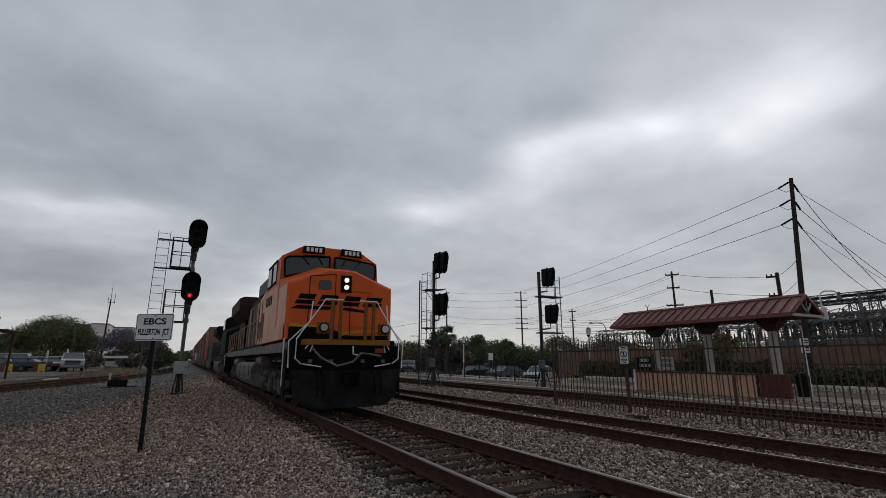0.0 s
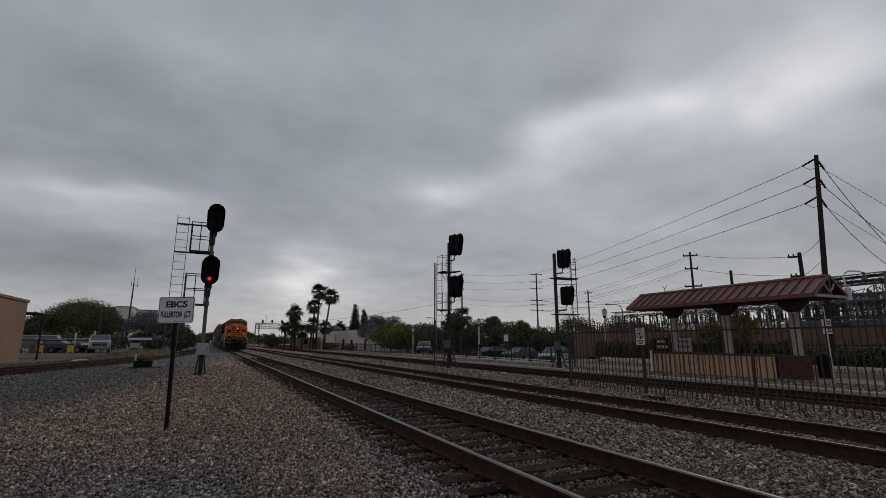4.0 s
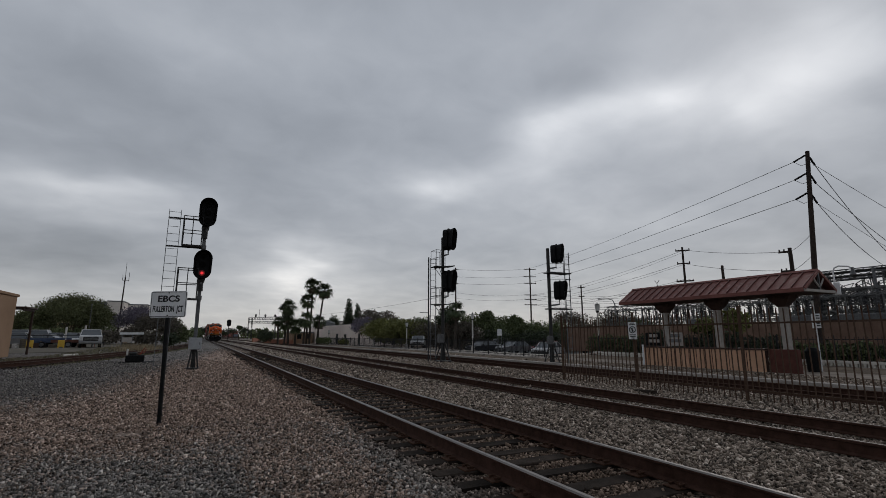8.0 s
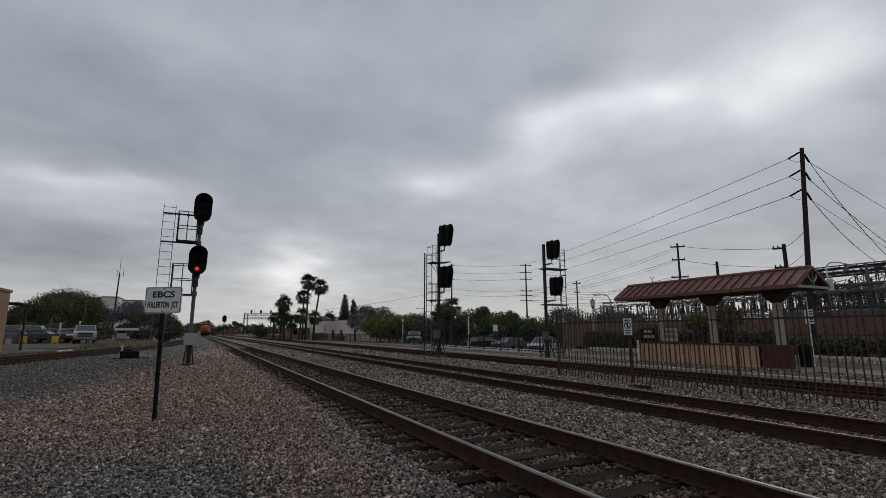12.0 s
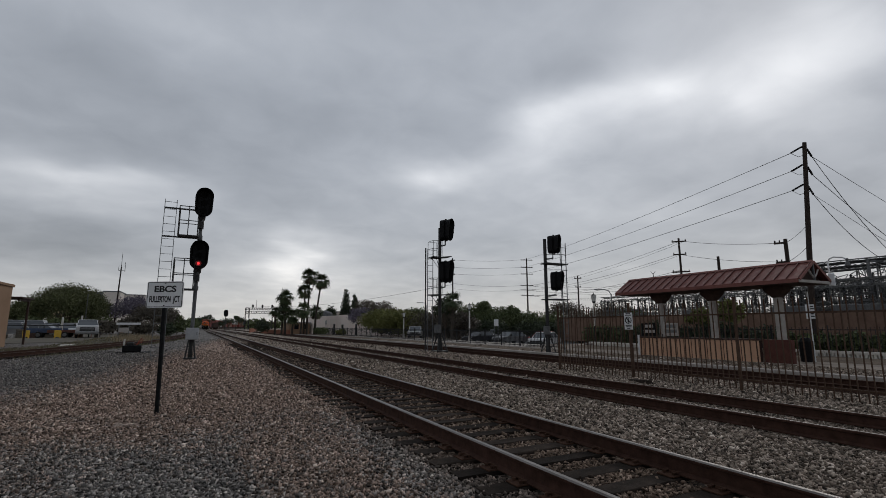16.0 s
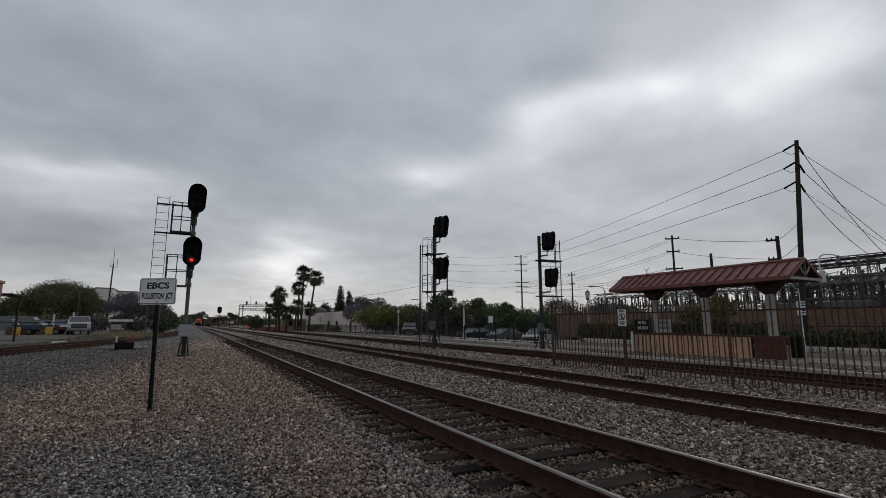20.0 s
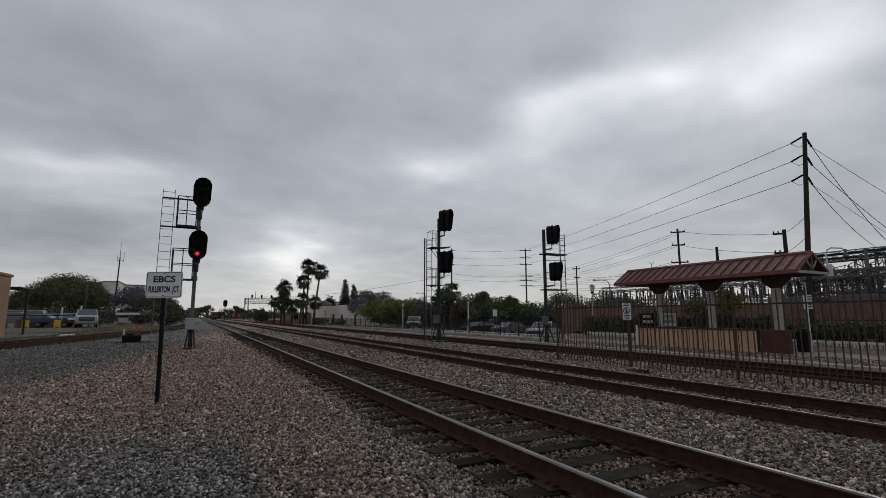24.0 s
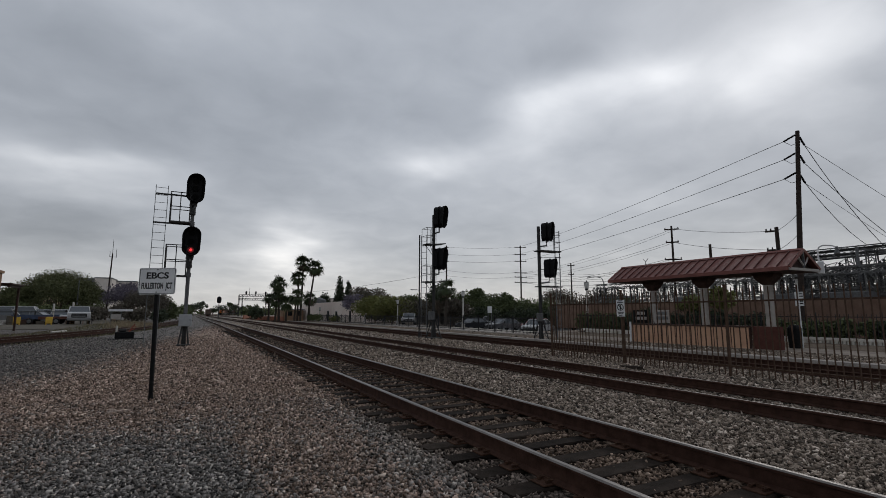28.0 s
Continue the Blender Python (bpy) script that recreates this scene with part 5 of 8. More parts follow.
    part("fuel_tank", bm, TANK, t, "grimy grey fuel tank")
    for s in (-1, 1):
        for x, ya, yb, z, r in ((1.25, 5.0, 6.4, 1.28, 0.17), (1.28, 13.4, 15.4, 1.2, 0.2)):
            bm = bmesh.new()
            tube(bm, (s * x, ya, z), (s * x, yb, z), r, 12)
            part("air_tank", bm, TANK, t, "dusty grey air tank")
    truck(t, 3.25)
    truck(t, 16.6)


# orange darkened to the shadowy tone of the porch front
GATE = surf("dull_orange_brown_gate_paint", (0.13, 0.046, 0.009), (0.21, 0.078, 0.014), 5, 0.6, 0, 0.03)


def lift_body(t):
    """Sets the body, deck and rails at their height over the running gear."""
    low = ("truck", "plough", "coupler", "fuel_tank", "air_", "step", "pilot")
    for ob in t.children:
        if not ob.name.startswith(low):
            ob.location.z += 0.15


def locomotive_lead():
    t = thing("locomotive", pose(3.685, 12.8, RAIL), "orange and black diesel freight locomotive with lit headlights", "locomotive", "train")
    bm = bmesh.new()
    cab_solid(bm)
    part("cab", bm, ORANGE, t, "orange wide cab and nose")
    # windscreen panes, sloped with the roof
    for s in (-1, 1):
        y = 1.33
        pane = [(s * 0.08, 3.95), (s * 1.40, 3.57), (s * 1.43, 4.10), (s * 1.32, 4.19), (s * 0.08, 4.29)]
        win = panel(t, "windscreen", pane, y - 0.02, y + 0.02, GLASS, "dark windscreen pane")
        bm = bmesh.new()
        pts = [(p[0], y - 0.03, p[1]) for p in pane + [pane[0]]]
        for a, b in zip(pts, pts[1:]):
            tube(bm, a, b, 0.028, 5)
        part("gasket", bm, BLACKPAINT, win, "black window gasket")
        bm = bmesh.new()
        tube(bm, (s * 0.95, y - 0.05, 4.24), (s * 0.70, y - 0.06, 3.98), 0.012, 5)
        tube(bm, (s * 0.45, y - 0.05, 4.27), (s * 0.30, y - 0.06, 4.02), 0.012, 5)
        part("wiper", bm, BLACKPAINT, win, "black wipers")
        board = panel(t, "number_board", [(s * 0.27, 4.35), (s * 0.92, 4.33), (s * 0.90, 4.55), (s * 0.28, 4.575)], 1.22, 1.42, BLACKPAINT, "black number board with pale bars")
        for i in range(4):
            bm = bmesh.new()
            x = s * (0.40 + i * 0.13)
            box(bm, x - 0.042, x + 0.042, 1.212, 1.222, 4.385, 4.515)
            part("text_bar", bm, SIGNWHITE, board, "pale bar")
        # side window, mirror
        bm = bmesh.new()
        for y0, y1 in ((2.0, 2.75), (2.85, 3.6)):
            box(bm, s * 1.525 - 0.02, s * 1.525 + 0.02, y0, y1, 3.50, 4.12)
        part("side_window", bm, GLASS, t, "dark sliding side windows")
        bm = bmesh.new()
        box(bm, s * 1.55 - 0.015, s * 1.55 + 0.015, 1.92, 3.68, 3.44, 3.50)
        box(bm, s * 1.55 - 0.015, s * 1.55 + 0.015, 1.92, 3.68, 4.12, 4.17)
        box(bm, s * 1.55 - 0.015, s * 1.55 + 0.015, 2.76, 2.84, 3.50, 4.12)
        part("window_frame", bm, BLACKPAINT, t, "black side window frame")
    # nose front: door, its window, lights
    bm = bmesh.new()
    for a, b in (((-0.92, -0.008, 1.75), (-0.92, -0.008, 3.42)), ((-0.92, -0.008, 3.42), (-0.20, -0.008, 3.52)), ((-0.20, -0.008, 3.52), (-0.20, -0.008, 1.75)), ((0.25, -0.008, 1.75), (0.25, -0.008, 2.9))):
        tube(bm, a, b, 0.012, 4)
    part("door_seam", bm, BLACKPAINT, t, "dark nose door seam")
    bm = bmesh.new()
    prism(bm, [(-0.67, 3.07), (-0.36, 3.07), (-0.32, 3.11), (-0.32, 3.29), (-0.36, 3.33), (-0.63, 3.33), (-0.68, 3.28), (-0.68, 3.11)], 1, -0.02, 0.01)
    part("door_window", bm, GLASS, t, "dark rounded nose door window")
    bm = bmesh.new()
    prism(bm, [(-0.05, 3.02), (0.25, 3.02), (0.25, 3.50), (-0.05, 3.50)], 1, -0.05, 0.01)
    nest = part("headlight_box", bm, BLACKPAINT, t, "dark headlight housing")
    for z in (3.365, 3.16):
        bm = bmesh.new()
        tube(bm, (0.10, -0.075, z), (0.10, -0.045, z), 0.068, 18)
        part("headlight", bm, LAMPGLOW, nest, "lit headlight")
    for x in (-0.62, 1.08):
        bm = bmesh.new()
        box(bm, x - 0.15, x + 0.15, -0.62, -0.45, 1.82, 2.13, 0.02)
        hold = part("ditch_light_box", bm, GATE, t, "dull orange-brown ditch light housing")
        bm = bmesh.new()
        tube(bm, (x, -0.66, 1.98), (x, -0.60, 1.98), 0.125, 18)
        rim = part("lamp_rim", bm, BLACKPAINT, hold, "black lamp rim")
        bm = bmesh.new()
        tube(bm, (x, -0.675, 1.98), (x, -0.655, 1.98), 0.095, 18)
        rim2 = part("ditch_light", bm, LAMPOFF, hold, "silver ditch light")
    # wide dark lettering replaced by plain slanted shapes, and the stripes
    logo = thing("nose_emblem", pose(0, 0, 0), "", "")
    logo.parent = t
    for x0, x1 in ((-1.22, -0.70), (-0.62, -0.06), (0.06, 0.58), (0.68, 1.24)):
        w, n = x1 - x0, 3
        for z0, z1, u0 in ((2.64, 2.75, 0.0), (2.785, 2.92, 0.10)):
            k = (z0 - 2.64) * 0.55
            panel(logo, "emblem_bar", [(x0 - 0.08 + k, z0), (x1 - 0.10 + k - u0 * w, z0), (x1 - 0.04 + k - u0 * w, z1), (x0 - 0.02 + k, z1)], -0.008, -0.001, BLACKPAINT, "black slanted emblem bar")
    panel(t, "nose_stripe", [(-1.40, 2.50), (-0.35, 2.50), (-0.15, 2.60), (-1.22, 2.60)], -0.008, -0.001, BLACKPAINT, "black swoosh under the emblem")
    panel(t, "nose_stripe", [(0.0, 2.52), (0.7, 2.46), (0.78, 2.52), (0.1, 2.60)], -0.008, -0.001, BLACKPAINT, "black swoosh under the emblem")
    panel(t, "nose_band", [(-1.405, 1.70), (1.405, 1.70), (1.405, 1.84), (0.3, 1.80), (-0.4, 2.02), (-1.405, 2.02)], -0.012, -0.002, BLACKPAINT, "black band across the nose foot")
    panel(t, "nose_stripe", [(-1.405, 2.02), (-0.45, 2.02), (-0.30, 2.00), (-0.30, 2.07), (-0.42, 2.10), (-1.405, 2.10)], -0.016, -0.003, YELLOW, "yellow stripe across the nose")
    panel(t, "nose_stripe", [(-0.02, 1.80), (0.5, 1.88), (1.405, 1.96), (1.405, 2.03), (0.5, 1.96), (-0.02, 1.90)], -0.016, -0.003, YELLOW, "yellow stripe across the nose")
    # side paint: strip and lower side with dust and sky sheen in the colour, louvres, small emblem dots
    for s in (-1, 1):
        bm = bmesh.new()
        x = s * 1.534
        box(bm, x - 0.006, x + 0.006, 0.10, 4.0, 2.00, 2.08)
        part("side_stripe", bm, DUSTSHEEN, t, "side strip in dusty orange, sky sheen in its colour")
        bm = bmesh.new()
        box(bm, x - 0.005, x + 0.005, 0.10, 4.0, 1.69, 1.995)
        part("side_band", bm, DUSTSHEEN, t, "dusty orange lower cab side, sky sheen in its colour")
        for k in range(4):
            bm = bmesh.new()
            xx = s * 1.537
            box(bm, xx - 0.006, xx + 0.006, 2.5 + 0.35 * k, 2.74 + 0.35 * k, 2.85, 3.15)
            part("side_emblem", bm, BLACKPAINT, t, "black side emblem shape")
        bm = bmesh.new()
        prism(bm, [(s * 0.95, 1.70), (s * 1.50, 1.70), (s * 1.50, 3.3), (s * 1.30, 3.75), (s * 0.95, 3.75)], 1, 4.05, 5.75)
        part("side_cabinet", bm, DUSTSHEEN, t, "dusty orange equipment cabinet, sky sheen in its colour")
        bm = bmesh.new()
        box(bm, s * 1.533 - 0.004, s * 1.533 + 0.004, 1.42, 4.02, 2.085, 3.33)
        part("side_panel", bm, DUSTSHEEN, t, "dusty orange cab side, sky sheen in its colour")
        bm = bmesh.new()
        prism(bm, [(s * 1.500, 0.07), (s * 1.529, 1.24), (s * 1.535, 1.24), (s * 1.507, 0.07)], 2, 2.085, 3.19)
        part("side_panel", bm, DUSTSHEEN, t, "dusty orange nose side, sky sheen in its colour")
        for yy in (4.25, 5.0, 5.72):
            bm = bmesh.new()
            box(bm, s * 1.505 - 0.008, s * 1.505 + 0.008, yy - 0.05, yy - 0.01, 1.78, 3.25)
            part("door_seam", bm, BLACKPAINT, t, "dark cabinet door seam")
        bm = bmesh.new()
        louvre(bm, s * 1.50, 4.3, 4.9, 1.9, 2.75, s)
        louvre(bm, s * 1.50, 5.1, 5.65, 1.9, 2.5, s)
        part("louvre", bm, MAROON, t, "dark dusty louvres")
    hood_body(t, ORANGE, 4.05, 20.4, HOODSOOT)
    # front porch, pilot, plough, coupler
    bm = bmesh.new()
    box(bm, -1.12, 1.12, -0.95, 0.0, 1.52, 1.66, 0.01)
    # yellow darkened to the tone the deck edge has in shadow
    part("porch_deck", bm, surf("worn_yellow_porch_paint", (0.17, 0.070, 0.008), (0.27, 0.115, 0.012), 5, 0.6, 0, 0.03), t, "yellow front porch edge with shade put into its colour")
    bm = bmesh.new()
    box(bm, -1.46, 1.46, -0.80, -0.30, 0.80, 1.67, 0.02)
    box(bm, -1.50, 1.50, -0.30, 0.05, 1.10, 1.83)
    part("pilot", bm, BLACKPAINT, t, "black pilot sheet")
    bm = bmesh.new()
    v = [bm.verts.new(c) for c in ((-1.42, -0.82, 1.06), (-0.5, -0.92, 1.02), (0.5, -0.92, 1.02), (1.42, -0.82, 1.06),
                                   (-1.34, -0.88, 0.40), (-0.5, -1.10, 0.14), (0.5, -1.10, 0.14), (1.34, -0.88, 0.40), (-1.05, -0.95, 0.16), (1.05, -0.95, 0.16))]
    for f in ((0, 4, 8, 5, 1), (1, 5, 6, 2), (2, 6, 9, 7, 3)):
        bm.faces.new([v[i] for i in f])
    geom = bmesh.ops.extrude_face_region(bm, geom=bm.faces[:])
    bmesh.ops.translate(bm, verts=[g for g in geom["geom"] if isinstance(g, bmesh.types.BMVert)], vec=(0, 0.05, 0))
    bmesh.ops.recalc_face_normals(bm, faces=bm.faces[:])
    part("plough", bm, surf("scuffed_black_plough", (0.006, 0.0058, 0.0056), (0.022, 0.021, 0.020), 3, 0.75, 0, 0.1, spec=0.06), t, "scuffed black snow plough")
    bm = bmesh.new()
    box(bm, -0.16, 0.16, -1.25, -0.8, 0.72, 0.98, 0.02)
    prism(bm, [(-0.2, -1.25), (0.18, -1.25), (0.24, -1.5), (0.08, -1.62), (0.02, -1.45), (-0.14, -1.5), (-0.24, -1.4)], 2, 0.66, 1.02)
    part("coupler", bm, BLACKPAINT, t, "grimy knuckle coupler")
    handle(t, [(-0.95, -0.88, 1.45), (-0.75, -1.05, 1.2), (-0.35, -1.12, 1.0), (0.05, -1.1, 1.1), (0.3, -1.0, 1.32), (0.7, -0.95, 1.28), (0.9, -0.88, 1.24)], "grey-green air hose sagging across the pilot", 0.028, TANK)
    handle(t, [(0.1, -0.92, 1.5), (0.1, -0.95, 1.3), (0.25, -0.97, 1.26)], "pale hose", 0.02)
    for x in (-0.85, -0.7, 0.62, 0.8):
        bm = bmesh.new()
        pipe(bm, [(x, -0.88, 1.02), (x, -1.12, 0.95), (x + 0.03, -1.18, 0.6), (x, -1.16, 0.42)], 0.028, 6)
        part("air_hose", bm, BLACKPAINT, t, "black hanging air hose")
    bm = bmesh.new()
    box(bm, 0.72, 1.0, -0.90, -0.86, 1.33, 1.45)
    part("marker_plate", bm, CARRED, t, "dull red plate")
    for x in (-0.98, -0.45, 0.38, 0.95):
        bm = bmesh.new()
        box(bm, x - 0.05, x + 0.05, -0.905, -0.862, 1.22, 1.31)
        part("pilot_bracket", bm, MAST, t, "grey bracket")
    for s in (-1, 1):
        # corner steps
        for k, z in enumerate((0.42, 0.78, 1.14)):
            bm = bmesh.new()
            box(bm, s * 1.33 - 0.19, s * 1.33 + 0.19, -0.62, -0.30, z - 0.02, z + 0.02)
            part("step", bm, MAST, t, "grey corner step")
        bm = bmesh.new()
        box(bm, s * 1.52 - 0.015, s * 1.52 + 0.015, -0.66, -0.26, 0.35, 1.55)
        part("step_side", bm, BLACKPAINT, t, "black step side plate")
        # front handrails: from the steps up to the nose
        handle(t, [(s * 1.50, -0.84, 0.95), (s * 1.53, -0.86, 1.60), (s * 1.05, -0.92, 2.10), (s * 1.00, -0.92, 2.62)])
        handle(t, [(s * 1.20, -0.90, 1.05), (s * 1.36, -0.95, 1.18), (s * 1.36, -0.97, 1.66), (s * 0.80, -0.98, 2.50), (s * 0.70, -0.98, 2.68), (s * 0.22, -0.98, 2.68)])
        handle(t, [(s * 1.54, -0.30, 0.5), (s * 1.55, -0.32, 1.7)])
        handle(t, [(s * 1.16, -0.88, 1.05), (s * 0.70, -0.92, 0.98)], "white grab bar")
        handle(t, [(s * 1.12, -0.88, 1.42), (s * 1.02, -0.92, 1.56), (s * 0.95, -0.92, 1.50), (s * 1.0, -0.9, 1.34)], "white bent grab iron", 0.014)
        for x in ((-0.50, -0.28) if s < 0 else (0.40, 0.62)):
            bm = bmesh.new()
            box(bm, x - 0.04, x + 0.04, -0.99, -0.93, 1.66, 2.66)
            part("gate_post", bm, GATE, t, "orange porch gate post with shade put into its colour")
    bm = bmesh.new()
    for x0 in (-0.55, 0.05, 0.52):
        tube(bm, (x0, 1.7, 4.64), (x0 + 0.18, 1.7, 4.64), 0.015, 5)
        tube(bm, (x0, 1.7, 4.58), (x0, 1.7, 4.64), 0.012, 5)
    box(bm, -0.9, -0.55, 2.2, 2.7, 4.58, 4.70, 0.02)
    box(bm, 0.3, 0.8, 2.8, 3.3, 4.58, 4.68, 0.02)
    part("roof_fittings", bm, DARKSTEEL, t, "small dark roof fittings")
    bm = bmesh.new()
    for s in (-1, 1):
        tube(bm, (s * 0.25, 1.24, 4.315), (s * 1.2, 1.24, 4.29), 0.018, 5)
    part("drip_rail", bm, ORANGE, t, "orange drip rails")
    for y in (0.5, 2.2):
        bm = bmesh.new()
        tube(bm, (0.35, -0.045, 3.08), (0.85, -0.045, 3.05), 0.012, 5)
        break_ob = part("grab_iron", bm, ORANGE, t, "orange grab iron")
        break_ob.matrix_basis = pose(0, 0, 0 if y < 1 else -1.0)
    lift_body(t)
    return t


def locomotive_second():
    t = thing("locomotive", pose(3.685, 36, RAIL), "dark green and black diesel locomotive coupled behind the lead", "locomotive", "train")
    bm = bmesh.new()
    cab_solid(bm)
    cab = part("cab", bm, GREENPAINT, t, "dark green cab")
    for s in (-1, 1):
        panel(t, "windscreen", [(s * 0.10, 3.97), (s * 1.36, 3.66), (s * 1.40, 4.10), (s * 1.30, 4.17), (s * 0.10, 4.26)], 1.31, 1.35, GLASS, "dark windscreen pane")
        bm = bmesh.new()
        box(bm, s * 1.525 - 0.02, s * 1.525 + 0.02, 2.0, 3.6, 3.50, 4.12)
        part("side_window", bm, GLASS, t, "dark side windows")
    hood_body(t, YELLOW, 4.05, 20.4, GREENPAINT)
    bm = bmesh.new()
    box(bm, -1.48, 1.48, -0.9, -0.3, 0.5, 1.6, 0.02)
    part("pilot", bm, BLACKPAINT, t, "black pilot sheet")
    for s in (-1, 1):
        handle(t, [(s * 1.50, -0.84, 0.95), (s * 1.53, -0.86, 1.60), (s * 1.05, -0.92, 2.10), (s * 1.00, -0.92, 2.62)])
    return t


def container_mesh(ln, w, h, mat):
    """A corrugated steel box."""
    bm = bmesh.new()
    n = int(ln / 0.28)
    rows = []
    for i in range(n + 1):
        y, d = i * ln / n, (0.03 if i % 2 else 0.0)
        rows.append([bm.verts.new(c) for c in ((-w / 2 + d, y, 0), (w / 2 - d, y, 0), (w / 2 - d, y, h), (-w / 2 + d, y, h))])
    for a, b in zip(rows, rows[1:]):
        for k in range(4):
            bm.faces.new((a[k], a[(k + 1) % 4], b[(k + 1) % 4], b[k]))
    bm.faces.new(rows[0][::-1])
    bm.faces.new(rows[-1])
    for y in (0.0, ln):
        for x in (-w / 2, w / 2):
            box(bm, x - 0.06, x + 0.06, y - 0.06, y + 0.06, 0, h + 0.01)
    for z in (0.0, h - 0.1):
        for x in (-w / 2, w / 2):
            box(bm, x - 0.02, x + 0.02, 0, ln, z, z + 0.12)
    bmesh.ops.recalc_face_normals(bm, faces=bm.faces[:])
    return bm


def well_car():
    t = thing("well_car", pose(3.685, 60, RAIL), "low grimy container well wagon in the train", "wagon", "train")
    for s in (-1, 1):
        bm = bmesh.new()
        prism(bm, [(0.6, 1.15), (1.6, 1.15), (2.6, 0.42), (13.6, 0.42), (14.6, 1.15), (15.6, 1.15), (15.6, 1.5), (14.4, 1.5), (13.4, 1.3), (2.8, 1.3), (1.8, 1.5), (0.6, 1.5)], 0, s * 1.36 - 0.06, s * 1.36 + 0.06)
        part("side_sill", bm, DUSTY if s < 0 else UNDER, t, "dusty side sill")
    bm = bmesh.new()
    box(bm, -1.3, 1.3, 2.6, 13.6, 0.36, 0.46)
    box(bm, -1.3, 1.3, 0.6, 2.0, 1.1, 1.3)
    box(bm, -1.3, 1.3, 14.2, 15.6, 1.1, 1.3)
    part("floor", bm, UNDER, t, "grimy wagon floor")
    for y in (1.2, 15.0):
        for dy in (-0.85, 0.85):
            for s in (-1, 1):
                bm = bmesh.new()
                tube(bm, (s * 0.69, y + dy, 0.45), (s * 0.82, y + dy, 0.45), 0.45, 16)
                part("wheel", bm, RUST, t, "steel wheel")
        for s in (-1, 1):
            bm = bmesh.new()
            prism(bm, [(y - 1.1, 0.45), (y - 0.7, 0.3), (y + 0.7, 0.3), (y + 1.1, 0.45), (y + 0.5, 0.75), (y - 0.5, 0.75)], 0, s * 0.98 - 0.07, s * 0.98 + 0.07)
            part("side_frame", bm, UNDER, t, "grimy side frame")
    return t


BOXGREEN = surf("dark_green_container_paint", (0.016, 0.026, 0.018), (0.045, 0.060, 0.042), 0.8, 0.6, 0, 0.05, 9)


def build_train():
    """The train's vehicles and their distance behind the lead's nose."""
    made = [(locomotive_lead(), 0.0), (locomotive_second(), 23.2)]
    first = well_car()
    made.append((first, 45.5))
    boxes = []
    for mat, label in ((BOXRED, "dull red corrugated shipping container in the train"), (BOXBROWN, "brown corrugated shipping container in the train"),
                       (BOXBLUE, "blue-grey corrugated shipping container in the train"), (BOXWHITE, "pale corrugated shipping container in the train"), (BOXGREEN, "dark green corrugated shipping container in the train")):
        ob = part("shipping_container", container_mesh(12.2, 2.5, 2.75, mat), mat)
        boxes.append(tagged(ob, label, "container", "containers on the train"))
    rnd = random.Random(4)
    used = set()
    order = (4, 0, 0, 1, 0, 0, 2, 0, 1, 0, 3, 0, 0, 2, 1, 0, 0, 3, 0, 1, 0, 2, 0, 0, 1, 0, 0, 3, 0, 0, 2, 0)
    for k in range(16):
        s = 45.5 + 16.2 * k
        if k:
            made.append((copy_thing(first, pose(3.685, 60 + s, RAIL)), s))
        for level in ((0,) if k == 0 else (0, 1)):
            i = order[2 * k + level]
            ob = boxes[i] if i not in used else copy_thing(boxes[i], pose(0, 0, 0))
            used.add(i)
            made.append((ob, (s + 2.0, 0.47 + 2.78 * level)))
    return made


TRAIN = build_train()


# ---- plants ----
LEAFMID = surf("olive_green_leaves", (0.056, 0.064, 0.028), (0.128, 0.136, 0.062), 1.0, 0.75, 0, 0, island=0.3)

def leaf_cloud(blobs, count, size, seed, flat=0.0):
    """Small leaf quads scattered in the outer part of several blobs; blobs: x, y, z, radius, height factor."""
    rng = np.random.default_rng(seed)
    blobs = np.array(blobs, float)
    w = blobs[:, 3] ** 2
    pick = rng.choice(len(blobs), count, p=w / w.sum())
    d = rng.normal(size=(count, 3))
    d /= np.linalg.norm(d, axis=1)[:, None]
    rad = blobs[pick, 3] * rng.random(count) ** 0.45 * rng.uniform(0.8, 1.12, count)
    c = blobs[pick, :3] + d * rad[:, None] * np.c_[np.ones(count), np.ones(count), blobs[pick, 4]]
    n = rng.normal(size=(count, 3))
    n[:, 2] += flat
    n /= np.linalg.norm(n, axis=1)[:, None]
    u = np.cross(n, rng.normal(size=(count, 3)))
    u /= np.linalg.norm(u, axis=1)[:, None]
    v = np.cross(n, u)
    s = size * rng.uniform(0.6, 1.4, count)[:, None]
    p = np.stack([c - u * s, c - v * s * 0.5, c + u * s, c + v * s * 0.5], 1).reshape(-1, 3)
    return p, np.arange(4 * count).reshape(-1, 4)


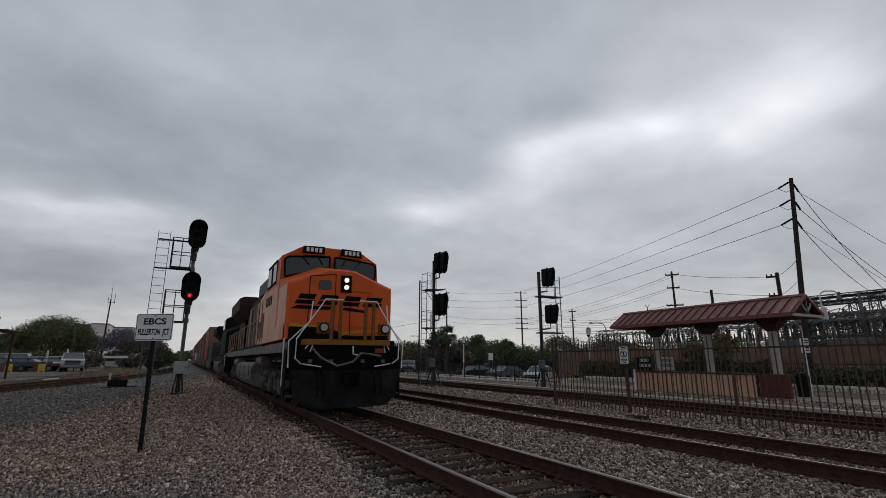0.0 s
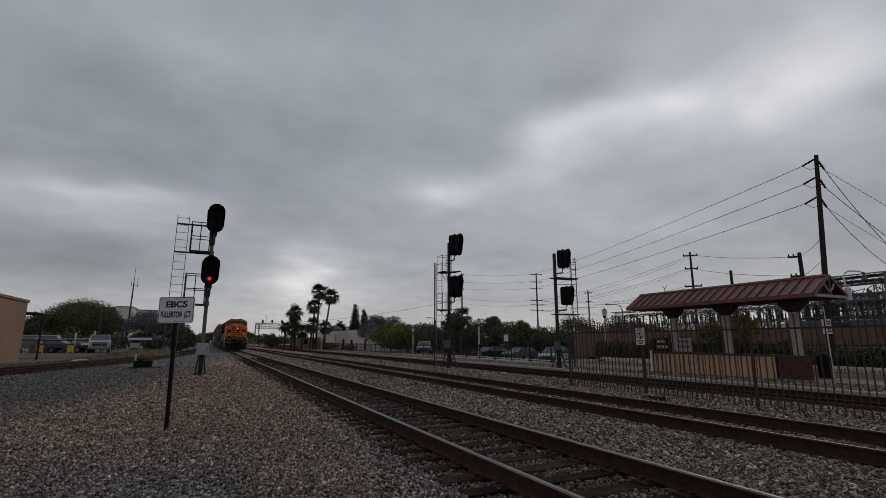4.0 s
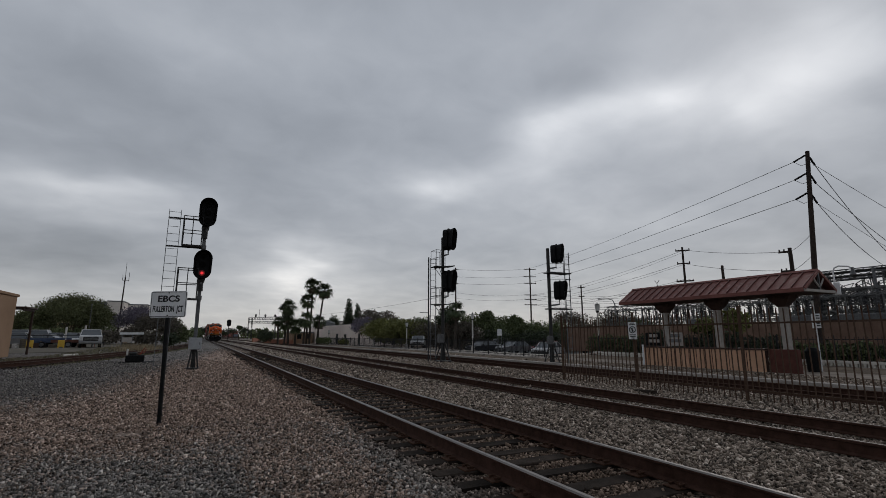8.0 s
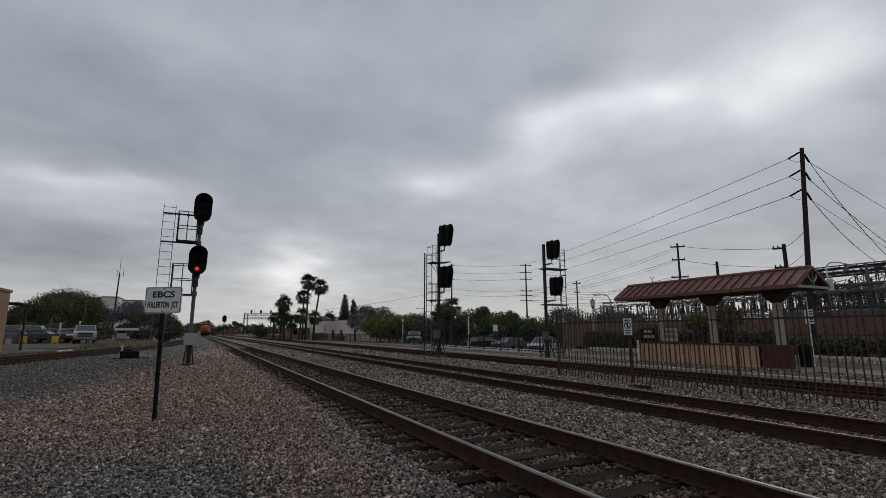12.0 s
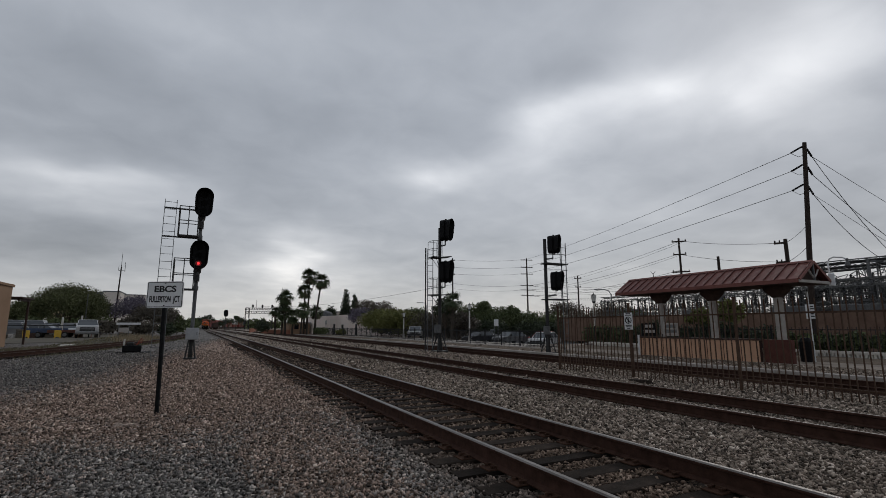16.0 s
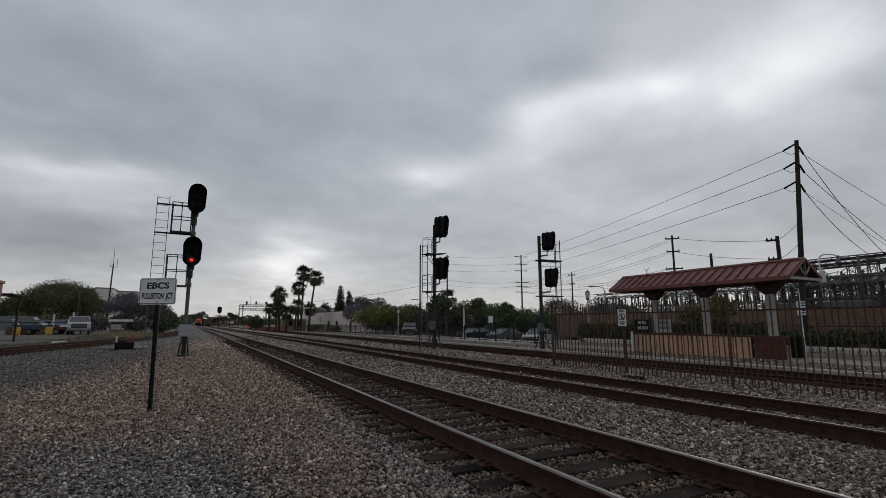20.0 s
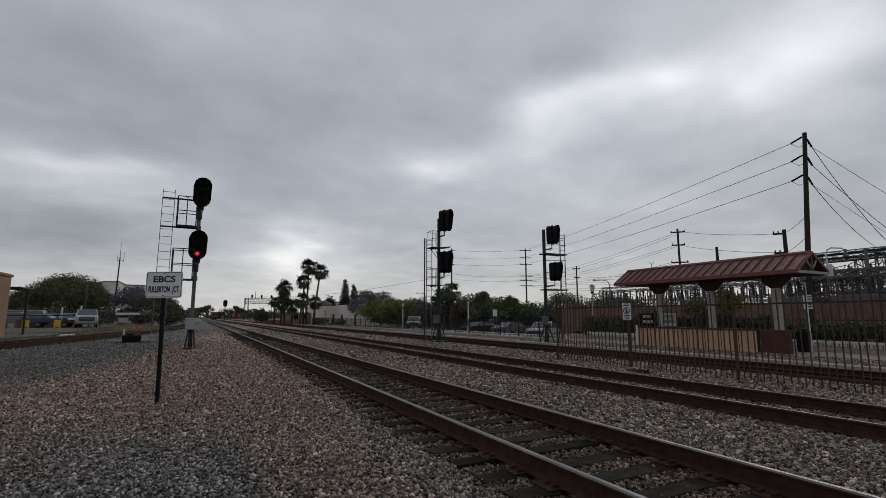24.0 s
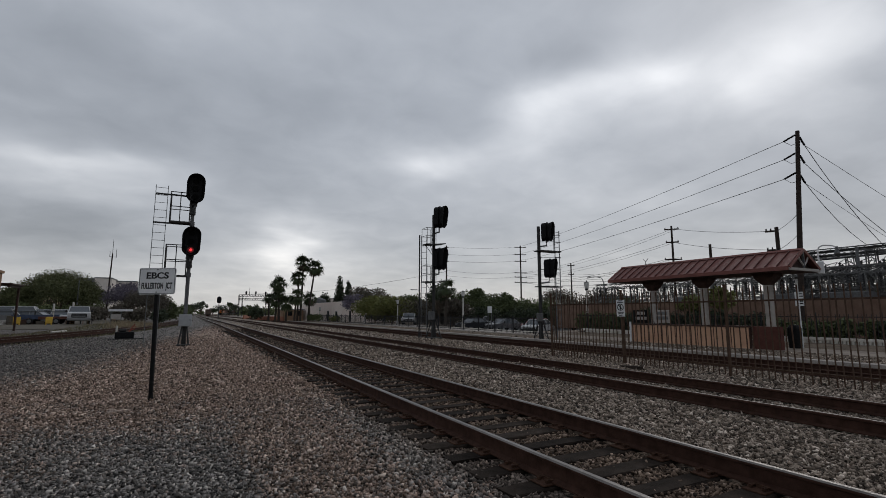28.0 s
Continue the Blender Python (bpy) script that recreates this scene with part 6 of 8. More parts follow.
def tree(name, x, y, height, spread, leaf, label, seed, count=1500, size=0.22, trunk=0.16, bare=0.3, z=None, blobs=9, group="", category="tree", open_crown=1.0):
    rnd = random.Random(seed)
    t = thing(name, pose(x, y, ground_height(x, y) if z is None else z), label, category, group)
    bm = bmesh.new()
    h = height * bare
    tube(bm, (0, 0, -0.05), (0.05, 0.02, h), trunk, 9, trunk * 0.75)
    places = []
    for k in range(blobs):
        a = 2.4 * k + rnd.uniform(-0.4, 0.4)
        u = (k + 0.5) / blobs
        rr = spread * 0.62 * math.sqrt(u) * rnd.uniform(0.75, 1.1)
        zz = h + (height - h) * (0.30 + 0.52 * (1 - u * 0.75) * rnd.uniform(0.75, 1.1))
        b = spread * rnd.uniform(0.26, 0.42) * open_crown
        places.append((rr * math.cos(a), rr * math.sin(a), min(zz, height - b * 0.8), b, 0.8))
    stem = part("trunk", bm, BARK, t, "brown trunk")
    for p in places:
        mid = (p[0] * 0.45 + rnd.uniform(-0.1, 0.1), p[1] * 0.45, h + (p[2] - h) * 0.55)
        bm = bmesh.new()
        tube(bm, (0.05, 0.02, h * 0.92), mid, trunk * 0.5, 5, trunk * 0.32, caps=False)
        tube(bm, mid, p[:3], trunk * 0.32, 5, trunk * 0.1, caps=False)
        bmesh.ops.remove_doubles(bm, verts=bm.verts[:], dist=trunk * 0.2)
        part("limb", bm, BARK, stem, "brown limb")
    grown("crown", leaf_cloud(places, int(count * 1.9), size * 0.72, seed), leaf, t, "uneven leafy crown")
    return t


def bush(name, x, y, w, d, h, leaf, label, seed, count, size=0.16, z=None, category="shrub"):
    rnd = random.Random(seed)
    t = thing(name, pose(x, y, ground_height(x, y) if z is None else z), label, category)
    n = max(4, int(max(w, d) / (h * 0.55)))
    blobs = []
    for k in range(n):
        blobs.append(((rnd.random() - 0.5) * (w - h * 0.5), -d / 2 + d * (k + 0.5) / n, h * rnd.uniform(0.42, 0.6), h * rnd.uniform(0.38, 0.5), 0.95))
    for p in blobs[::2]:
        bm = bmesh.new()
        tube(bm, (p[0], p[1], -0.05), (p[0] + 0.1, p[1] + 0.05, p[2]), 0.05, 5, 0.02)
        part("stem", bm, BARK, t, "woody stem")
    grown("foliage", leaf_cloud(blobs, count, size, seed), leaf, t, "dense foliage")


def palm(x, y, height, lean, seed, crown=2.0, label="tall fan palm with a shaggy crown", fronds=31):
    rnd = random.Random(seed)
    rng = np.random.default_rng(seed)
    t = thing("palm_tree", pose(x, y, 0), label, "palm tree", "palms beside the tracks")
    bm = bmesh.new()
    pts = [(lean * (k / 8) ** 1.6, 0.1 * math.sin(k), height * k / 8 - 0.05) for k in range(9)]
    for a, b in zip(pts, pts[1:]):
        tube(bm, a, b, 0.21 - 0.008 * pts.index(a), 9, 0.205 - 0.008 * pts.index(b))
    part("trunk", bm, PALMBARK, t, "grey ringed trunk")
    for kind, mat, cnt, lo, hi, full in (("crown", FROND, fronds, -0.95, 1.35, crown), ("skirt", DEADFROND, fronds // 2, -1.5, -0.85, crown * 0.8)):
        v, f = [], []
        for k in range(cnt):
            a = rnd.uniform(0, 2 * math.pi)
            e = rnd.uniform(lo, hi)
            ln = full * rnd.uniform(0.72, 1.15)
            out = np.array([math.cos(a) * math.cos(e), math.sin(a) * math.cos(e), math.sin(e)])
            side = np.array([-math.sin(a), math.cos(a), 0])
            up = np.cross(out, side) * -1
            root = np.array([lean, 0, height])
            stem = root + out * ln * 0.40 + np.array([0, 0, -0.05])
            for j in range(17):
                th = (j - 8) / 8 * 1.5
                d = out * math.cos(th) + side * math.sin(th)
                reach = ln * 0.72 * rnd.uniform(0.75, 1.15)
                midp = stem + d * reach * 0.55 + np.array([0, 0, -0.03 * ln])
                tip = stem + d * reach * 0.86 + np.array([0, 0, -0.42 * ln * (0.30 + abs(math.sin(th))) * max(0.25, math.cos(e))])
                w = np.cross(d, up)
                w = w / (np.linalg.norm(w) + 1e-9) * 0.031 * crown
                i = len(v)
                v += [stem, midp + w, tip, midp - w]
                f.append((i, i + 1, i + 2, i + 3))
            i = len(v)
            v += [root - side * 0.03, root + side * 0.03, stem + side * 0.03, stem - side * 0.03]
            f.append((i, i + 1, i + 2, i + 3))
        grown(kind, (np.array(v), np.array(f)), mat, t, "fan of green fronds" if kind == "crown" else "hanging dry fronds")


def cypress(x, y, height, w, seed):
    t = thing("cypress", pose(x, y, 0), "narrow dark cypress tree behind the warehouse", "tree")
    bm = bmesh.new()
    tube(bm, (0, 0, -0.05), (0, 0, height * 0.9), 0.2, 8, 0.04)
    part("trunk", bm, BARK, t, "brown trunk")
    blobs = [(0.15 * math.sin(3 * k), 0.15 * math.cos(2 * k), height * (0.14 + 0.82 * k / 10), w * (0.55 - 0.40 * (k / 10) ** 1.5), 1.5) for k in range(11)]
    grown("crown", leaf_cloud(blobs, 5200, 0.2, seed), LEAFDARK, t, "narrow dark crown")


# across the tracks
palm(14.4, 93.9, 7.0, -0.2, 3, 1.9)
palm(14.5, 94.2, 5.4, -0.1, 12, 1.7, "short fan palm close beside a taller one")
palm(14.0, 95.0, 4.0, 0.1, 14, 1.7, "short fan palm close beside a taller one")
palm(13.0, 96.5, 4.4, -0.2, 15, 1.3, "thin short fan palm beside the far tracks")
palm(18.3, 93.3, 11.2, 0.2, 4, 2.05)
palm(19.7, 93.0, 10.3, 1.0, 5, 2.05, "tall leaning fan palm with a shaggy crown")
palm(17.8, 93.6, 8.3, -0.1, 6, 1.8)
palm(16.7, 90.6, 4.6, 0.2, 7, 1.9, "short fan palm with a full crown")
palm(20.2, 95.0, 4.4, 0.1, 10, 1.8, "short fan palm with a full crown")
palm(15.4, 91.8, 3.4, 0.0, 8, 1.8, "short fan palm with a full crown")
palm(28.2, 53.0, 4.7, 0.1, 16, 1.5, "fan palm behind the parking road")
bush("shrub", 12.6, 112.0, 3.0, 3.0, 3.2, LEAFDARK, "round dark bush beside the far tracks", 13, 1500, 0.2)
cypress(32.0, 116.0, 10.6, 3.4, 21)
cypress(34.1, 115.5, 9.4, 3.0, 22)
cypress(27.3, 112.0, 5.8, 4.6, 23)
cypress(25.9, 113.0, 4.8, 3.6, 24)
tree("tree", 34.5, 108.0, 8.0, 4.6, TWIG, "thin-leaved tree behind the warehouse", 31, 900, 0.26, 0.18, 0.4)
tree("tree", 36.9, 103.6, 7.4, 4.6, TWIG, "thin-leaved tree behind the hedge", 32, 900, 0.26, 0.18, 0.4)
tree("jacaranda", 26.0, 84.1, 5.0, 3.8, PURPLE, "small jacaranda with pale purple blossom", 33, 1500, 0.2, 0.14, 0.22)
tree("tree", 24.6, 69.0, 4.3, 4.8, LEAF2, "broad yellow-green tree beside the road", 34, 4200, 0.2, 0.14, 0.08, blobs=14)
tree("tree", 25.6, 64.5, 4.0, 4.6, LEAF2, "broad yellow-green tree beside the road", 35, 3800, 0.2, 0.14, 0.08, blobs=14)
tree("tree", 28.4, 62.5, 3.7, 4.2, TWIG, "dull brown-leaved tree by the parking road", 36, 2000, 0.2, 0.14, 0.1, blobs=12)
tree("tree", 32.0, 58.5, 4.2, 3.8, TWIG, "dull brown-leaved tree behind the signal", 37, 2400, 0.2, 0.14, 0.15, blobs=12)
tree("tree", 29.8, 58.0, 6.6, 2.6, LEAFDARK, "dark tree behind the signal", 38, 1300, 0.2, 0.12, 0.3)
for k, (x, y, h, s, m, lab) in enumerate((
        (38.5, 66.0, 5.2, 4.2, LEAF, "dark green street tree"), (41.0, 62.0, 5.0, 4.4, LEAF, "dark green street tree"), (43.5, 58.5, 4.5, 4.4, LEAF, "dark green street tree"),
        (45.0, 54.5, 4.1, 4.2, LEAF, "dark green street tree"), (46.5, 50.0, 3.8, 4.2, TWIG, "dull purple-brown street tree"), (47.0, 46.0, 3.7, 4.0, TWIG, "dull purple-brown street tree"),
        (40.2, 65.0, 6.2, 2.4, LEAF, "slim dark green street tree"), (43.2, 61.0, 5.5, 2.2, LEAF, "slim dark green street tree"), (36.0, 70.0, 4.4, 4.0, TWIG, "dull brown street tree"), (48.5, 43.0, 3.9, 3.6, LEAF, "dark green street tree"), (33.5, 76.0, 5.0, 3.6, LEAF, "dark green street tree"),
        (56.0, 64.0, 6.2, 5.0, TWIG, "bare-looking distant tree"), (62.0, 60.0, 5.8, 5.0, TWIG, "bare-looking distant tree"))):
    tree("street_tree", x, y, h, s, m, lab + " behind the iron fence", 50 + k, 2000, 0.2, 0.12, 0.14, blobs=12, group="street trees")
tree("tree", 28.0, 17.6, 3.3, 1.5, LEAF2, "slim yellow-green tree behind the shelter", 70, 900, 0.14, 0.06, 0.3)
tree("tree", 27.4, 18.9, 2.9, 1.3, LEAF2, "slim yellow-green tree behind the shelter", 71, 700, 0.14, 0.06, 0.3)
for k, y in enumerate((-6, -1.5, 3, 7.5, 12, 16.5, 21, 25.5)):
    bush("shrub", 26.6, y, 1.3, 4.6, (1.25 if y < 13 else 1.85) + 0.12 * math.sin(2.3 * k), LEAF if k % 3 == 1 else LEAFDARK, "clipped dark green shrub behind the iron railing", 80 + k, 3600, 0.10)
bush("shrub", 19.6, 88.0, 2.0, 6.0, 1.5, LEAF, "low green shrub below the palms", 95, 900, 0.16)
bush("shrub", 21.4, 80.0, 2.0, 5.0, 1.1, LEAF2, "low yellow-green shrub beside the fence", 96, 700, 0.14)
for k, (x, y, w, h, m, lab) in enumerate(((24.7, 68.4, 4.2, 3.0, LEAF2, "yellow-green thicket beside the road"), (25.8, 63.8, 3.8, 2.8, LEAF2, "yellow-green thicket beside the road"), (28.6, 61.5, 3.4, 2.8, TWIG, "dull brown thicket by the parking road"), (31.6, 60.5, 3.4, 3.0, TWIG, "dull brown thicket by the parking road"))):
    bush("shrub", x, y, w, 3.6, h, m, lab, 150 + k, 2800, 0.15)
# hedges added as a dark backdrop closing bright gaps under the street trees
for k, (x, y) in enumerate(((35.0, 63.0), (38.0, 58.5), (41.0, 54.0), (43.5, 49.5), (45.5, 45.0), (31.5, 69.0), (29.0, 75.0), (38.5, 62.5), (41.8, 57.5), (44.5, 52.5))):
    bush("hedge", x, y, 2.4, 6.4, 2.9, LEAFDARK, "dark hedge added to fill bright gaps behind the parked cars", 120 + k, 3200, 0.15, None, "hedge")
# beyond the siding
tree("tree", -21.6, 108.0, 9.3, 8.0, LEAFMID, "large dense green tree behind the parking yard", 100, 15000, 0.20, 0.3, 0.05, blobs=20)
tree("tree", -26.8, 106.0, 6.4, 4.4, LEAFMID, "broad olive-green tree behind the parking yard", 101, 8000, 0.20, 0.26, 0.05, blobs=16)
tree("tree", -17.8, 110.0, 7.6, 4.6, LEAFMID, "large dense green tree behind the parking yard", 102, 7500, 0.20, 0.26, 0.05, blobs=16)
tree("tree", -34.0, 107.0, 2.6, 3.2, LEAFMID, "broad green tree behind the parking yard", 103, 3600, 0.26, 0.22, 0.05, blobs=14)
tree("jacaranda", -9.8, 95.0, 6.6, 4.8, PURPLE, "jacaranda tree with purple blossom", 104, 3600, 0.17, 0.18, 0.18, blobs=13)
tree("tree", -6.6, 90.0, 5.4, 4.6, TWIG, "dull brown-green tree beside the siding", 105, 4600, 0.17, 0.16, 0.1, blobs=14)
tree("tree", -4.9, 94.0, 4.6, 3.8, LEAF, "dark green tree beside the siding", 106, 3600, 0.17, 0.16, 0.1, blobs=12)
for k, (x, y) in enumerate(((-16.0, 101.0), (-20.5, 101.0), (-25.0, 100.0))):
    bush("hedge", x, y, 5.6, 4.0, 3.0, LEAF, "dark green undergrowth behind the parking yard", 140 + k, 2600, 0.2, None, "hedge")
bush("shrub", -7.6, 85.5, 3.6, 5.0, 2.4, TWIG, "dull brown brush beside the siding", 110, 1700, 0.2)
bush("shrub", -4.6, 88.0, 2.6, 6.0, 2.2, LEAFDARK, "dark brush beside the siding", 111, 1500, 0.2)
bush("shrub", -10.3, 90.0, 3.4, 5.0, 2.6, TWIG, "dull brown brush beside the siding", 112, 1500, 0.2)
bush("shrub", -12.0, 86.0, 3.4, 5.0, 2.3, TWIG, "pale dry shrub beside the parking yard", 107, 1100, 0.2, 0.3)
bush("shrub", -3.4, 110.0, 3.0, 8.0, 3.4, LEAF, "dark green shrub at the siding's end", 108, 1300, 0.24)
bush("shrub", -1.6, 150.0, 3.0, 20.0, 4.0, LEAF, "dark green bushes beside the far track", 109, 1500, 0.3)


def weeds():
    rng = np.random.default_rng(8)
    n = 15000
    y = rng.uniform(30, 84, n)
    x = np.array([siding_x(v) for v in y]) + np.where(rng.random(n) < 0.8, -1.6 - 3.8 * rng.random(n), 1.35 + 0.3 * rng.random(n))
    z = np.array([ground_height(a, b) for a, b in zip(x, y)]) - 0.03
    h = rng.uniform(0.04, 0.14, n) * (1 + 1.2 * (rng.random(n) > 0.95))
    a = rng.uniform(0, 2 * np.pi, n)
    w = 0.022
    base = np.c_[x, y, z]
    side = np.c_[np.cos(a), np.sin(a), np.zeros(n)] * w
    tip = base + np.c_[rng.normal(0, 0.05, n), rng.normal(0, 0.05, n), h]
    v = np.stack([base - side, base + side, tip], 1).reshape(-1, 3)
    tagged(grown("weeds", (v, np.arange(3 * n).reshape(-1, 3)), GRASS), "thin dry weeds along the siding", "weeds", "", "stuff")


weeds()


def straw():
    """Tall dry grass at the yard's corner."""
    rng = np.random.default_rng(18)
    n = 2600
    x, y = rng.normal(-5.6, 0.9, n), rng.normal(59.5, 2.6, n)
    z = np.array([ground_height(a, b) for a, b in zip(x, y)]) - 0.03
    h = rng.uniform(0.25, 0.85, n)
    a = rng.uniform(0, 2 * np.pi, n)
    base = np.c_[x, y, z]
    side = np.c_[np.cos(a), np.sin(a), np.zeros(n)] * 0.018
    tip = base + np.c_[rng.normal(0, 0.14, n), rng.normal(0, 0.14, n), h]
    v = np.stack([base - side, base + side, tip], 1).reshape(-1, 3)
    tagged(grown("straw_grass", (v, np.arange(3 * n).reshape(-1, 3)), STRAW), "tall pale straw grass at the corner of the yard", "grass", "", "stuff")


STRAW = surf("bleached_straw", (0.17, 0.135, 0.085), (0.33, 0.27, 0.18), 3, 0.9, 0, 0, island=0.4)
straw()


def far_woods():
    rng = np.random.default_rng(12)
    blobs = []
    for k in range(150):
        a = radians(rng.uniform(-55, 95))
        d = rng.uniform(420, 640)
        h = rng.uniform(4.5, 9.5)
        blobs.append((d * math.sin(a), d * math.cos(a), h * 0.45, h * rng.uniform(0.8, 1.4), 0.6))
    tagged(grown("far_woods", leaf_cloud(blobs, 16000, 1.5, 12), LEAF), "far belt of dark green trees on the horizon", "trees", "", "stuff")


far_woods()


# ---- poles and wires ----
def sag(a, b, drop, n=14):
    a, b = Vector(a), Vector(b)
    return [a.lerp(b, k / n) - Vector((0, 0, drop * 4 * (k / n) * (1 - k / n))) for k in range(n + 1)]


def wire(a, b, drop, r=0.022, label="black overhead power cable"):
    bm = bmesh.new()
    pipe(bm, sag(a, b, drop), r, 4)
    tagged(part("power_cable", bm, WIRE), label, "cable", "overhead cables")


def insulator(parent, a, b, r=0.07):
    """A string of dark discs."""
    a, b = Vector(a), Vector(b)
    bm = bmesh.new()
    tube(bm, a, b, 0.02, 5)
    n = 7
    for k in range(n):
        p = a.lerp(b, (k + 0.5) / n)
        d = (b - a).normalized() * 0.035
        tube(bm, p - d, p + d, r, 8)
    part("insulator", bm, BLACK, parent, "dark disc insulator string")


def big_pole():
    base, top = Vector((32.46, 15.58, 0)), Vector((32.80, 14.84, 12.79))
    t = thing("utility_pole", pose(*base), "tall tarred wooden utility pole with three insulator tiers", "utility pole", "utility poles")
    bm = bmesh.new()
    tube(bm, (0, 0, -0.1), top - base, 0.18, 12, 0.115)
    part("pole", bm, WOODPOLE, t)
    bm = bmesh.new()
    tube(bm, (0.33, -0.1, -0.1), (0.38, -0.2, 5.3), 0.11, 8, 0.09)
    for z in (1.2, 2.6, 3.6):
        box(bm, -0.1, 0.45, -0.12, -0.02, z, z + 0.06)
    part("stub_pole", bm, WOODPOLE, t, "dark stub pole strapped alongside")
    west, east = Vector((62.5, 86.0, 0)), Vector((46.0, 1.0, 0))
    tips = []
    for k, z in enumerate((12.62, 11.46, 10.22)):
        root = (top - base) * (z / 12.79)
        d = Vector((-0.62, 0.62, -0.50)).normalized()
        a = root + d * 0.15
        b = root + d * 0.90
        insulator(t, a, b, 0.06)
        tips.append(base + b)
        d2 = Vector((0.20, -0.30, -1.0)).normalized()
        insulator(t, root + d2 * 0.25, root + d2 * 0.85, 0.06)
        bm = bmesh.new()
        pipe(bm, [root + d * 0.90, root + d * 0.45 + Vector((0, 0, -0.5)), root + Vector((0.1, -0.1, -0.55)), root + d2 * 0.85], 0.018, 4)
        part("jumper", bm, WIRE, t, "black jumper cable")
        tips.append(base + root + d2 * 0.85)
    for z, zz in zip((0, 2, 4), (16.6, 14.9, 13.35)):
        wire(tips[z], (66.2, 87.8, zz + 0.2), 0.5)
        wire((66.2, 87.8, zz + 0.2), (42.4, 79.4, 14.1 - (16.6 - zz) * 0.83), 0.35, 0.02)
    # down to the substation
    wire(tips[1], (46.0, 13.6, 8.1), 0.03, 0.016)
    wire(tips[1], (45.9, 14.0, 4.0), 0.95, 0.020)
    wire(tips[3], (46.0, 13.9, 5.3), 0.25, 0.020)
    wire(tips[5], (46.0, 13.9, 5.25), 0.05, 0.013)
    wire(tips[5], (42.3, 15.5, 6.25), 0.38, 0.020)
    s = thing("pole_sign", pose(32.2, 15.35, 2.35, 0, 0, -65), "two small white notices on the utility pole", "sign")
    for z in (0.22, -0.22):
        bm = bmesh.new()
        box(bm, -0.24, 0.24, -0.012, 0.0, z - 0.20, z + 0.20)
        plate = part("plate", bm, SIGNWHITE, s)
        for q in (0.08, -0.06):
            bm = bmesh.new()
            box(bm, -0.15, 0.15, -0.018, -0.0125, z + q - 0.035, z + q + 0.035)
            part("text_bar", bm, LETTER, plate, "black bar")


big_pole()


def arm_pole(x, y, h, arms, label, r=0.16, w=2.2, rz=40.0, lean=0.0, one_sided=False):
    t = thing("utility_pole", pose(x, y, 0, 0, lean, 0), label, "utility pole", "utility poles")
    bm = bmesh.new()
    tube(bm, (0, 0, -0.1), (0, 0, h), r, 9, r * 0.7)
    part("pole", bm, WOODPOLE, t)
    for z, k in arms:
        bm = bmesh.new()
        m = pose(0, 0, 0, 0, 0, rz)
        box(bm, -w * k if one_sided else -w * k / 2, 0.1 if one_sided else w * k / 2, -0.07, 0.05, z - 0.07, z + 0.07, 0, m)
        arm = part("crossarm", bm, WOODPOLE, t, "wooden crossarm")
        for q in (-0.9, -0.5) if one_sided else (-0.45, 0.0, 0.45) if k > 0.6 else (-0.4, 0.4):
            bm = bmesh.new()
            p = m @ Vector((q * w * k, 0, z))
            tube(bm, p, p + Vector((0, 0, 0.22)), 0.05, 6)
            part("insulator", bm, BLACK, arm, "dark pin insulator")
    return t


arm_pole(66.2, 87.8, 17.0, ((16.6, 1.0), (14.9, 1.0), (13.35, 1.0), (10.7, 1.0), (9.7, 1.0), (8.5, 1.0)), "tall wooden pole with many crossarms", 0.2, 2.8, -20)
arm_pole(61.2, 66.0, 10.7, ((10.2, 0.5), (8.6, 0.4)), "slim wooden pole with short arms", 0.16, 2.6, -30)
arm_pole(42.4, 79.4, 14.4, ((14.0, 0.5), (12.6, 0.5), (11.3, 0.5)), "tall slim wooden pole behind the trees", 0.17, 1.6, -20)
arm_pole(48.4, 35.5, 11.5, ((11.1, 1.0), (9.6, 0.9), (7.6, 1.2)), "wooden pole with crossarms by the substation", 0.15, 1.5, -50)
arm_pole(40.2, 20.3, 8.2, ((7.9, 0.5), (6.4, 0.5)), "stout wooden pole with one-sided arms by the substation", 0.19, 1.5, -62, 0.0, True)
arm_pole(50.5, 32.4, 9.1, (), "bare wooden pole in the substation", 0.2)
for z, zz in ((10.7, 11.1), (9.7, 9.7), (8.5, 7.8)):
    wire((66.2, 87.8, z), (48.4, 35.5, zz), 0.8, 0.02)
    wire((67.7, 87.2, z), (48.9, 35.2, zz), 0.95, 0.016)
for z, zz in ((11.2, 7.9), (9.6, 6.4)):
    wire((48.4, 35.5, z), (40.2, 20.3, zz), 0.25, 0.018)
    wire((40.2, 20.3, zz), (33.0, 15.4, zz - 0.3 if zz > 7 else zz), 0.1, 0.018)
for z, zz in ((10.7, 9.6), (9.7, 8.6)):
    wire((66.2, 87.8, z + 0.2), (42.4, 79.4, zz), 0.5, 0.018)
wire((42.4, 79.4, 9.4), (20.0, 190.0, 9.0), 1.5, 0.03)
for z, zz in ((10.8, 6.2), (9.8, 5.6), (8.6, 5.0)):
    wire((66.2, 87.8, z), (46.0, 24.0, zz), 1.2, 0.018)
    wire((64.6, 88.3, z), (45.0, 25.0, zz + 0.2), 1.0, 0.015)


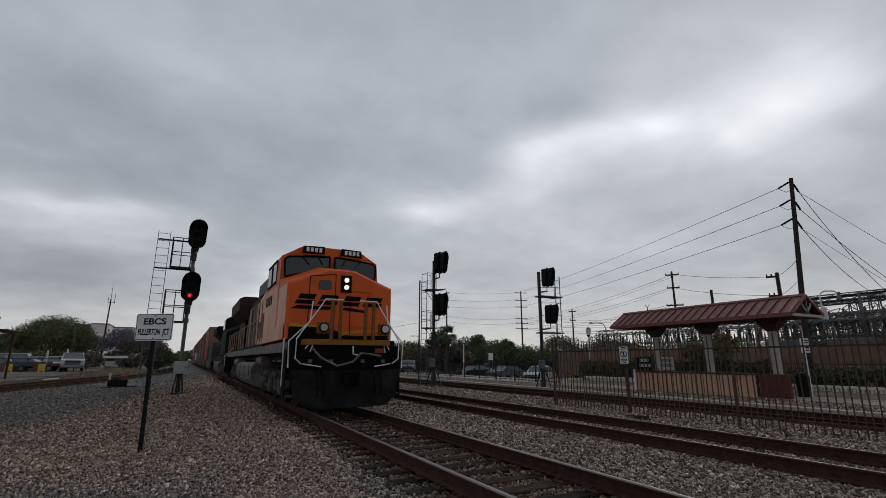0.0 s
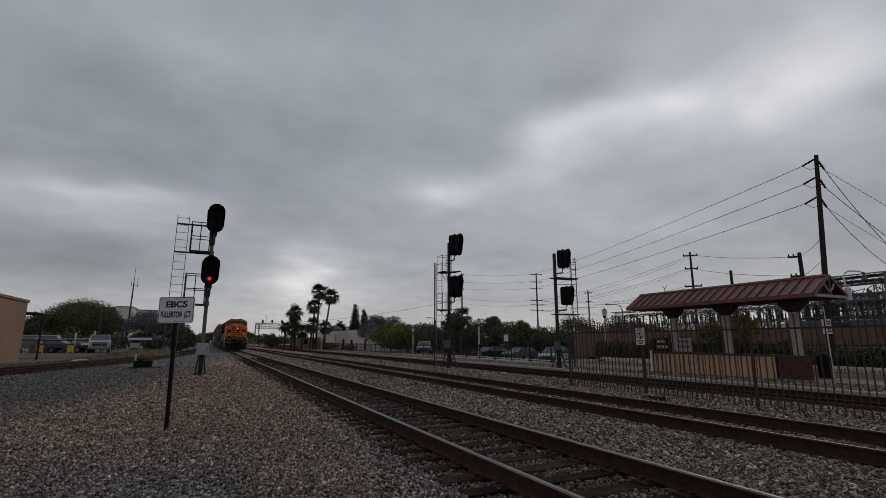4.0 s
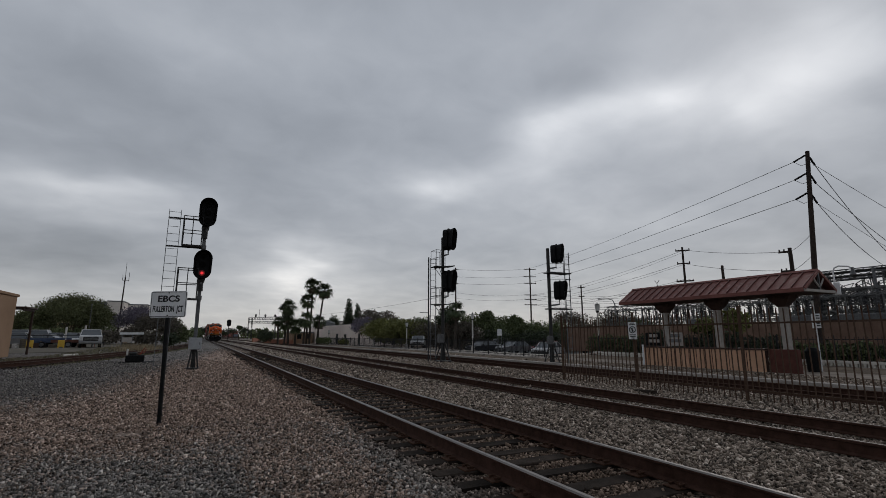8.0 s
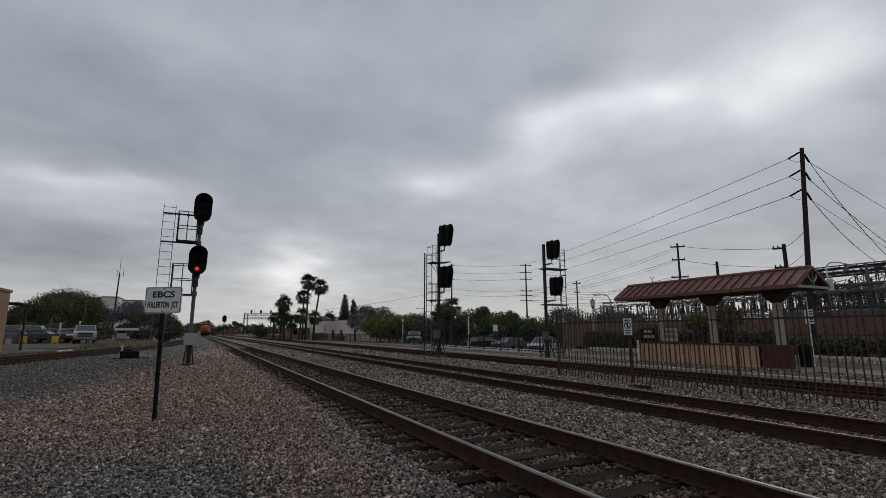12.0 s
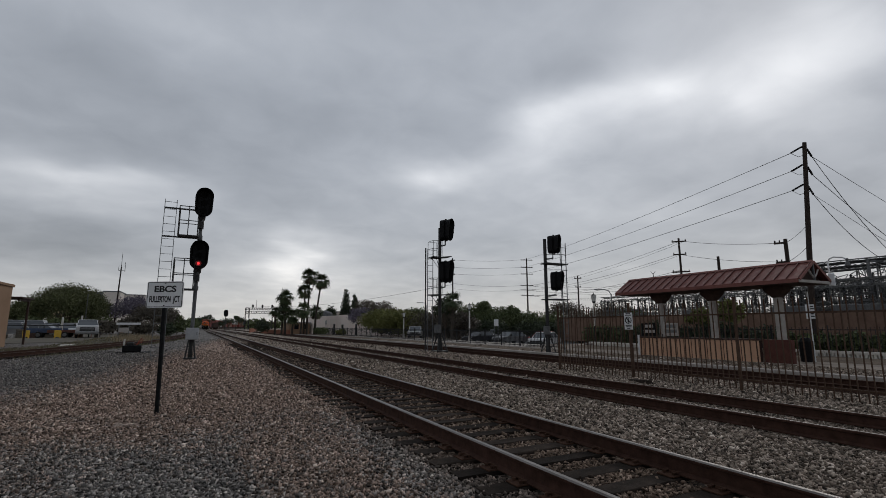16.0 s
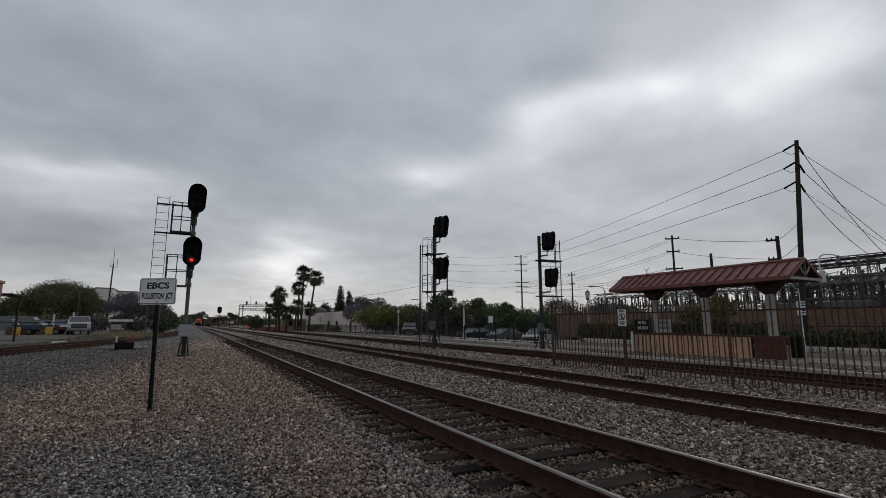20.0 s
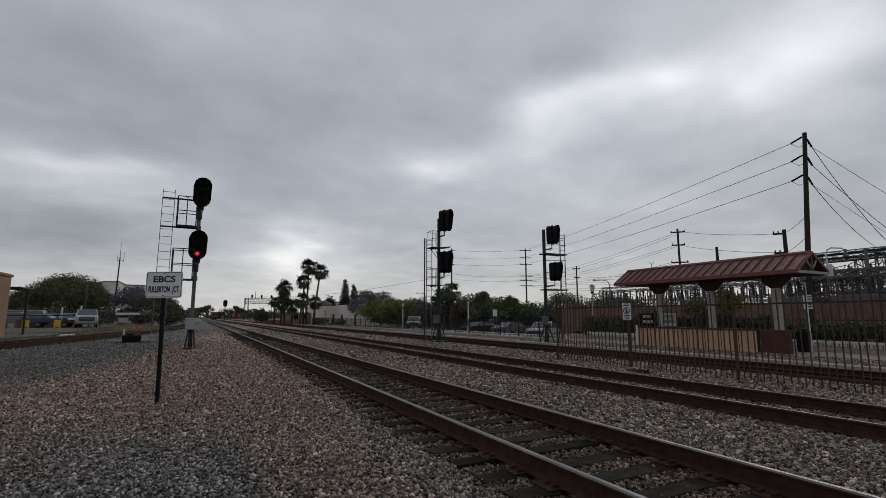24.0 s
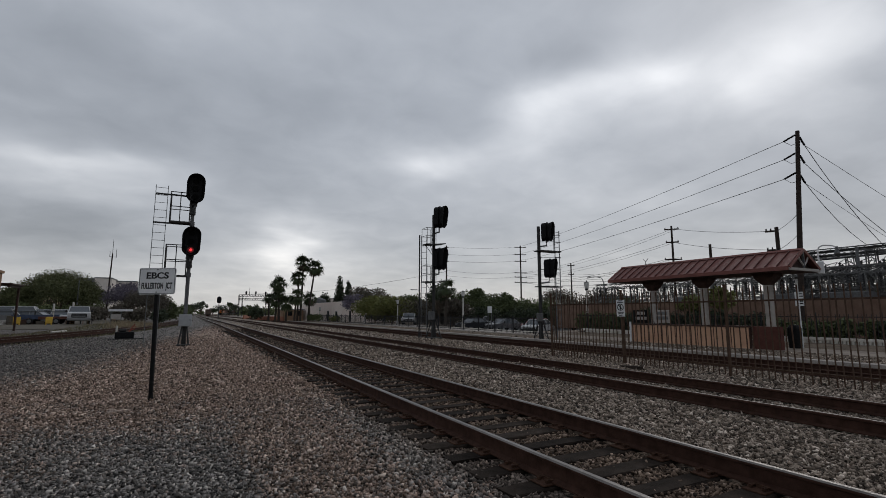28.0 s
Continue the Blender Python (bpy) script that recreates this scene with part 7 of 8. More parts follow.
# ---- lamps on posts ----
def lamp_post(x, y, h, label):
    t = thing("lamp_post", pose(x, y, ground_height(x, y)), label, "lamp post", "platform lamp posts")
    bm = bmesh.new()
    tube(bm, (0, 0, -0.1), (0, 0, 0.5), 0.17, 10, 0.13)
    tube(bm, (0, 0, 0.5), (0, 0, h - 0.75), 0.085, 10, 0.065)
    part("post", bm, CONCRETE, t, "pale fluted post")
    bm = bmesh.new()
    for z0, z1, a, b in ((h - 0.75, h - 0.6, 0.09, 0.16), (h - 0.12, h - 0.02, 0.22, 0.05), (h - 0.02, h + 0.1, 0.04, 0.02)):
        tube(bm, (0, 0, z0), (0, 0, z1), a, 8, b)
    part("lantern_cap", bm, DARKSTEEL, t, "dark lantern cap")
    bm = bmesh.new()
    tube(bm, (0, 0, h - 0.6), (0, 0, h - 0.12), 0.14, 8, 0.21)
    part("lantern_glass", bm, surf("milky_lantern_glass", (0.40, 0.40, 0.38), (0.52, 0.52, 0.5), 5, 0.3, 0, 0), t, "milky lantern glass")


lamp_post(25.55, 44.1, 3.9, "pale lamp post with a lantern behind the fence")
lamp_post(28.2, 28.7, 4.08, "pale lamp post with a lantern on the plaza")
lamp_post(25.0, 61.1, 3.4, "pale lamp post with a lantern by the parking road")
lamp_post(25.8, 77.8, 3.1, "pale lamp post with a lantern by the hedge")
lamp_post(22.4, 95.3, 2.7, "pale lamp post with a lantern by the warehouse")


def street_lamp(x, y, h, reach, label):
    t = thing("street_lamp", pose(x, y, ground_height(x, y)), label, "street lamp")
    bm = bmesh.new()
    tube(bm, (0, 0, -0.1), (0, 0, h * 0.92), 0.10, 8, 0.06)
    pipe(bm, [(0, 0, h * 0.9), (-reach * 0.15, reach * 0.1, h * 0.98), (-reach * 0.5, reach * 0.35, h), (-reach, reach * 0.7, h)], 0.045, 6)
    part("post", bm, GALV, t, "grey curved post")
    bm = bmesh.new()
    box(bm, -reach - 0.3, -reach + 0.1, reach * 0.7 - 0.1, reach * 0.7 + 0.1, h - 0.07, h + 0.05, 0.02)
    part("lamp_head", bm, GALV, t, "grey lamp head")


street_lamp(31.6, 68.0, 5.2, 1.0, "grey street lamp in the parking road")
street_lamp(39.6, 37.7, 6.0, 1.2, "grey street lamp near the substation")


def antenna_mast(x, y):
    t = thing("antenna_mast", pose(x, y, 0.3, 0, -0.4, 0), "dark radio mast with small aerials behind the yard", "mast")
    bm = bmesh.new()
    tube(bm, (0, 0, -0.3), (0.3, 0, 12.2), 0.16, 8, 0.10)
    part("pole", bm, WOODPOLE, t)
    for k, (a, b) in enumerate((((-0.1, 0, 11.6), (0.9, 0, 11.6)), ((0.9, 0, 11.4), (0.9, 0, 13.2)), ((0.3, 0, 12.1), (0.3, 0, 15.0)), ((-0.1, 0, 11.6), (-0.1, 0, 12.6)))):
        bm = bmesh.new()
        tube(bm, a, b, 0.05, 5, 0.03)
        part("aerial", bm, DARKSTEEL, t, "thin dark aerial")
    t2 = thing("light_pole", pose(-18.0, 104.0, 0.3), "grey light pole behind the parking yard", "pole")
    bm = bmesh.new()
    tube(bm, (0, 0, -0.3), (0, 0, 7.0), 0.12, 8, 0.07)
    part("pole", bm, GALV, t2)


antenna_mast(-14.0, 106.0)


# ---- substation ----
def lattice(bm, a, b, w, n, r=0.04):
    a, b = Vector(a), Vector(b)
    d = (b - a).normalized()
    u = d.cross(Vector((0.2, 0.3, 0.93)) if abs(d.z) < 0.9 else Vector((1, 0.1, 0))).normalized() * w / 2
    v = d.cross(u).normalized() * w / 2
    cs = [u + v, u - v, -u - v, v - u]
    for c in cs:
        tube(bm, a + c, b + c, r, 4)
    for k in range(n):
        p, q = a.lerp(b, k / n), a.lerp(b, (k + 1) / n)
        for i in range(4):
            tube(bm, p + cs[i], q + cs[(i + 1) % 4], r * 0.6, 3, caps=False)


def gantry(x, y, ln, h, label, bays=2, rz=0.0, seed=1):
    rnd = random.Random(seed)
    t = thing("substation_gantry", pose(x, y, 0, 0, 0, rz), label, "gantry", "substation steelwork")
    for k in range(bays + 1):
        bm = bmesh.new()
        yy = k * ln / bays
        lattice(bm, (0, yy, -0.1), (0, yy, h), 0.55, 6, 0.045)
        col = part("lattice_column", bm, SUBSTEEL, t, "grey lattice column")
    for z in (h, h * 0.66):
        bm = bmesh.new()
        lattice(bm, (0, -0.4, z), (0, ln + 0.4, z), 0.5, bays * 4, 0.05)
        part("lattice_beam", bm, SUBSTEEL, t, "grey lattice beam")
    for k in range(bays * 3):
        yy = (k + 0.5) * ln / (bays * 3)
        bm = bmesh.new()
        rings = []
        for j in range(6):
            z = h * 0.66 + 0.35 + 0.16 * j
            for zz, rr in ((z, 0.14), (z + 0.09, 0.09), (z + 0.10, 0.05), (z + 0.15, 0.05)):
                rings.append([bm.verts.new((rr * math.cos(2 * math.pi * q / 7), yy + rr * math.sin(2 * math.pi * q / 7), zz)) for q in range(7)])
        for a, b in zip(rings, rings[1:]):
            for q in range(7):
                bm.faces.new((a[q], a[(q + 1) % 7], b[(q + 1) % 7], b[q]))
        bm.faces.new(rings[0][::-1])
        bm.faces.new(rings[-1])
        part("insulator", bm, DARKSTEEL, t, "dark stacked insulator")
        bm = bmesh.new()
        pipe(bm, [(0, yy, h * 0.66 + 1.3), (rnd.uniform(0.8, 1.6), yy + rnd.uniform(-0.5, 0.5), h * 0.66 + 1.6), (2.6, yy + rnd.uniform(-0.8, 0.8), h * 0.66 + 0.9)], 0.035, 4)
        part("busbar", bm, SUBSTEEL, t, "grey busbar")


for k, (x, y, ln, h, bays) in enumerate(((42.0, 9, 11, 4.6, 4), (44.0, 8, 12, 6.2, 3), (46.5, 9, 13, 4.9, 4), (49.0, 8, 15, 6.6, 4), (52.0, 10, 16, 5.2, 5), (40.0, 12, 8, 4.4, 3),
                                         (44.0, 20, 14, 4.5, 5), (43.0, 34, 8, 4.6, 3), (50.0, 25, 16, 5.1, 5))):
    gantry(x, y, ln, h, "tall grey lattice gantry of the substation" if h > 5.5 else "low grey lattice gantry of the substation", bays, 0, k + 1)
for k, (x, y, h, s) in enumerate(((60.0, 18.0, 5.4, 6.0), (58.0, 13.5, 5.8, 6.2), (57.0, 9.0, 5.9, 6.2), (61.0, 22.0, 4.4, 4.5))):
    tree("tree", x, y, h, s, LEAF, "dark green tree behind the substation", 400 + k, 2200, 0.24, 0.16, 0.08, blobs=14, group="trees behind the substation")


def busbars():
    t = thing("bus_rack", pose(45.0, 4, 0), "long rack of grey busbars over the substation", "busbar rack")
    for k in range(5):
        x = (k - 2) * 1.5
        bm = bmesh.new()
        tube(bm, (x, -2, 6.3 + 0.12 * (k % 2)), (x, 24, 6.0 + 0.12 * (k % 2)), 0.06, 6)
        part("busbar", bm, DARKSTEEL, t, "dark busbar")
    for y in (0.5, 6, 12, 18, 23):
        for x in (-3.2, 3.2):
            bm = bmesh.new()
            tube(bm, (x, y, -0.1), (x, y, 6.2), 0.10, 6)
            part("rack_post", bm, GALV, t, "grey rack post")
        bm = bmesh.new()
        box(bm, -3.3, 3.3, y - 0.08, y + 0.08, 6.02, 6.16)
        part("rack_beam", bm, GALV, t, "grey rack beam")
    for k, (x, y) in enumerate(((38.6, 15.5), (38.8, 19.5), (39.0, 27.0))):
        e = thing("transformer", pose(x, y, 0), "grey substation transformer with round bushings", "transformer", "transformers")
        bm = bmesh.new()
        box(bm, -1.0, 1.0, -1.2, 1.2, -0.05, 2.9, 0.05)
        part("tank", bm, MAST, e)
        for q in (-0.7, 0.0, 0.7):
            bm = bmesh.new()
            for j in range(5):
                tube(bm, (0, q, 2.9 + 0.2 * j), (0, q, 3.02 + 0.2 * j), 0.16, 8, 0.10)
            part("bushing", bm, DARKSTEEL, e, "dark bushing")
        for q in (-0.9, -0.45, 0.0, 0.45, 0.9):
            bm = bmesh.new()
            box(bm, -1.35, -1.0, q - 0.06, q + 0.06, 0.5, 2.5)
            part("cooling_fin", bm, MAST, e, "grey cooling fin")


busbars()


# ---- buildings ----
def block(parent, name, x0, x1, y0, y1, z0, z1, mat, label="", bevel=0.03):
    bm = bmesh.new()
    box(bm, x0, x1, y0, y1, z0, z1, bevel)
    return part(name, bm, mat, parent, label)


def warehouse():
    t = thing("warehouse", pose(0, 0, 0), "long low off-white warehouse behind the palms", "building")
    # its long wall runs beside the tracks
    ax, ay, bx, by = 20.8, 108.0, 26.6, 80.0
    d = Vector((bx - ax, by - ay)).normalized()
    n = Vector((-d.y, d.x))
    ln = math.hypot(bx - ax, by - ay)
    m = Matrix(((d.x, n.x, 0, ax), (d.y, n.y, 0, ay), (0, 0, 1, 0), (0, 0, 0, 1)))
    t.matrix_basis = m
    for k in range(7):
        block(t, "wall_panel", ln * k / 7 + 0.03, ln * (k + 1) / 7 - 0.03, 0, 0.25, -0.1, 3.55 + 0.08 * (k // 2), WAREHOUSE)
    block(t, "wall", 0, ln, 0.26, 14, -0.1, 3.5, WAREHOUSE, "off-white wall")
    block(t, "roof", -0.1, ln + 0.1, 0.3, 14.1, 3.5, 3.66, GREYWALL, "flat grey roof")
    for x, w, z0, z1 in ((5.0, 0.9, 0.9, 2.0), (14.0, 0.8, 0.0, 2.0), (17.5, 0.8, 1.1, 1.9), (23.0, 0.7, 0.0, 2.0)):
        block(t, "door" if z0 == 0 else "window", x, x + w, -0.06, 0.02, z0, z1, GLASS if z0 else DARKSTEEL, "dark opening")
    for x, h in ((2.0, 1.0), (3.4, 0.7)):
        bm = bmesh.new()
        tube(bm, (x, 4, 3.66), (x, 4, 3.66 + h), 0.7, 12)
        tube(bm, (x, 4, 3.66 + h), (x, 4, 3.9 + h), 0.75, 12, 0.4)
        part("roof_vent", bm, GALV, t, "round grey roof vent")
    u = thing("building", pose(19.4, 104.0, 0, 0, 0, 3), "small dull tan outbuilding among the palms", "building")
    block(u, "wall", -2.6, 1.6, 0, 6, -0.1, 2.2, BEIGEWALL, "dull wall")
    block(u, "roof", -2.8, 1.8, -0.2, 6.2, 2.2, 2.4, GREYWALL, "flat roof")
    for x in (-1.6, 0.3):
        block(u, "window", x, x + 0.9, -0.05, 0.02, 1.0, 2.0, GLASS, "dark window")


warehouse()


BRICKRED = surf("dull_red_brick", (0.19, 0.075, 0.045), (0.28, 0.118, 0.075), 2, 0.9, 0, 0.3, 14)


def yard_walls():
    t = thing("wall_orange", pose(15.0, 112.0, 0, 0, 0, -78.4), "low orange brick wall beside the far tracks", "wall", "", "structure")
    for k in range(9):
        block(t, "panel", -9 + 2.0 * k + 0.02, -7 + 2.0 * k - 0.02, -0.1, 0.1, -0.05, 0.85, BRICKRED)
    t = thing("wall_grey", pose(16.0, 165, 0, 0, 0, 82), "long low brick wall beside the far tracks", "wall", "", "structure")
    for k in range(7):
        block(t, "panel", -28 + 8 * k + 0.03, -20 + 8 * k - 0.03, -0.15, 0.15, -0.05, 1.0, BRICKRED)


yard_walls()


def shop():
    """Tan stucco building with an open porch beyond the siding."""
    t = thing("building", pose(-13.2, 48.3, 0.1, 0, 0, 0), "tan stucco building with a timber side porch", "building")
    block(t, "wall", -16, 0, -12, 0, -0.2, 4.45, BEIGEWALL, "tan stucco wall")
    block(t, "parapet", -16.1, 0.1, -12.1, 0.1, 4.45, 4.66, BEIGEWALL, "tan parapet")
    block(t, "porch_roof", -6.0, 0.65, 0.12, 3.0, 3.60, 3.74, DARKWOOD, "dark timber porch roof")
    for y in (2.8,):
        block(t, "porch_post", 0.30, 0.45, y - 0.08, y + 0.08, -0.2, 3.44, DARKWOOD, "dark timber post")
    block(t, "porch_beam", 0.28, 0.46, 0.2, 3.0, 3.44, 3.60, DARKWOOD, "dark timber beam")


shop()


def office(x, y, w, d, h, mat, storeys, bays, label, rz=0.0):
    t = thing("office_building", pose(x, y, 0, 0, 0, rz), label, "building", "distant offices")
    block(t, "wall", -w / 2, w / 2, 0, d, -0.2, h, mat, "plain wall")
    block(t, "roof", -w / 2 - 0.15, w / 2 + 0.15, -0.15, d + 0.15, h, h + 0.35, GREYWALL, "flat roof edge")
    for i in range(storeys):
        for k in range(bays):
            ww = w / bays
            z = h * (i + 0.35) / storeys
            p = block(t, "window", -w / 2 + ww * (k + 0.2), -w / 2 + ww * (k + 0.8), -0.06, 0.02, z, z + h / storeys * 0.42, GLASS, "dark window", 0.0)


office(-27.7, 198.0, 4.8, 14, 13.4, WHITEWALL, 0, 0, "pale blank distant office tower")
office(-32.7, 204.0, 5.0, 14, 13.4, GREYWALL, 4, 4, "dark distant office block")
office(-41.5, 196.0, 5.4, 14, 13.4, PEACH, 4, 3, "yellowish distant office block")
office(-22.6, 209.0, 7.4, 14, 13.0, WHITEWALL, 3, 3, "pale distant office wing")
office(-8.0, 330.0, 14.0, 14, 5.2, WHITEWALL, 1, 4, "low pale distant building")
office(34.6, 77.5, 4.6, 8, 3.4, WHITEWALL, 1, 2, "small pale house behind the parking road", -24)
office(62.0, 240.0, 20.0, 14, 5.4, WHITEWALL, 1, 5, "low pale distant building")
office(48.0, 150.0, 14.0, 12, 6.0, WHITEWALL, 1, 4, "white sloping-roofed house beyond the trees", 20)


# ---- far railway signals ----
def signal_bridge():
    t = thing("signal_bridge", pose(27.5, 258.5, 0), "grey lattice signal bridge far over the tracks", "signal bridge")
    for x in (-6.4, 6.4):
        for dx in (-0.8, 0.8):
            bm = bmesh.new()
            lattice(bm, (x + dx, 0, -0.1), (x + dx, 0, 10.6), 0.4, 8, 0.09)
            part("tower", bm, DARKSTEEL, t, "dark lattice tower")
    for z in (8.6, 10.4):
        bm = bmesh.new()
        lattice(bm, (-7.4, 0, z), (7.4, 0, z), 0.9, 12, 0.09)
        part("beam", bm, DARKSTEEL, t, "dark lattice beam")
    for x in (-4.0, 0.5, 5.2):
        bm = bmesh.new()
        prism(bm, oval(0.9, 1.6, 12, x, 11.8), 1, -0.7, -0.5)
        tube(bm, (x, 0, 10.4), (x, 0, 12.4), 0.12, 6)
        part("signal_head", bm, BLACK, t, "black signal head")
    bm = bmesh.new()
    tube(bm, (-2.4, 0, 10.4), (-2.4, 0, 15.0), 0.12, 5, 0.06)
    part("aerial", bm, DARKSTEEL, t, "thin aerial")


signal_bridge()


def far_signal():
    t = thing("railway_signal", pose(8.35, 189.8, 0), "far black railway signal on a thin mast", "signal")
    bm = bmesh.new()
    tube(bm, (0, 0, -0.1), (0, 0, 5.4), 0.16, 8, 0.12)
    part("mast", bm, DARKSTEEL, t)
    bm = bmesh.new()
    prism(bm, oval(1.5, 2.5, 16, 0, 6.3), 1, -0.25, -0.15)
    prism(bm, oval(1.0, 1.9, 16, 0, 6.3), 1, -0.5, -0.25)
    part("signal_head", bm, BLACK, t, "black oval signal head")
    u = thing("palm_tree", pose(13.5, 215.0, 0), "far thin palm beside the signal", "palm tree")
    bm = bmesh.new()
    tube(bm, (0, 0, -0.1), (0, 0, 4.8), 0.16, 6, 0.12)
    part("trunk", bm, PALMBARK, u)
    grown("crown", leaf_cloud([(0, 0, 5.2, 1.3, 0.55)], 160, 0.5, 77), FROND, u, "small crown")
    for k, (x, y, h, s) in enumerate(((1.0, 330.0, 8.0, 6.0), (4.8, 345.0, 10.0, 5.0), (-2.5, 325.0, 7.0, 6.0), (19.0, 380.0, 8.0, 8.0), (28.0, 390.0, 9.0, 6.0), (12.0, 350.0, 5.0, 5.0))):
        tree("tree", x, y, h, s, LEAFDARK, "far dark tree at the end of the tracks", 300 + k, 500, 0.5, 0.25, 0.25, group="far trees")
    for k, (x, y) in enumerate(((8.0, 300.0),)):
        c = thing("freight_wagon", pose(x, y, 0.1), "dusty brown freight wagon standing on a far track", "wagon", "standing wagons")
        block(c, "body", -1.4, 1.4, -6.4, 6.4, 1.0, 3.6, DUSTY, "dusty brown ribbed body")
        block(c, "underframe", -1.2, 1.2, -6.6, 6.6, 0.6, 1.0, UNDER, "dark underframe")
        for yy in (-5.2, -3.6, 3.6, 5.2):
            bm = bmesh.new()
            tube(bm, (-0.82, yy, 0.45), (0.82, yy, 0.45), 0.45, 12)
            part("wheelset", bm, RUST, c, "steel wheelset")


far_signal()


# ---- vehicles ----
def wheel(parent, x, y, r, w=0.22):
    bm = bmesh.new()
    tube(bm, (x - w / 2, y, r), (x + w / 2, y, r), r, 18)
    tyre = part("wheel", bm, TYRE, parent, "black tyre")
    bm = bmesh.new()
    s = 1 if x > 0 else -1
    tube(bm, (x + s * (w / 2 - 0.02), y, r), (x + s * (w / 2 + 0.012), y, r), r * 0.62, 14)
    part("rim", bm, CARSILVER, tyre, "silver rim")


def vehicle(name, m, paint, label, ln=4.5, w=1.8, h=1.45, kind="car", wheel_r=0.32):
    """A road vehicle whose front looks along its own -y."""
    t = thing(name, m, label, "pickup truck" if kind == "pickup" else ("van" if kind == "van" else "car"), "parked vehicles")
    belt = {"car": 0.62, "pickup": 0.68, "van": 0.52, "suv": 0.6}[kind] * h
    nose = {"car": 0.56, "pickup": 0.65, "van": 0.46, "suv": 0.58}[kind] * h
    side = [(0.05, 0.32 * h), (0.0, 0.42 * h), (0.06, nose - 0.06), (0.2, nose), (ln * 0.27, belt), (ln * 0.97, belt), (ln, belt - 0.1), (ln - 0.02, 0.3 * h), (ln * 0.9, 0.2 * h), (0.25, 0.2 * h)]
    bm = bmesh.new()
    prism(bm, side, 0, -w / 2, w / 2)
    bmesh.ops.bevel(bm, geom=bm.edges[:], offset=0.045, segments=2, affect="EDGES", clamp_overlap=True)
    body = part("body", bm, paint, t, "painted body")
    y0, y1, y2, y3 = {"car": (0.25, 0.42, 0.74, 0.92), "pickup": (0.27, 0.38, 0.58, 0.62), "van": (0.14, 0.26, 0.97, 0.99), "suv": (0.25, 0.37, 0.9, 0.98)}[kind]
    for nm, inset, z0, z1, mat, lab in (("glasshouse", 0.02, belt - 0.03, h - 0.07, CARGLASS, "grey windows with sky light put into their colour"),):
        bm = bmesh.new()
        a = [(-w / 2 + 0.06, ln * y0, z0), (w / 2 - 0.06, ln * y0, z0), (w / 2 - 0.06, ln * y3, z0), (-w / 2 + 0.06, ln * y3, z0)]
        b = [(-w / 2 + 0.20, ln * y1, z1), (w / 2 - 0.20, ln * y1, z1), (w / 2 - 0.20, ln * y2, z1), (-w / 2 + 0.20, ln * y2, z1)]
        va, vb = [bm.verts.new(c) for c in a], [bm.verts.new(c) for c in b]
        for i in range(4):
            bm.faces.new((va[i], va[(i + 1) % 4], vb[(i + 1) % 4], vb[i]))
        bm.faces.new(va[::-1])
        bm.faces.new(vb)
        part(nm, bm, mat, t, lab)
    bm = bmesh.new()
    box(bm, -w / 2 + 0.17, w / 2 - 0.17, ln * y1 - 0.03, ln * y2 + 0.03, h - 0.075, h, 0.03)
    part("roof", bm, paint, t, "painted roof")
    for s in (-1, 1):
        for ya, yb in ((y0, y1), (y3, y2)):
            bm = bmesh.new()
            tube(bm, (s * (w / 2 - 0.06), ln * ya, belt - 0.03), (s * (w / 2 - 0.19), ln * yb, h - 0.05), 0.035, 5)
            part("pillar", bm, paint, t, "painted window pillar")
        bm = bmesh.new()
        box(bm, s * (w / 2 - 0.13) - 0.03, s * (w / 2 - 0.13) + 0.03, ln * (y1 + y2) / 2 - 0.04, ln * (y1 + y2) / 2 + 0.04, belt, h - 0.05)
        part("pillar", bm, paint, t, "painted window pillar")
    bm = bmesh.new()
    box(bm, -w / 2 + 0.02, w / 2 - 0.02, -0.10, 0.08, 0.22 * h, 0.36 * h, 0.04)
    part("bumper", bm, CARSILVER if kind == "pickup" else DARKSTEEL, t, "chrome bumper" if kind == "pickup" else "dark bumper")
    bm = bmesh.new()
    box(bm, -w * 0.33, w * 0.33, -0.03, 0.05, 0.37 * h, nose - 0.16, 0.01)
    grille = part("grille", bm, DARKSTEEL, t, "dark grille")
    if kind == "pickup":
        for z in np.linspace(0.43 * h, nose - 0.13, 3):
            bm = bmesh.new()
            box(bm, -w * 0.30, w * 0.30, -0.05, -0.03, z - 0.02, z + 0.02)
            part("grille_bar", bm, CARSILVER, grille, "chrome grille bar")
    for s in (-1, 1):
        bm = bmesh.new()
        box(bm, s * w * 0.38 - w * 0.09, s * w * 0.38 + w * 0.09, -0.02, 0.06, 0.42 * h, nose - 0.1, 0.02)
        part("headlight", bm, LAMPOFF, t, "clear headlight")
        bm = bmesh.new()
        box(bm, s * (w / 2 + 0.12) - 0.1, s * (w / 2 + 0.12) + 0.1, ln * y0 + 0.2, ln * y0 + 0.28, belt, belt + 0.2, 0.02)
        part("mirror", bm, DARKSTEEL, t, "dark door mirror")
        for yy in (ln * 0.2, ln * 0.8):
            wheel(t, s * (w / 2 - 0.13), yy, wheel_r)
    if kind == "pickup":
        bm = bmesh.new()
        box(bm, -w / 2 + 0.1, w / 2 - 0.1, ln * 0.63, ln * 0.95, belt - 0.02, belt + 0.01)
        part("bed", bm, DARKSTEEL, t, "dark load bed")
    return t


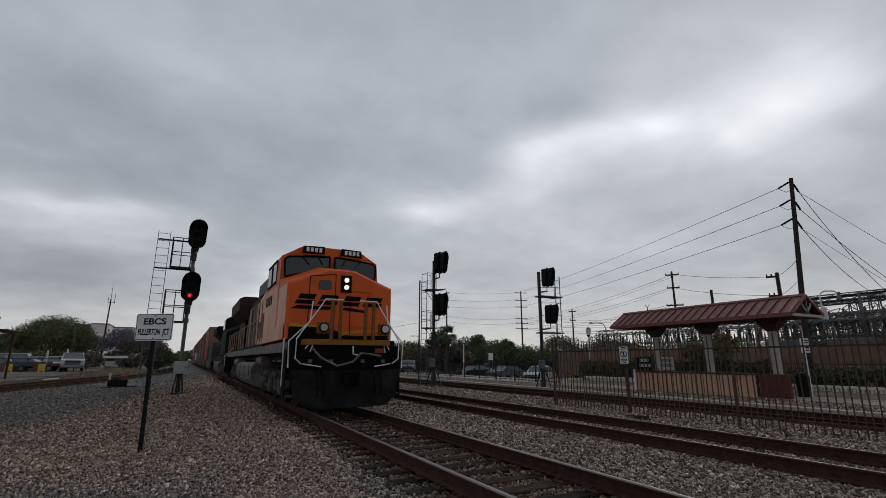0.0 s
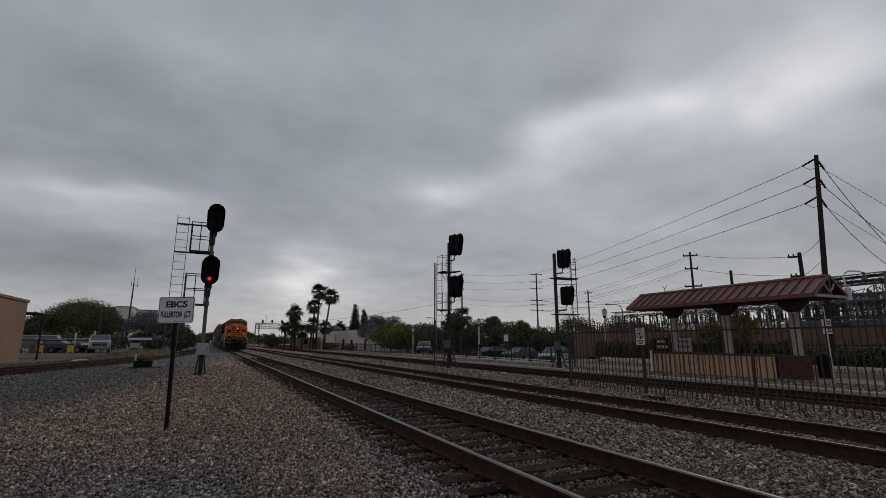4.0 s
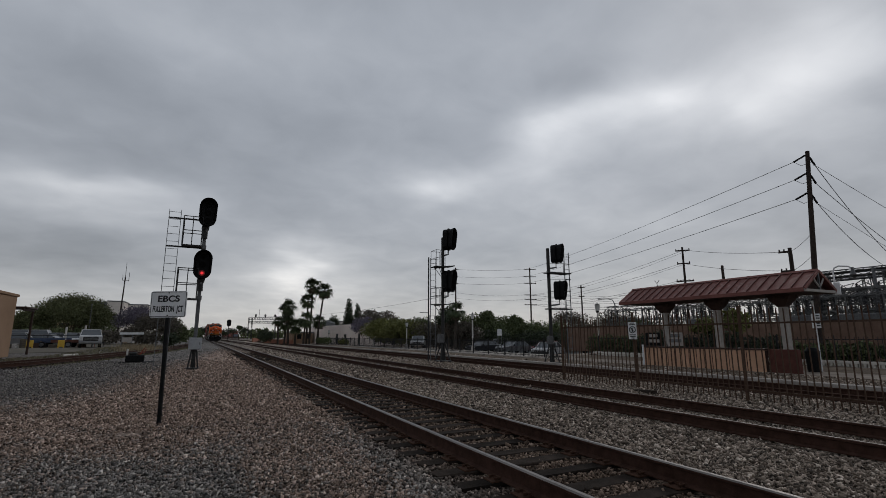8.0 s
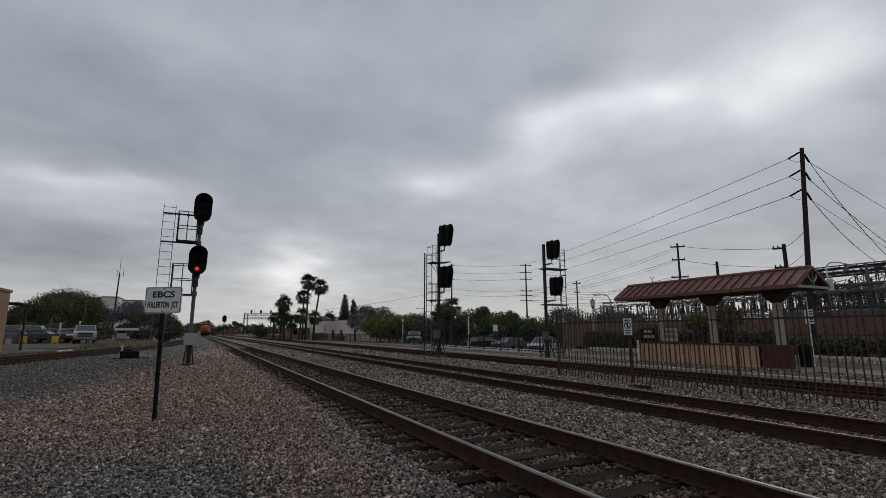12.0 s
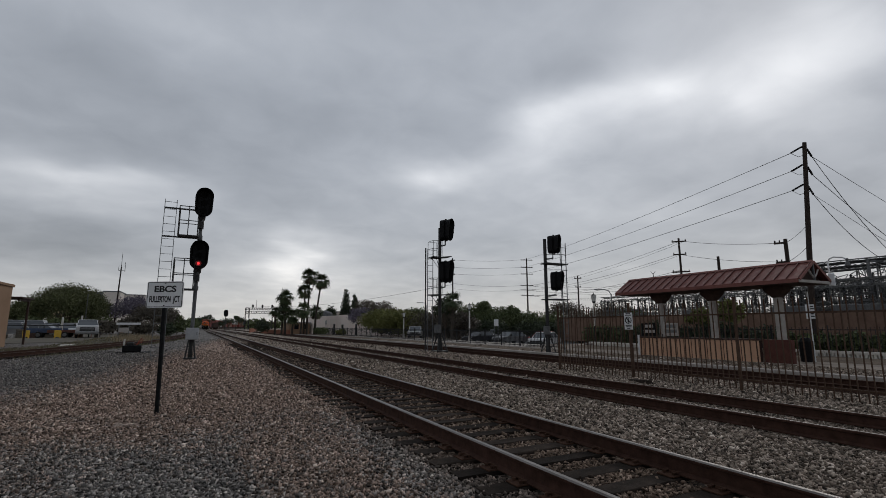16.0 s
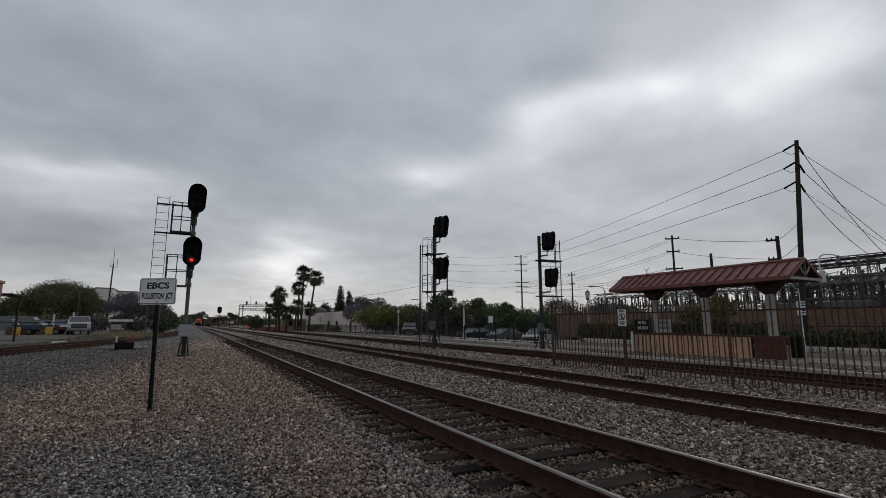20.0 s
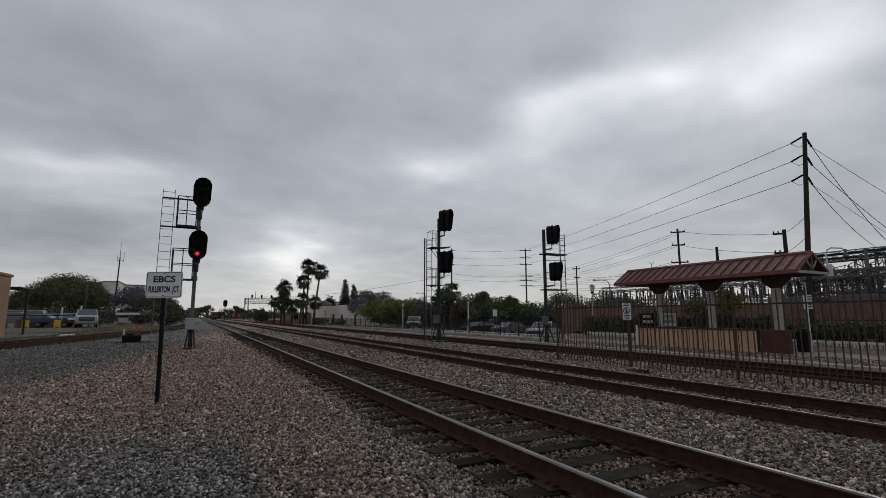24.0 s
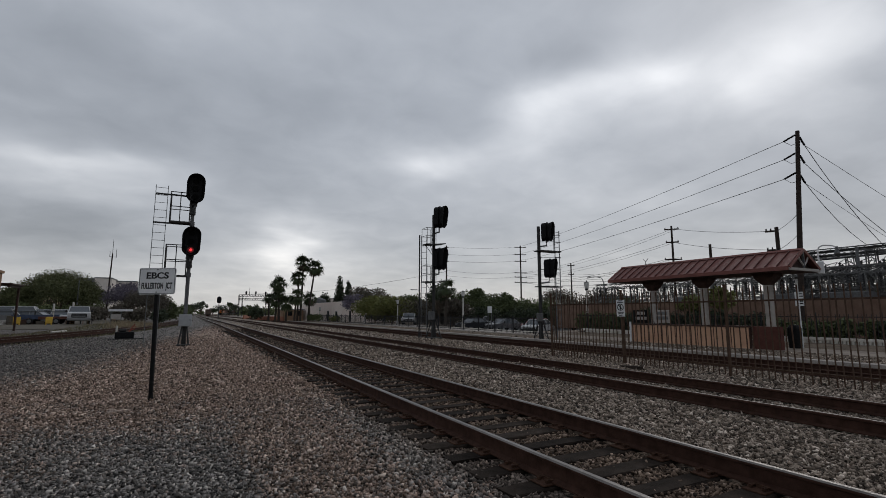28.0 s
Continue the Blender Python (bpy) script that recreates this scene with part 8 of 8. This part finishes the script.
gy = ground_height(-10.5, 64.6)
vehicle("pickup_truck", pose(-10.55, 62.6, gy, 0, 0, 10), CARWHITE, "white pickup truck with a chrome grille parked in the yard", 5.7, 2.0, 1.95, "pickup", 0.4)
for k, (x, y, rz, paint, kind, lab) in enumerate((
        (-13.6, 70.0, 80, CARSILVER, "car", "silver saloon car parked in the yard"), (-15.8, 68.5, 95, CARSILVER, "suv", "silver estate car parked in the yard"),
        (-18.2, 70.0, 85, CARGREEN, "suv", "dull grey-green estate car parked in the yard"), (-20.8, 69.0, 90, CARWHITE, "car", "white car parked in the yard"),
        (-16.0, 76.0, 90, CARWHITE, "van", "white van parked at the yard's back"), (-23.5, 72.0, 85, CARSILVER, "car", "silver car parked in the yard"), (-14.4, 73.5, 8, CARWHITE, "suv", "white estate car parked behind the trailers"), (-17.3, 74.0, -6, CARSILVER, "suv", "silver estate car parked behind the trailers"))):
    vehicle("parked_car", pose(x, y, ground_height(x, y), 0, 0, rz), paint, lab, 4.9 if kind == "van" else 4.5, 1.85, {"car": 1.45, "suv": 1.65, "van": 2.0}[kind], kind)
vehicle("parked_car", pose(25.3, 58.2, 0.0, 0, 0, -28), CARWHITE, "white estate car parked behind the iron fence", 4.3, 1.8, 1.55, "suv", 0.32)
for k, (x, y, rz, paint, kind, lab) in enumerate((
        (30.0, 52.5, -75, CARDARK, "car", "dark car parked behind the iron fence"), (31.5, 48.0, -80, CARSILVER, "car", "silver car parked behind the iron fence"),
        (35.0, 45.5, -70, CARRED, "car", "dull red car parked behind the iron fence"), (38.5, 41.0, -70, CARDARK, "suv", "dark estate car parked behind the fence"),
        (36.0, 56.5, -60, CARWHITE, "suv", "white estate car parked under the trees"), (29.5, 38.0, -60, CARWHITE, "car", "white car parked behind the iron fence"))):
    vehicle("parked_car", pose(x, y, ground_height(x, y) + 0.015, 0, 0, rz), paint, lab, 4.9 if kind == "van" else 4.5, 1.85, {"car": 1.45, "suv": 1.65, "van": 2.0}[kind], kind)


# ---- small things in the yard and by the siding ----
def barricade(x, y):
    t = thing("barricade", pose(x, y, ground_height(x, y), 0, 0, 8), "faded yellow plastic barricade in the yard", "barricade", "yellow barricades")
    bm = bmesh.new()
    box(bm, -0.29, 0.29, -0.05, 0.05, 0.12, 0.80, 0.03)
    part("panel", bm, BARYELLOW, t)
    for s in (-0.22, 0.22):
        bm = bmesh.new()
        box(bm, s - 0.05, s + 0.05, -0.2, 0.2, -0.02, 0.08, 0.02)
        box(bm, s - 0.04, s + 0.04, -0.04, 0.04, 0.08, 0.25)
        part("foot", bm, BARYELLOW, t, "yellow foot")


for x, y in ((-15.9, 63.9), (-13.0, 62.5)):
    barricade(x, y)


DUSTYRED = surf("dusty_red_brown_paint", (0.085, 0.035, 0.026), (0.16, 0.075, 0.056), 3, 0.7, 0, 0.05)


def trailer(x, y, rz, mat, label, rack):
    t = thing("flatbed_trailer", pose(x, y, ground_height(x, y), 0, 0, rz), label, "trailer", "yard trailers")
    bm = bmesh.new()
    box(bm, -0.95, 0.95, -1.8, 1.8, 0.52, 0.66, 0.02)
    part("deck", bm, mat, t, "painted deck")
    for s in (-1, 1):
        bm = bmesh.new()
        box(bm, s * 0.92 - 0.03, s * 0.92 + 0.03, -1.8, 1.8, 0.66, 0.66 + rack, 0.01)
        part("side_board", bm, mat, t, "painted side board")
        wheel(t, s * 1.02, 0.2, 0.32)
    bm = bmesh.new()
    pipe(bm, [(0, -1.8, 0.55), (0, -2.9, 0.5)], 0.05, 6)
    tube(bm, (0, -2.8, 0.5), (0, -2.8, -0.02), 0.04, 6)
    part("drawbar", bm, DARKSTEEL, t, "dark drawbar")


for args in ((-15.0, 66.6, 84, TARPBLUE, "faded blue flatbed trailer in the yard", 0.35), (-12.75, 66.4, 88, DUSTYRED, "dull red-brown flatbed trailer in the yard", 0.16)):
    trailer(*args)


def yard_clutter():
    """Crates, drums and posts that crowd the yard's edge."""
    rnd = random.Random(31)
    for k in range(16):
        x, y = rnd.uniform(-17.5, -11.6), rnd.uniform(63.8, 66.0)
        if k > 11:
            x, y = rnd.uniform(-8.6, -7.2), rnd.uniform(66.5, 70.0)
        t = thing("crate", pose(x, y, ground_height(x, y), 0, 0, rnd.uniform(0, 90)), "weathered wooden crate in the cluttered yard", "crate", "yard crates")
        w, h = rnd.uniform(0.3, 0.7), rnd.uniform(0.35, 0.95)
        mat = rnd.choice((DIRT, DARKWOOD, GALV, CONCRETE, BEIGEWALL))
        for i in range(4):
            z = h * i / 4
            bm = bmesh.new()
            box(bm, -w / 2, w / 2, -w / 2, w / 2, z, z + h / 4 - 0.03, 0.01)
            part("board", bm, mat, t, "weathered board")
        bm = bmesh.new()
        box(bm, -w / 2 + 0.02, w / 2 - 0.02, -w / 2 + 0.02, w / 2 - 0.02, 0, h - 0.04)
        part("core", bm, DARKWOOD, t, "dark inside")


yard_clutter()


def yard_rail():
    t = thing("pipe_rail", pose(-17.0, 66.0, 0.3, 0, 0, 4), "long low steel pipe rail across the yard", "railing")
    bm = bmesh.new()
    pipe(bm, [(-14, 0, 1.35), (6.0, 0, 1.35)], 0.05, 6)
    part("pipe", bm, DARKSTEEL, t)
    for k in range(6):
        bm = bmesh.new()
        tube(bm, (-14 + 4 * k, 0, -0.05), (-14 + 4 * k, 0, 1.4), 0.06, 6)
        part("post", bm, DARKSTEEL, t, "steel post")
    for k, (x, y, h) in enumerate(((-12.0, 67.5, 2.4), (-13.6, 66.8, 2.2))):
        b = thing("bollard", pose(x, y, 0.3), "pale concrete bollard post in the yard", "bollard")
        bm = bmesh.new()
        tube(bm, (0, 0, -0.05), (0, 0, h), 0.10, 10)
        tube(bm, (0, 0, h), (0, 0, h + 0.06), 0.10, 10, 0.04)
        part("post", bm, CONCRETE, b)
    w = thing("sawhorse", pose(-11.3, 66.5, 0.33, 0, 0, 10), "orange and white sawhorse in the yard", "barricade")
    for s in (-0.5, 0.5):
        bm = bmesh.new()
        tube(bm, (s, -0.3, -0.02), (s, 0, 1.0), 0.03, 5)
        tube(bm, (s, 0.3, -0.02), (s, 0, 1.0), 0.03, 5)
        part("leg", bm, SAFETY, w, "orange leg")
    for z in (0.55, 0.9):
        bm = bmesh.new()
        box(bm, -0.6, 0.6, -0.03, 0.03, z - 0.1, z + 0.1)
        part("board", bm, SAFETY, w, "orange board")


yard_rail()


def white_barrier():
    t = thing("barrier", pose(-6.9, 61.6, ground_height(-6.9, 61.6), 0, 0, 5), "white-painted barrier bar on two thin posts beside the yard", "barrier")
    bm = bmesh.new()
    box(bm, -1.0, 1.2, -0.05, 0.05, 1.55, 1.78, 0.01)
    part("bar", bm, SIGNWHITE, t)
    bm = bmesh.new()
    box(bm, -0.75, 0.15, -0.06, 0.0, 0.75, 1.25, 0.01)
    part("board", bm, COLUMN, t, "pale weathered board")
    for q in (-0.75, 0.15):
        bm = bmesh.new()
        box(bm, q - 0.05, q + 0.05, 0.06, 0.14, -0.05, 1.7)
        part("post", bm, GALV, t, "grey post")


white_barrier()


def derail():
    t = thing("switch_machine", pose(-3.45, 33.6, 0, 0, 0, 6), "black switch machine with orange lever beside the siding", "switch machine")
    bm = bmesh.new()
    box(bm, -0.45, 0.5, -0.28, 0.28, 0.05, 0.42, 0.04)
    part("case", bm, BLACK, t)
    bm = bmesh.new()
    box(bm, -0.75, 0.95, -0.2, 0.2, -0.04, 0.05, 0.01)
    part("base_plate", bm, DARKSTEEL, t, "dark base plate")
    bm = bmesh.new()
    box(bm, -0.28, 0.12, -0.2, 0.2, 0.42, 0.60, 0.05)
    part("cover", bm, DARKSTEEL, t, "dark rounded cover")
    bm = bmesh.new()
    pipe(bm, [(0.25, 0, 0.4), (0.34, 0, 0.62), (0.50, 0, 0.85)], 0.028, 6)
    pipe(bm, [(0.2, -0.1, 0.45), (0.45, -0.1, 0.56), (0.56, -0.1, 0.75)], 0.02, 6)
    part("lever", bm, SAFETY, t, "orange throw lever")
    bm = bmesh.new()
    tube(bm, (-0.38, 0, 0.4), (-0.38, 0, 0.78), 0.05, 6)
    part("lock", bm, CONCRETE, t, "pale lock arm")
    s = thing("debris_pipe", pose(-9.2, 47.5, 0.05, 0, 0, 80), "pale pipe lying in the weeds by the siding", "pipe")
    bm = bmesh.new()
    tube(bm, (-1.3, 0, 0.02), (1.3, 0, 0.02), 0.07, 8)
    part("tube", bm, CONCRETE, s)


derail()


# ---- small things on the platform ----
def platform_things():
    for k, (x, y, pic) in enumerate(((21.45, 17.9, True), (21.45, 16.6, False))):
        t = thing("notice_board", pose(x, y, 0, 0, 0, -62), "framed notice board under the shelter" if pic else "plain white notice board under the shelter", "notice board")
        for s in (-0.4, 0.4):
            bm = bmesh.new()
            tube(bm, (s, 0, 0.0), (s, 0, 1.1), 0.03, 6)
            part("leg", bm, DARKSTEEL, t, "dark leg")
        bm = bmesh.new()
        box(bm, -0.38, 0.38, -0.03, 0.03, 1.0, 1.66, 0.01)
        board = part("board", bm, BLACK if pic else COLUMN, t)
        for q in ((0.13, 0.28), (0.40, 0.20)) if pic else ((0.15, 0.28), (0.40, 0.24)):
            bm = bmesh.new()
            box(bm, -q[1], q[1], -0.04, -0.031, 1.1 + q[0] - 0.08, 1.1 + q[0] + 0.08)
            part("text_bar", bm, COLUMN if pic else GALV, board, "pale bar")
    b = thing("rubbish_bin", pose(22.8, 11.2, 0), "black metal rubbish bin on the platform", "bin")
    bm = bmesh.new()
    tube(bm, (0, 0, 0), (0, 0, 0.85), 0.23, 14, 0.26)
    part("drum", bm, BLACK, b)
    bm = bmesh.new()
    tube(bm, (0, 0, 0.85), (0, 0, 1.0), 0.27, 14, 0.15)
    part("lid", bm, BLACK, b, "domed lid")
    s = thing("downpipe_post", pose(23.1, 11.08, 0), "thin white post beside the shelter", "post")
    bm = bmesh.new()
    tube(bm, (0, 0, 0), (0, 0, 2.95), 0.045, 8)
    part("post", bm, SIGNWHITE, s)
    p = thing("white_post", pose(20.6, 17.9, 0), "short white post beside the tan wall", "post")
    bm = bmesh.new()
    tube(bm, (0, 0, 0), (0, 0, 1.05), 0.05, 8)
    part("post", bm, SIGNWHITE, p)
    w = thing("direction_sign", pose(30.5, 46.5, ground_height(30.5, 46.5), 0, 0, -35), "plain pale sign on two legs behind the iron fence", "sign")
    bm = bmesh.new()
    box(bm, -0.25, 0.25, -0.03, 0.03, 2.1, 2.85, 0.01)
    part("plate", bm, SIGNWHITE, w)
    for q in (-0.2, 0.2):
        bm = bmesh.new()
        tube(bm, (q, 0, -0.05), (q, 0, 2.1), 0.04, 6)
        part("leg", bm, GALV, w, "grey leg")
    f = thing("roof_bird_spike", pose(22.06, 17.9, 4.16), "small forked aerial on the shelter ridge", "aerial")
    bm = bmesh.new()
    tube(bm, (0, 0, 0), (0, 0, 0.15), 0.02, 5)
    tube(bm, (0, 0, 0.15), (0, -0.15, 0.32), 0.015, 5)
    tube(bm, (0, 0, 0.15), (0, 0.15, 0.32), 0.015, 5)
    part("fork", bm, DARKSTEEL, f)


platform_things()


# ---- the train's run ----
START, SPEED, SLOWING = 13.2, 16.74, 0.0708


def nose_at(t):
    return START + SPEED * t - SLOWING * t * t


def motions():
    """The train backs away along the main track and slows down."""
    times = [0.0, 0.25, 0.5] + [float(i) for i in range(1, 29)]
    for ob, place in TRAIN:
        s, lift = place if isinstance(place, tuple) else (place, 0.0)
        rows = []
        for t in times:
            y = nose_at(t) + s
            a, b = y + 1.5, y + 11.0
            ax, bx = 3.685 + drift(a), 3.685 + drift(b)
            turn = math.degrees(math.atan2(bx - ax, b - a))
            rows.append((t, pose(ax - 1.5 * (bx - ax) / (b - a), y, RAIL + lift, 0, 0, -turn)))
        walk(ob, rows)
    # the locomotives' wheels roll along, a sixth of a turn from row to row
    run = nose_at(28.0) - START
    turns = []
    n = int(run / (0.53 * radians(70))) + 1
    for k in range(n + 1):
        d = run * k / n
        turns.append(((SPEED - math.sqrt(max(0.0, SPEED ** 2 - 4 * SLOWING * d))) / (2 * SLOWING), math.degrees(d / 0.53) % 360))
    for wh, yy in WHEELS[:12]:
        walk(wh, [(t, pose(0, yy, 0.53, -a, 0, 0)) for t, a in turns])


motions()
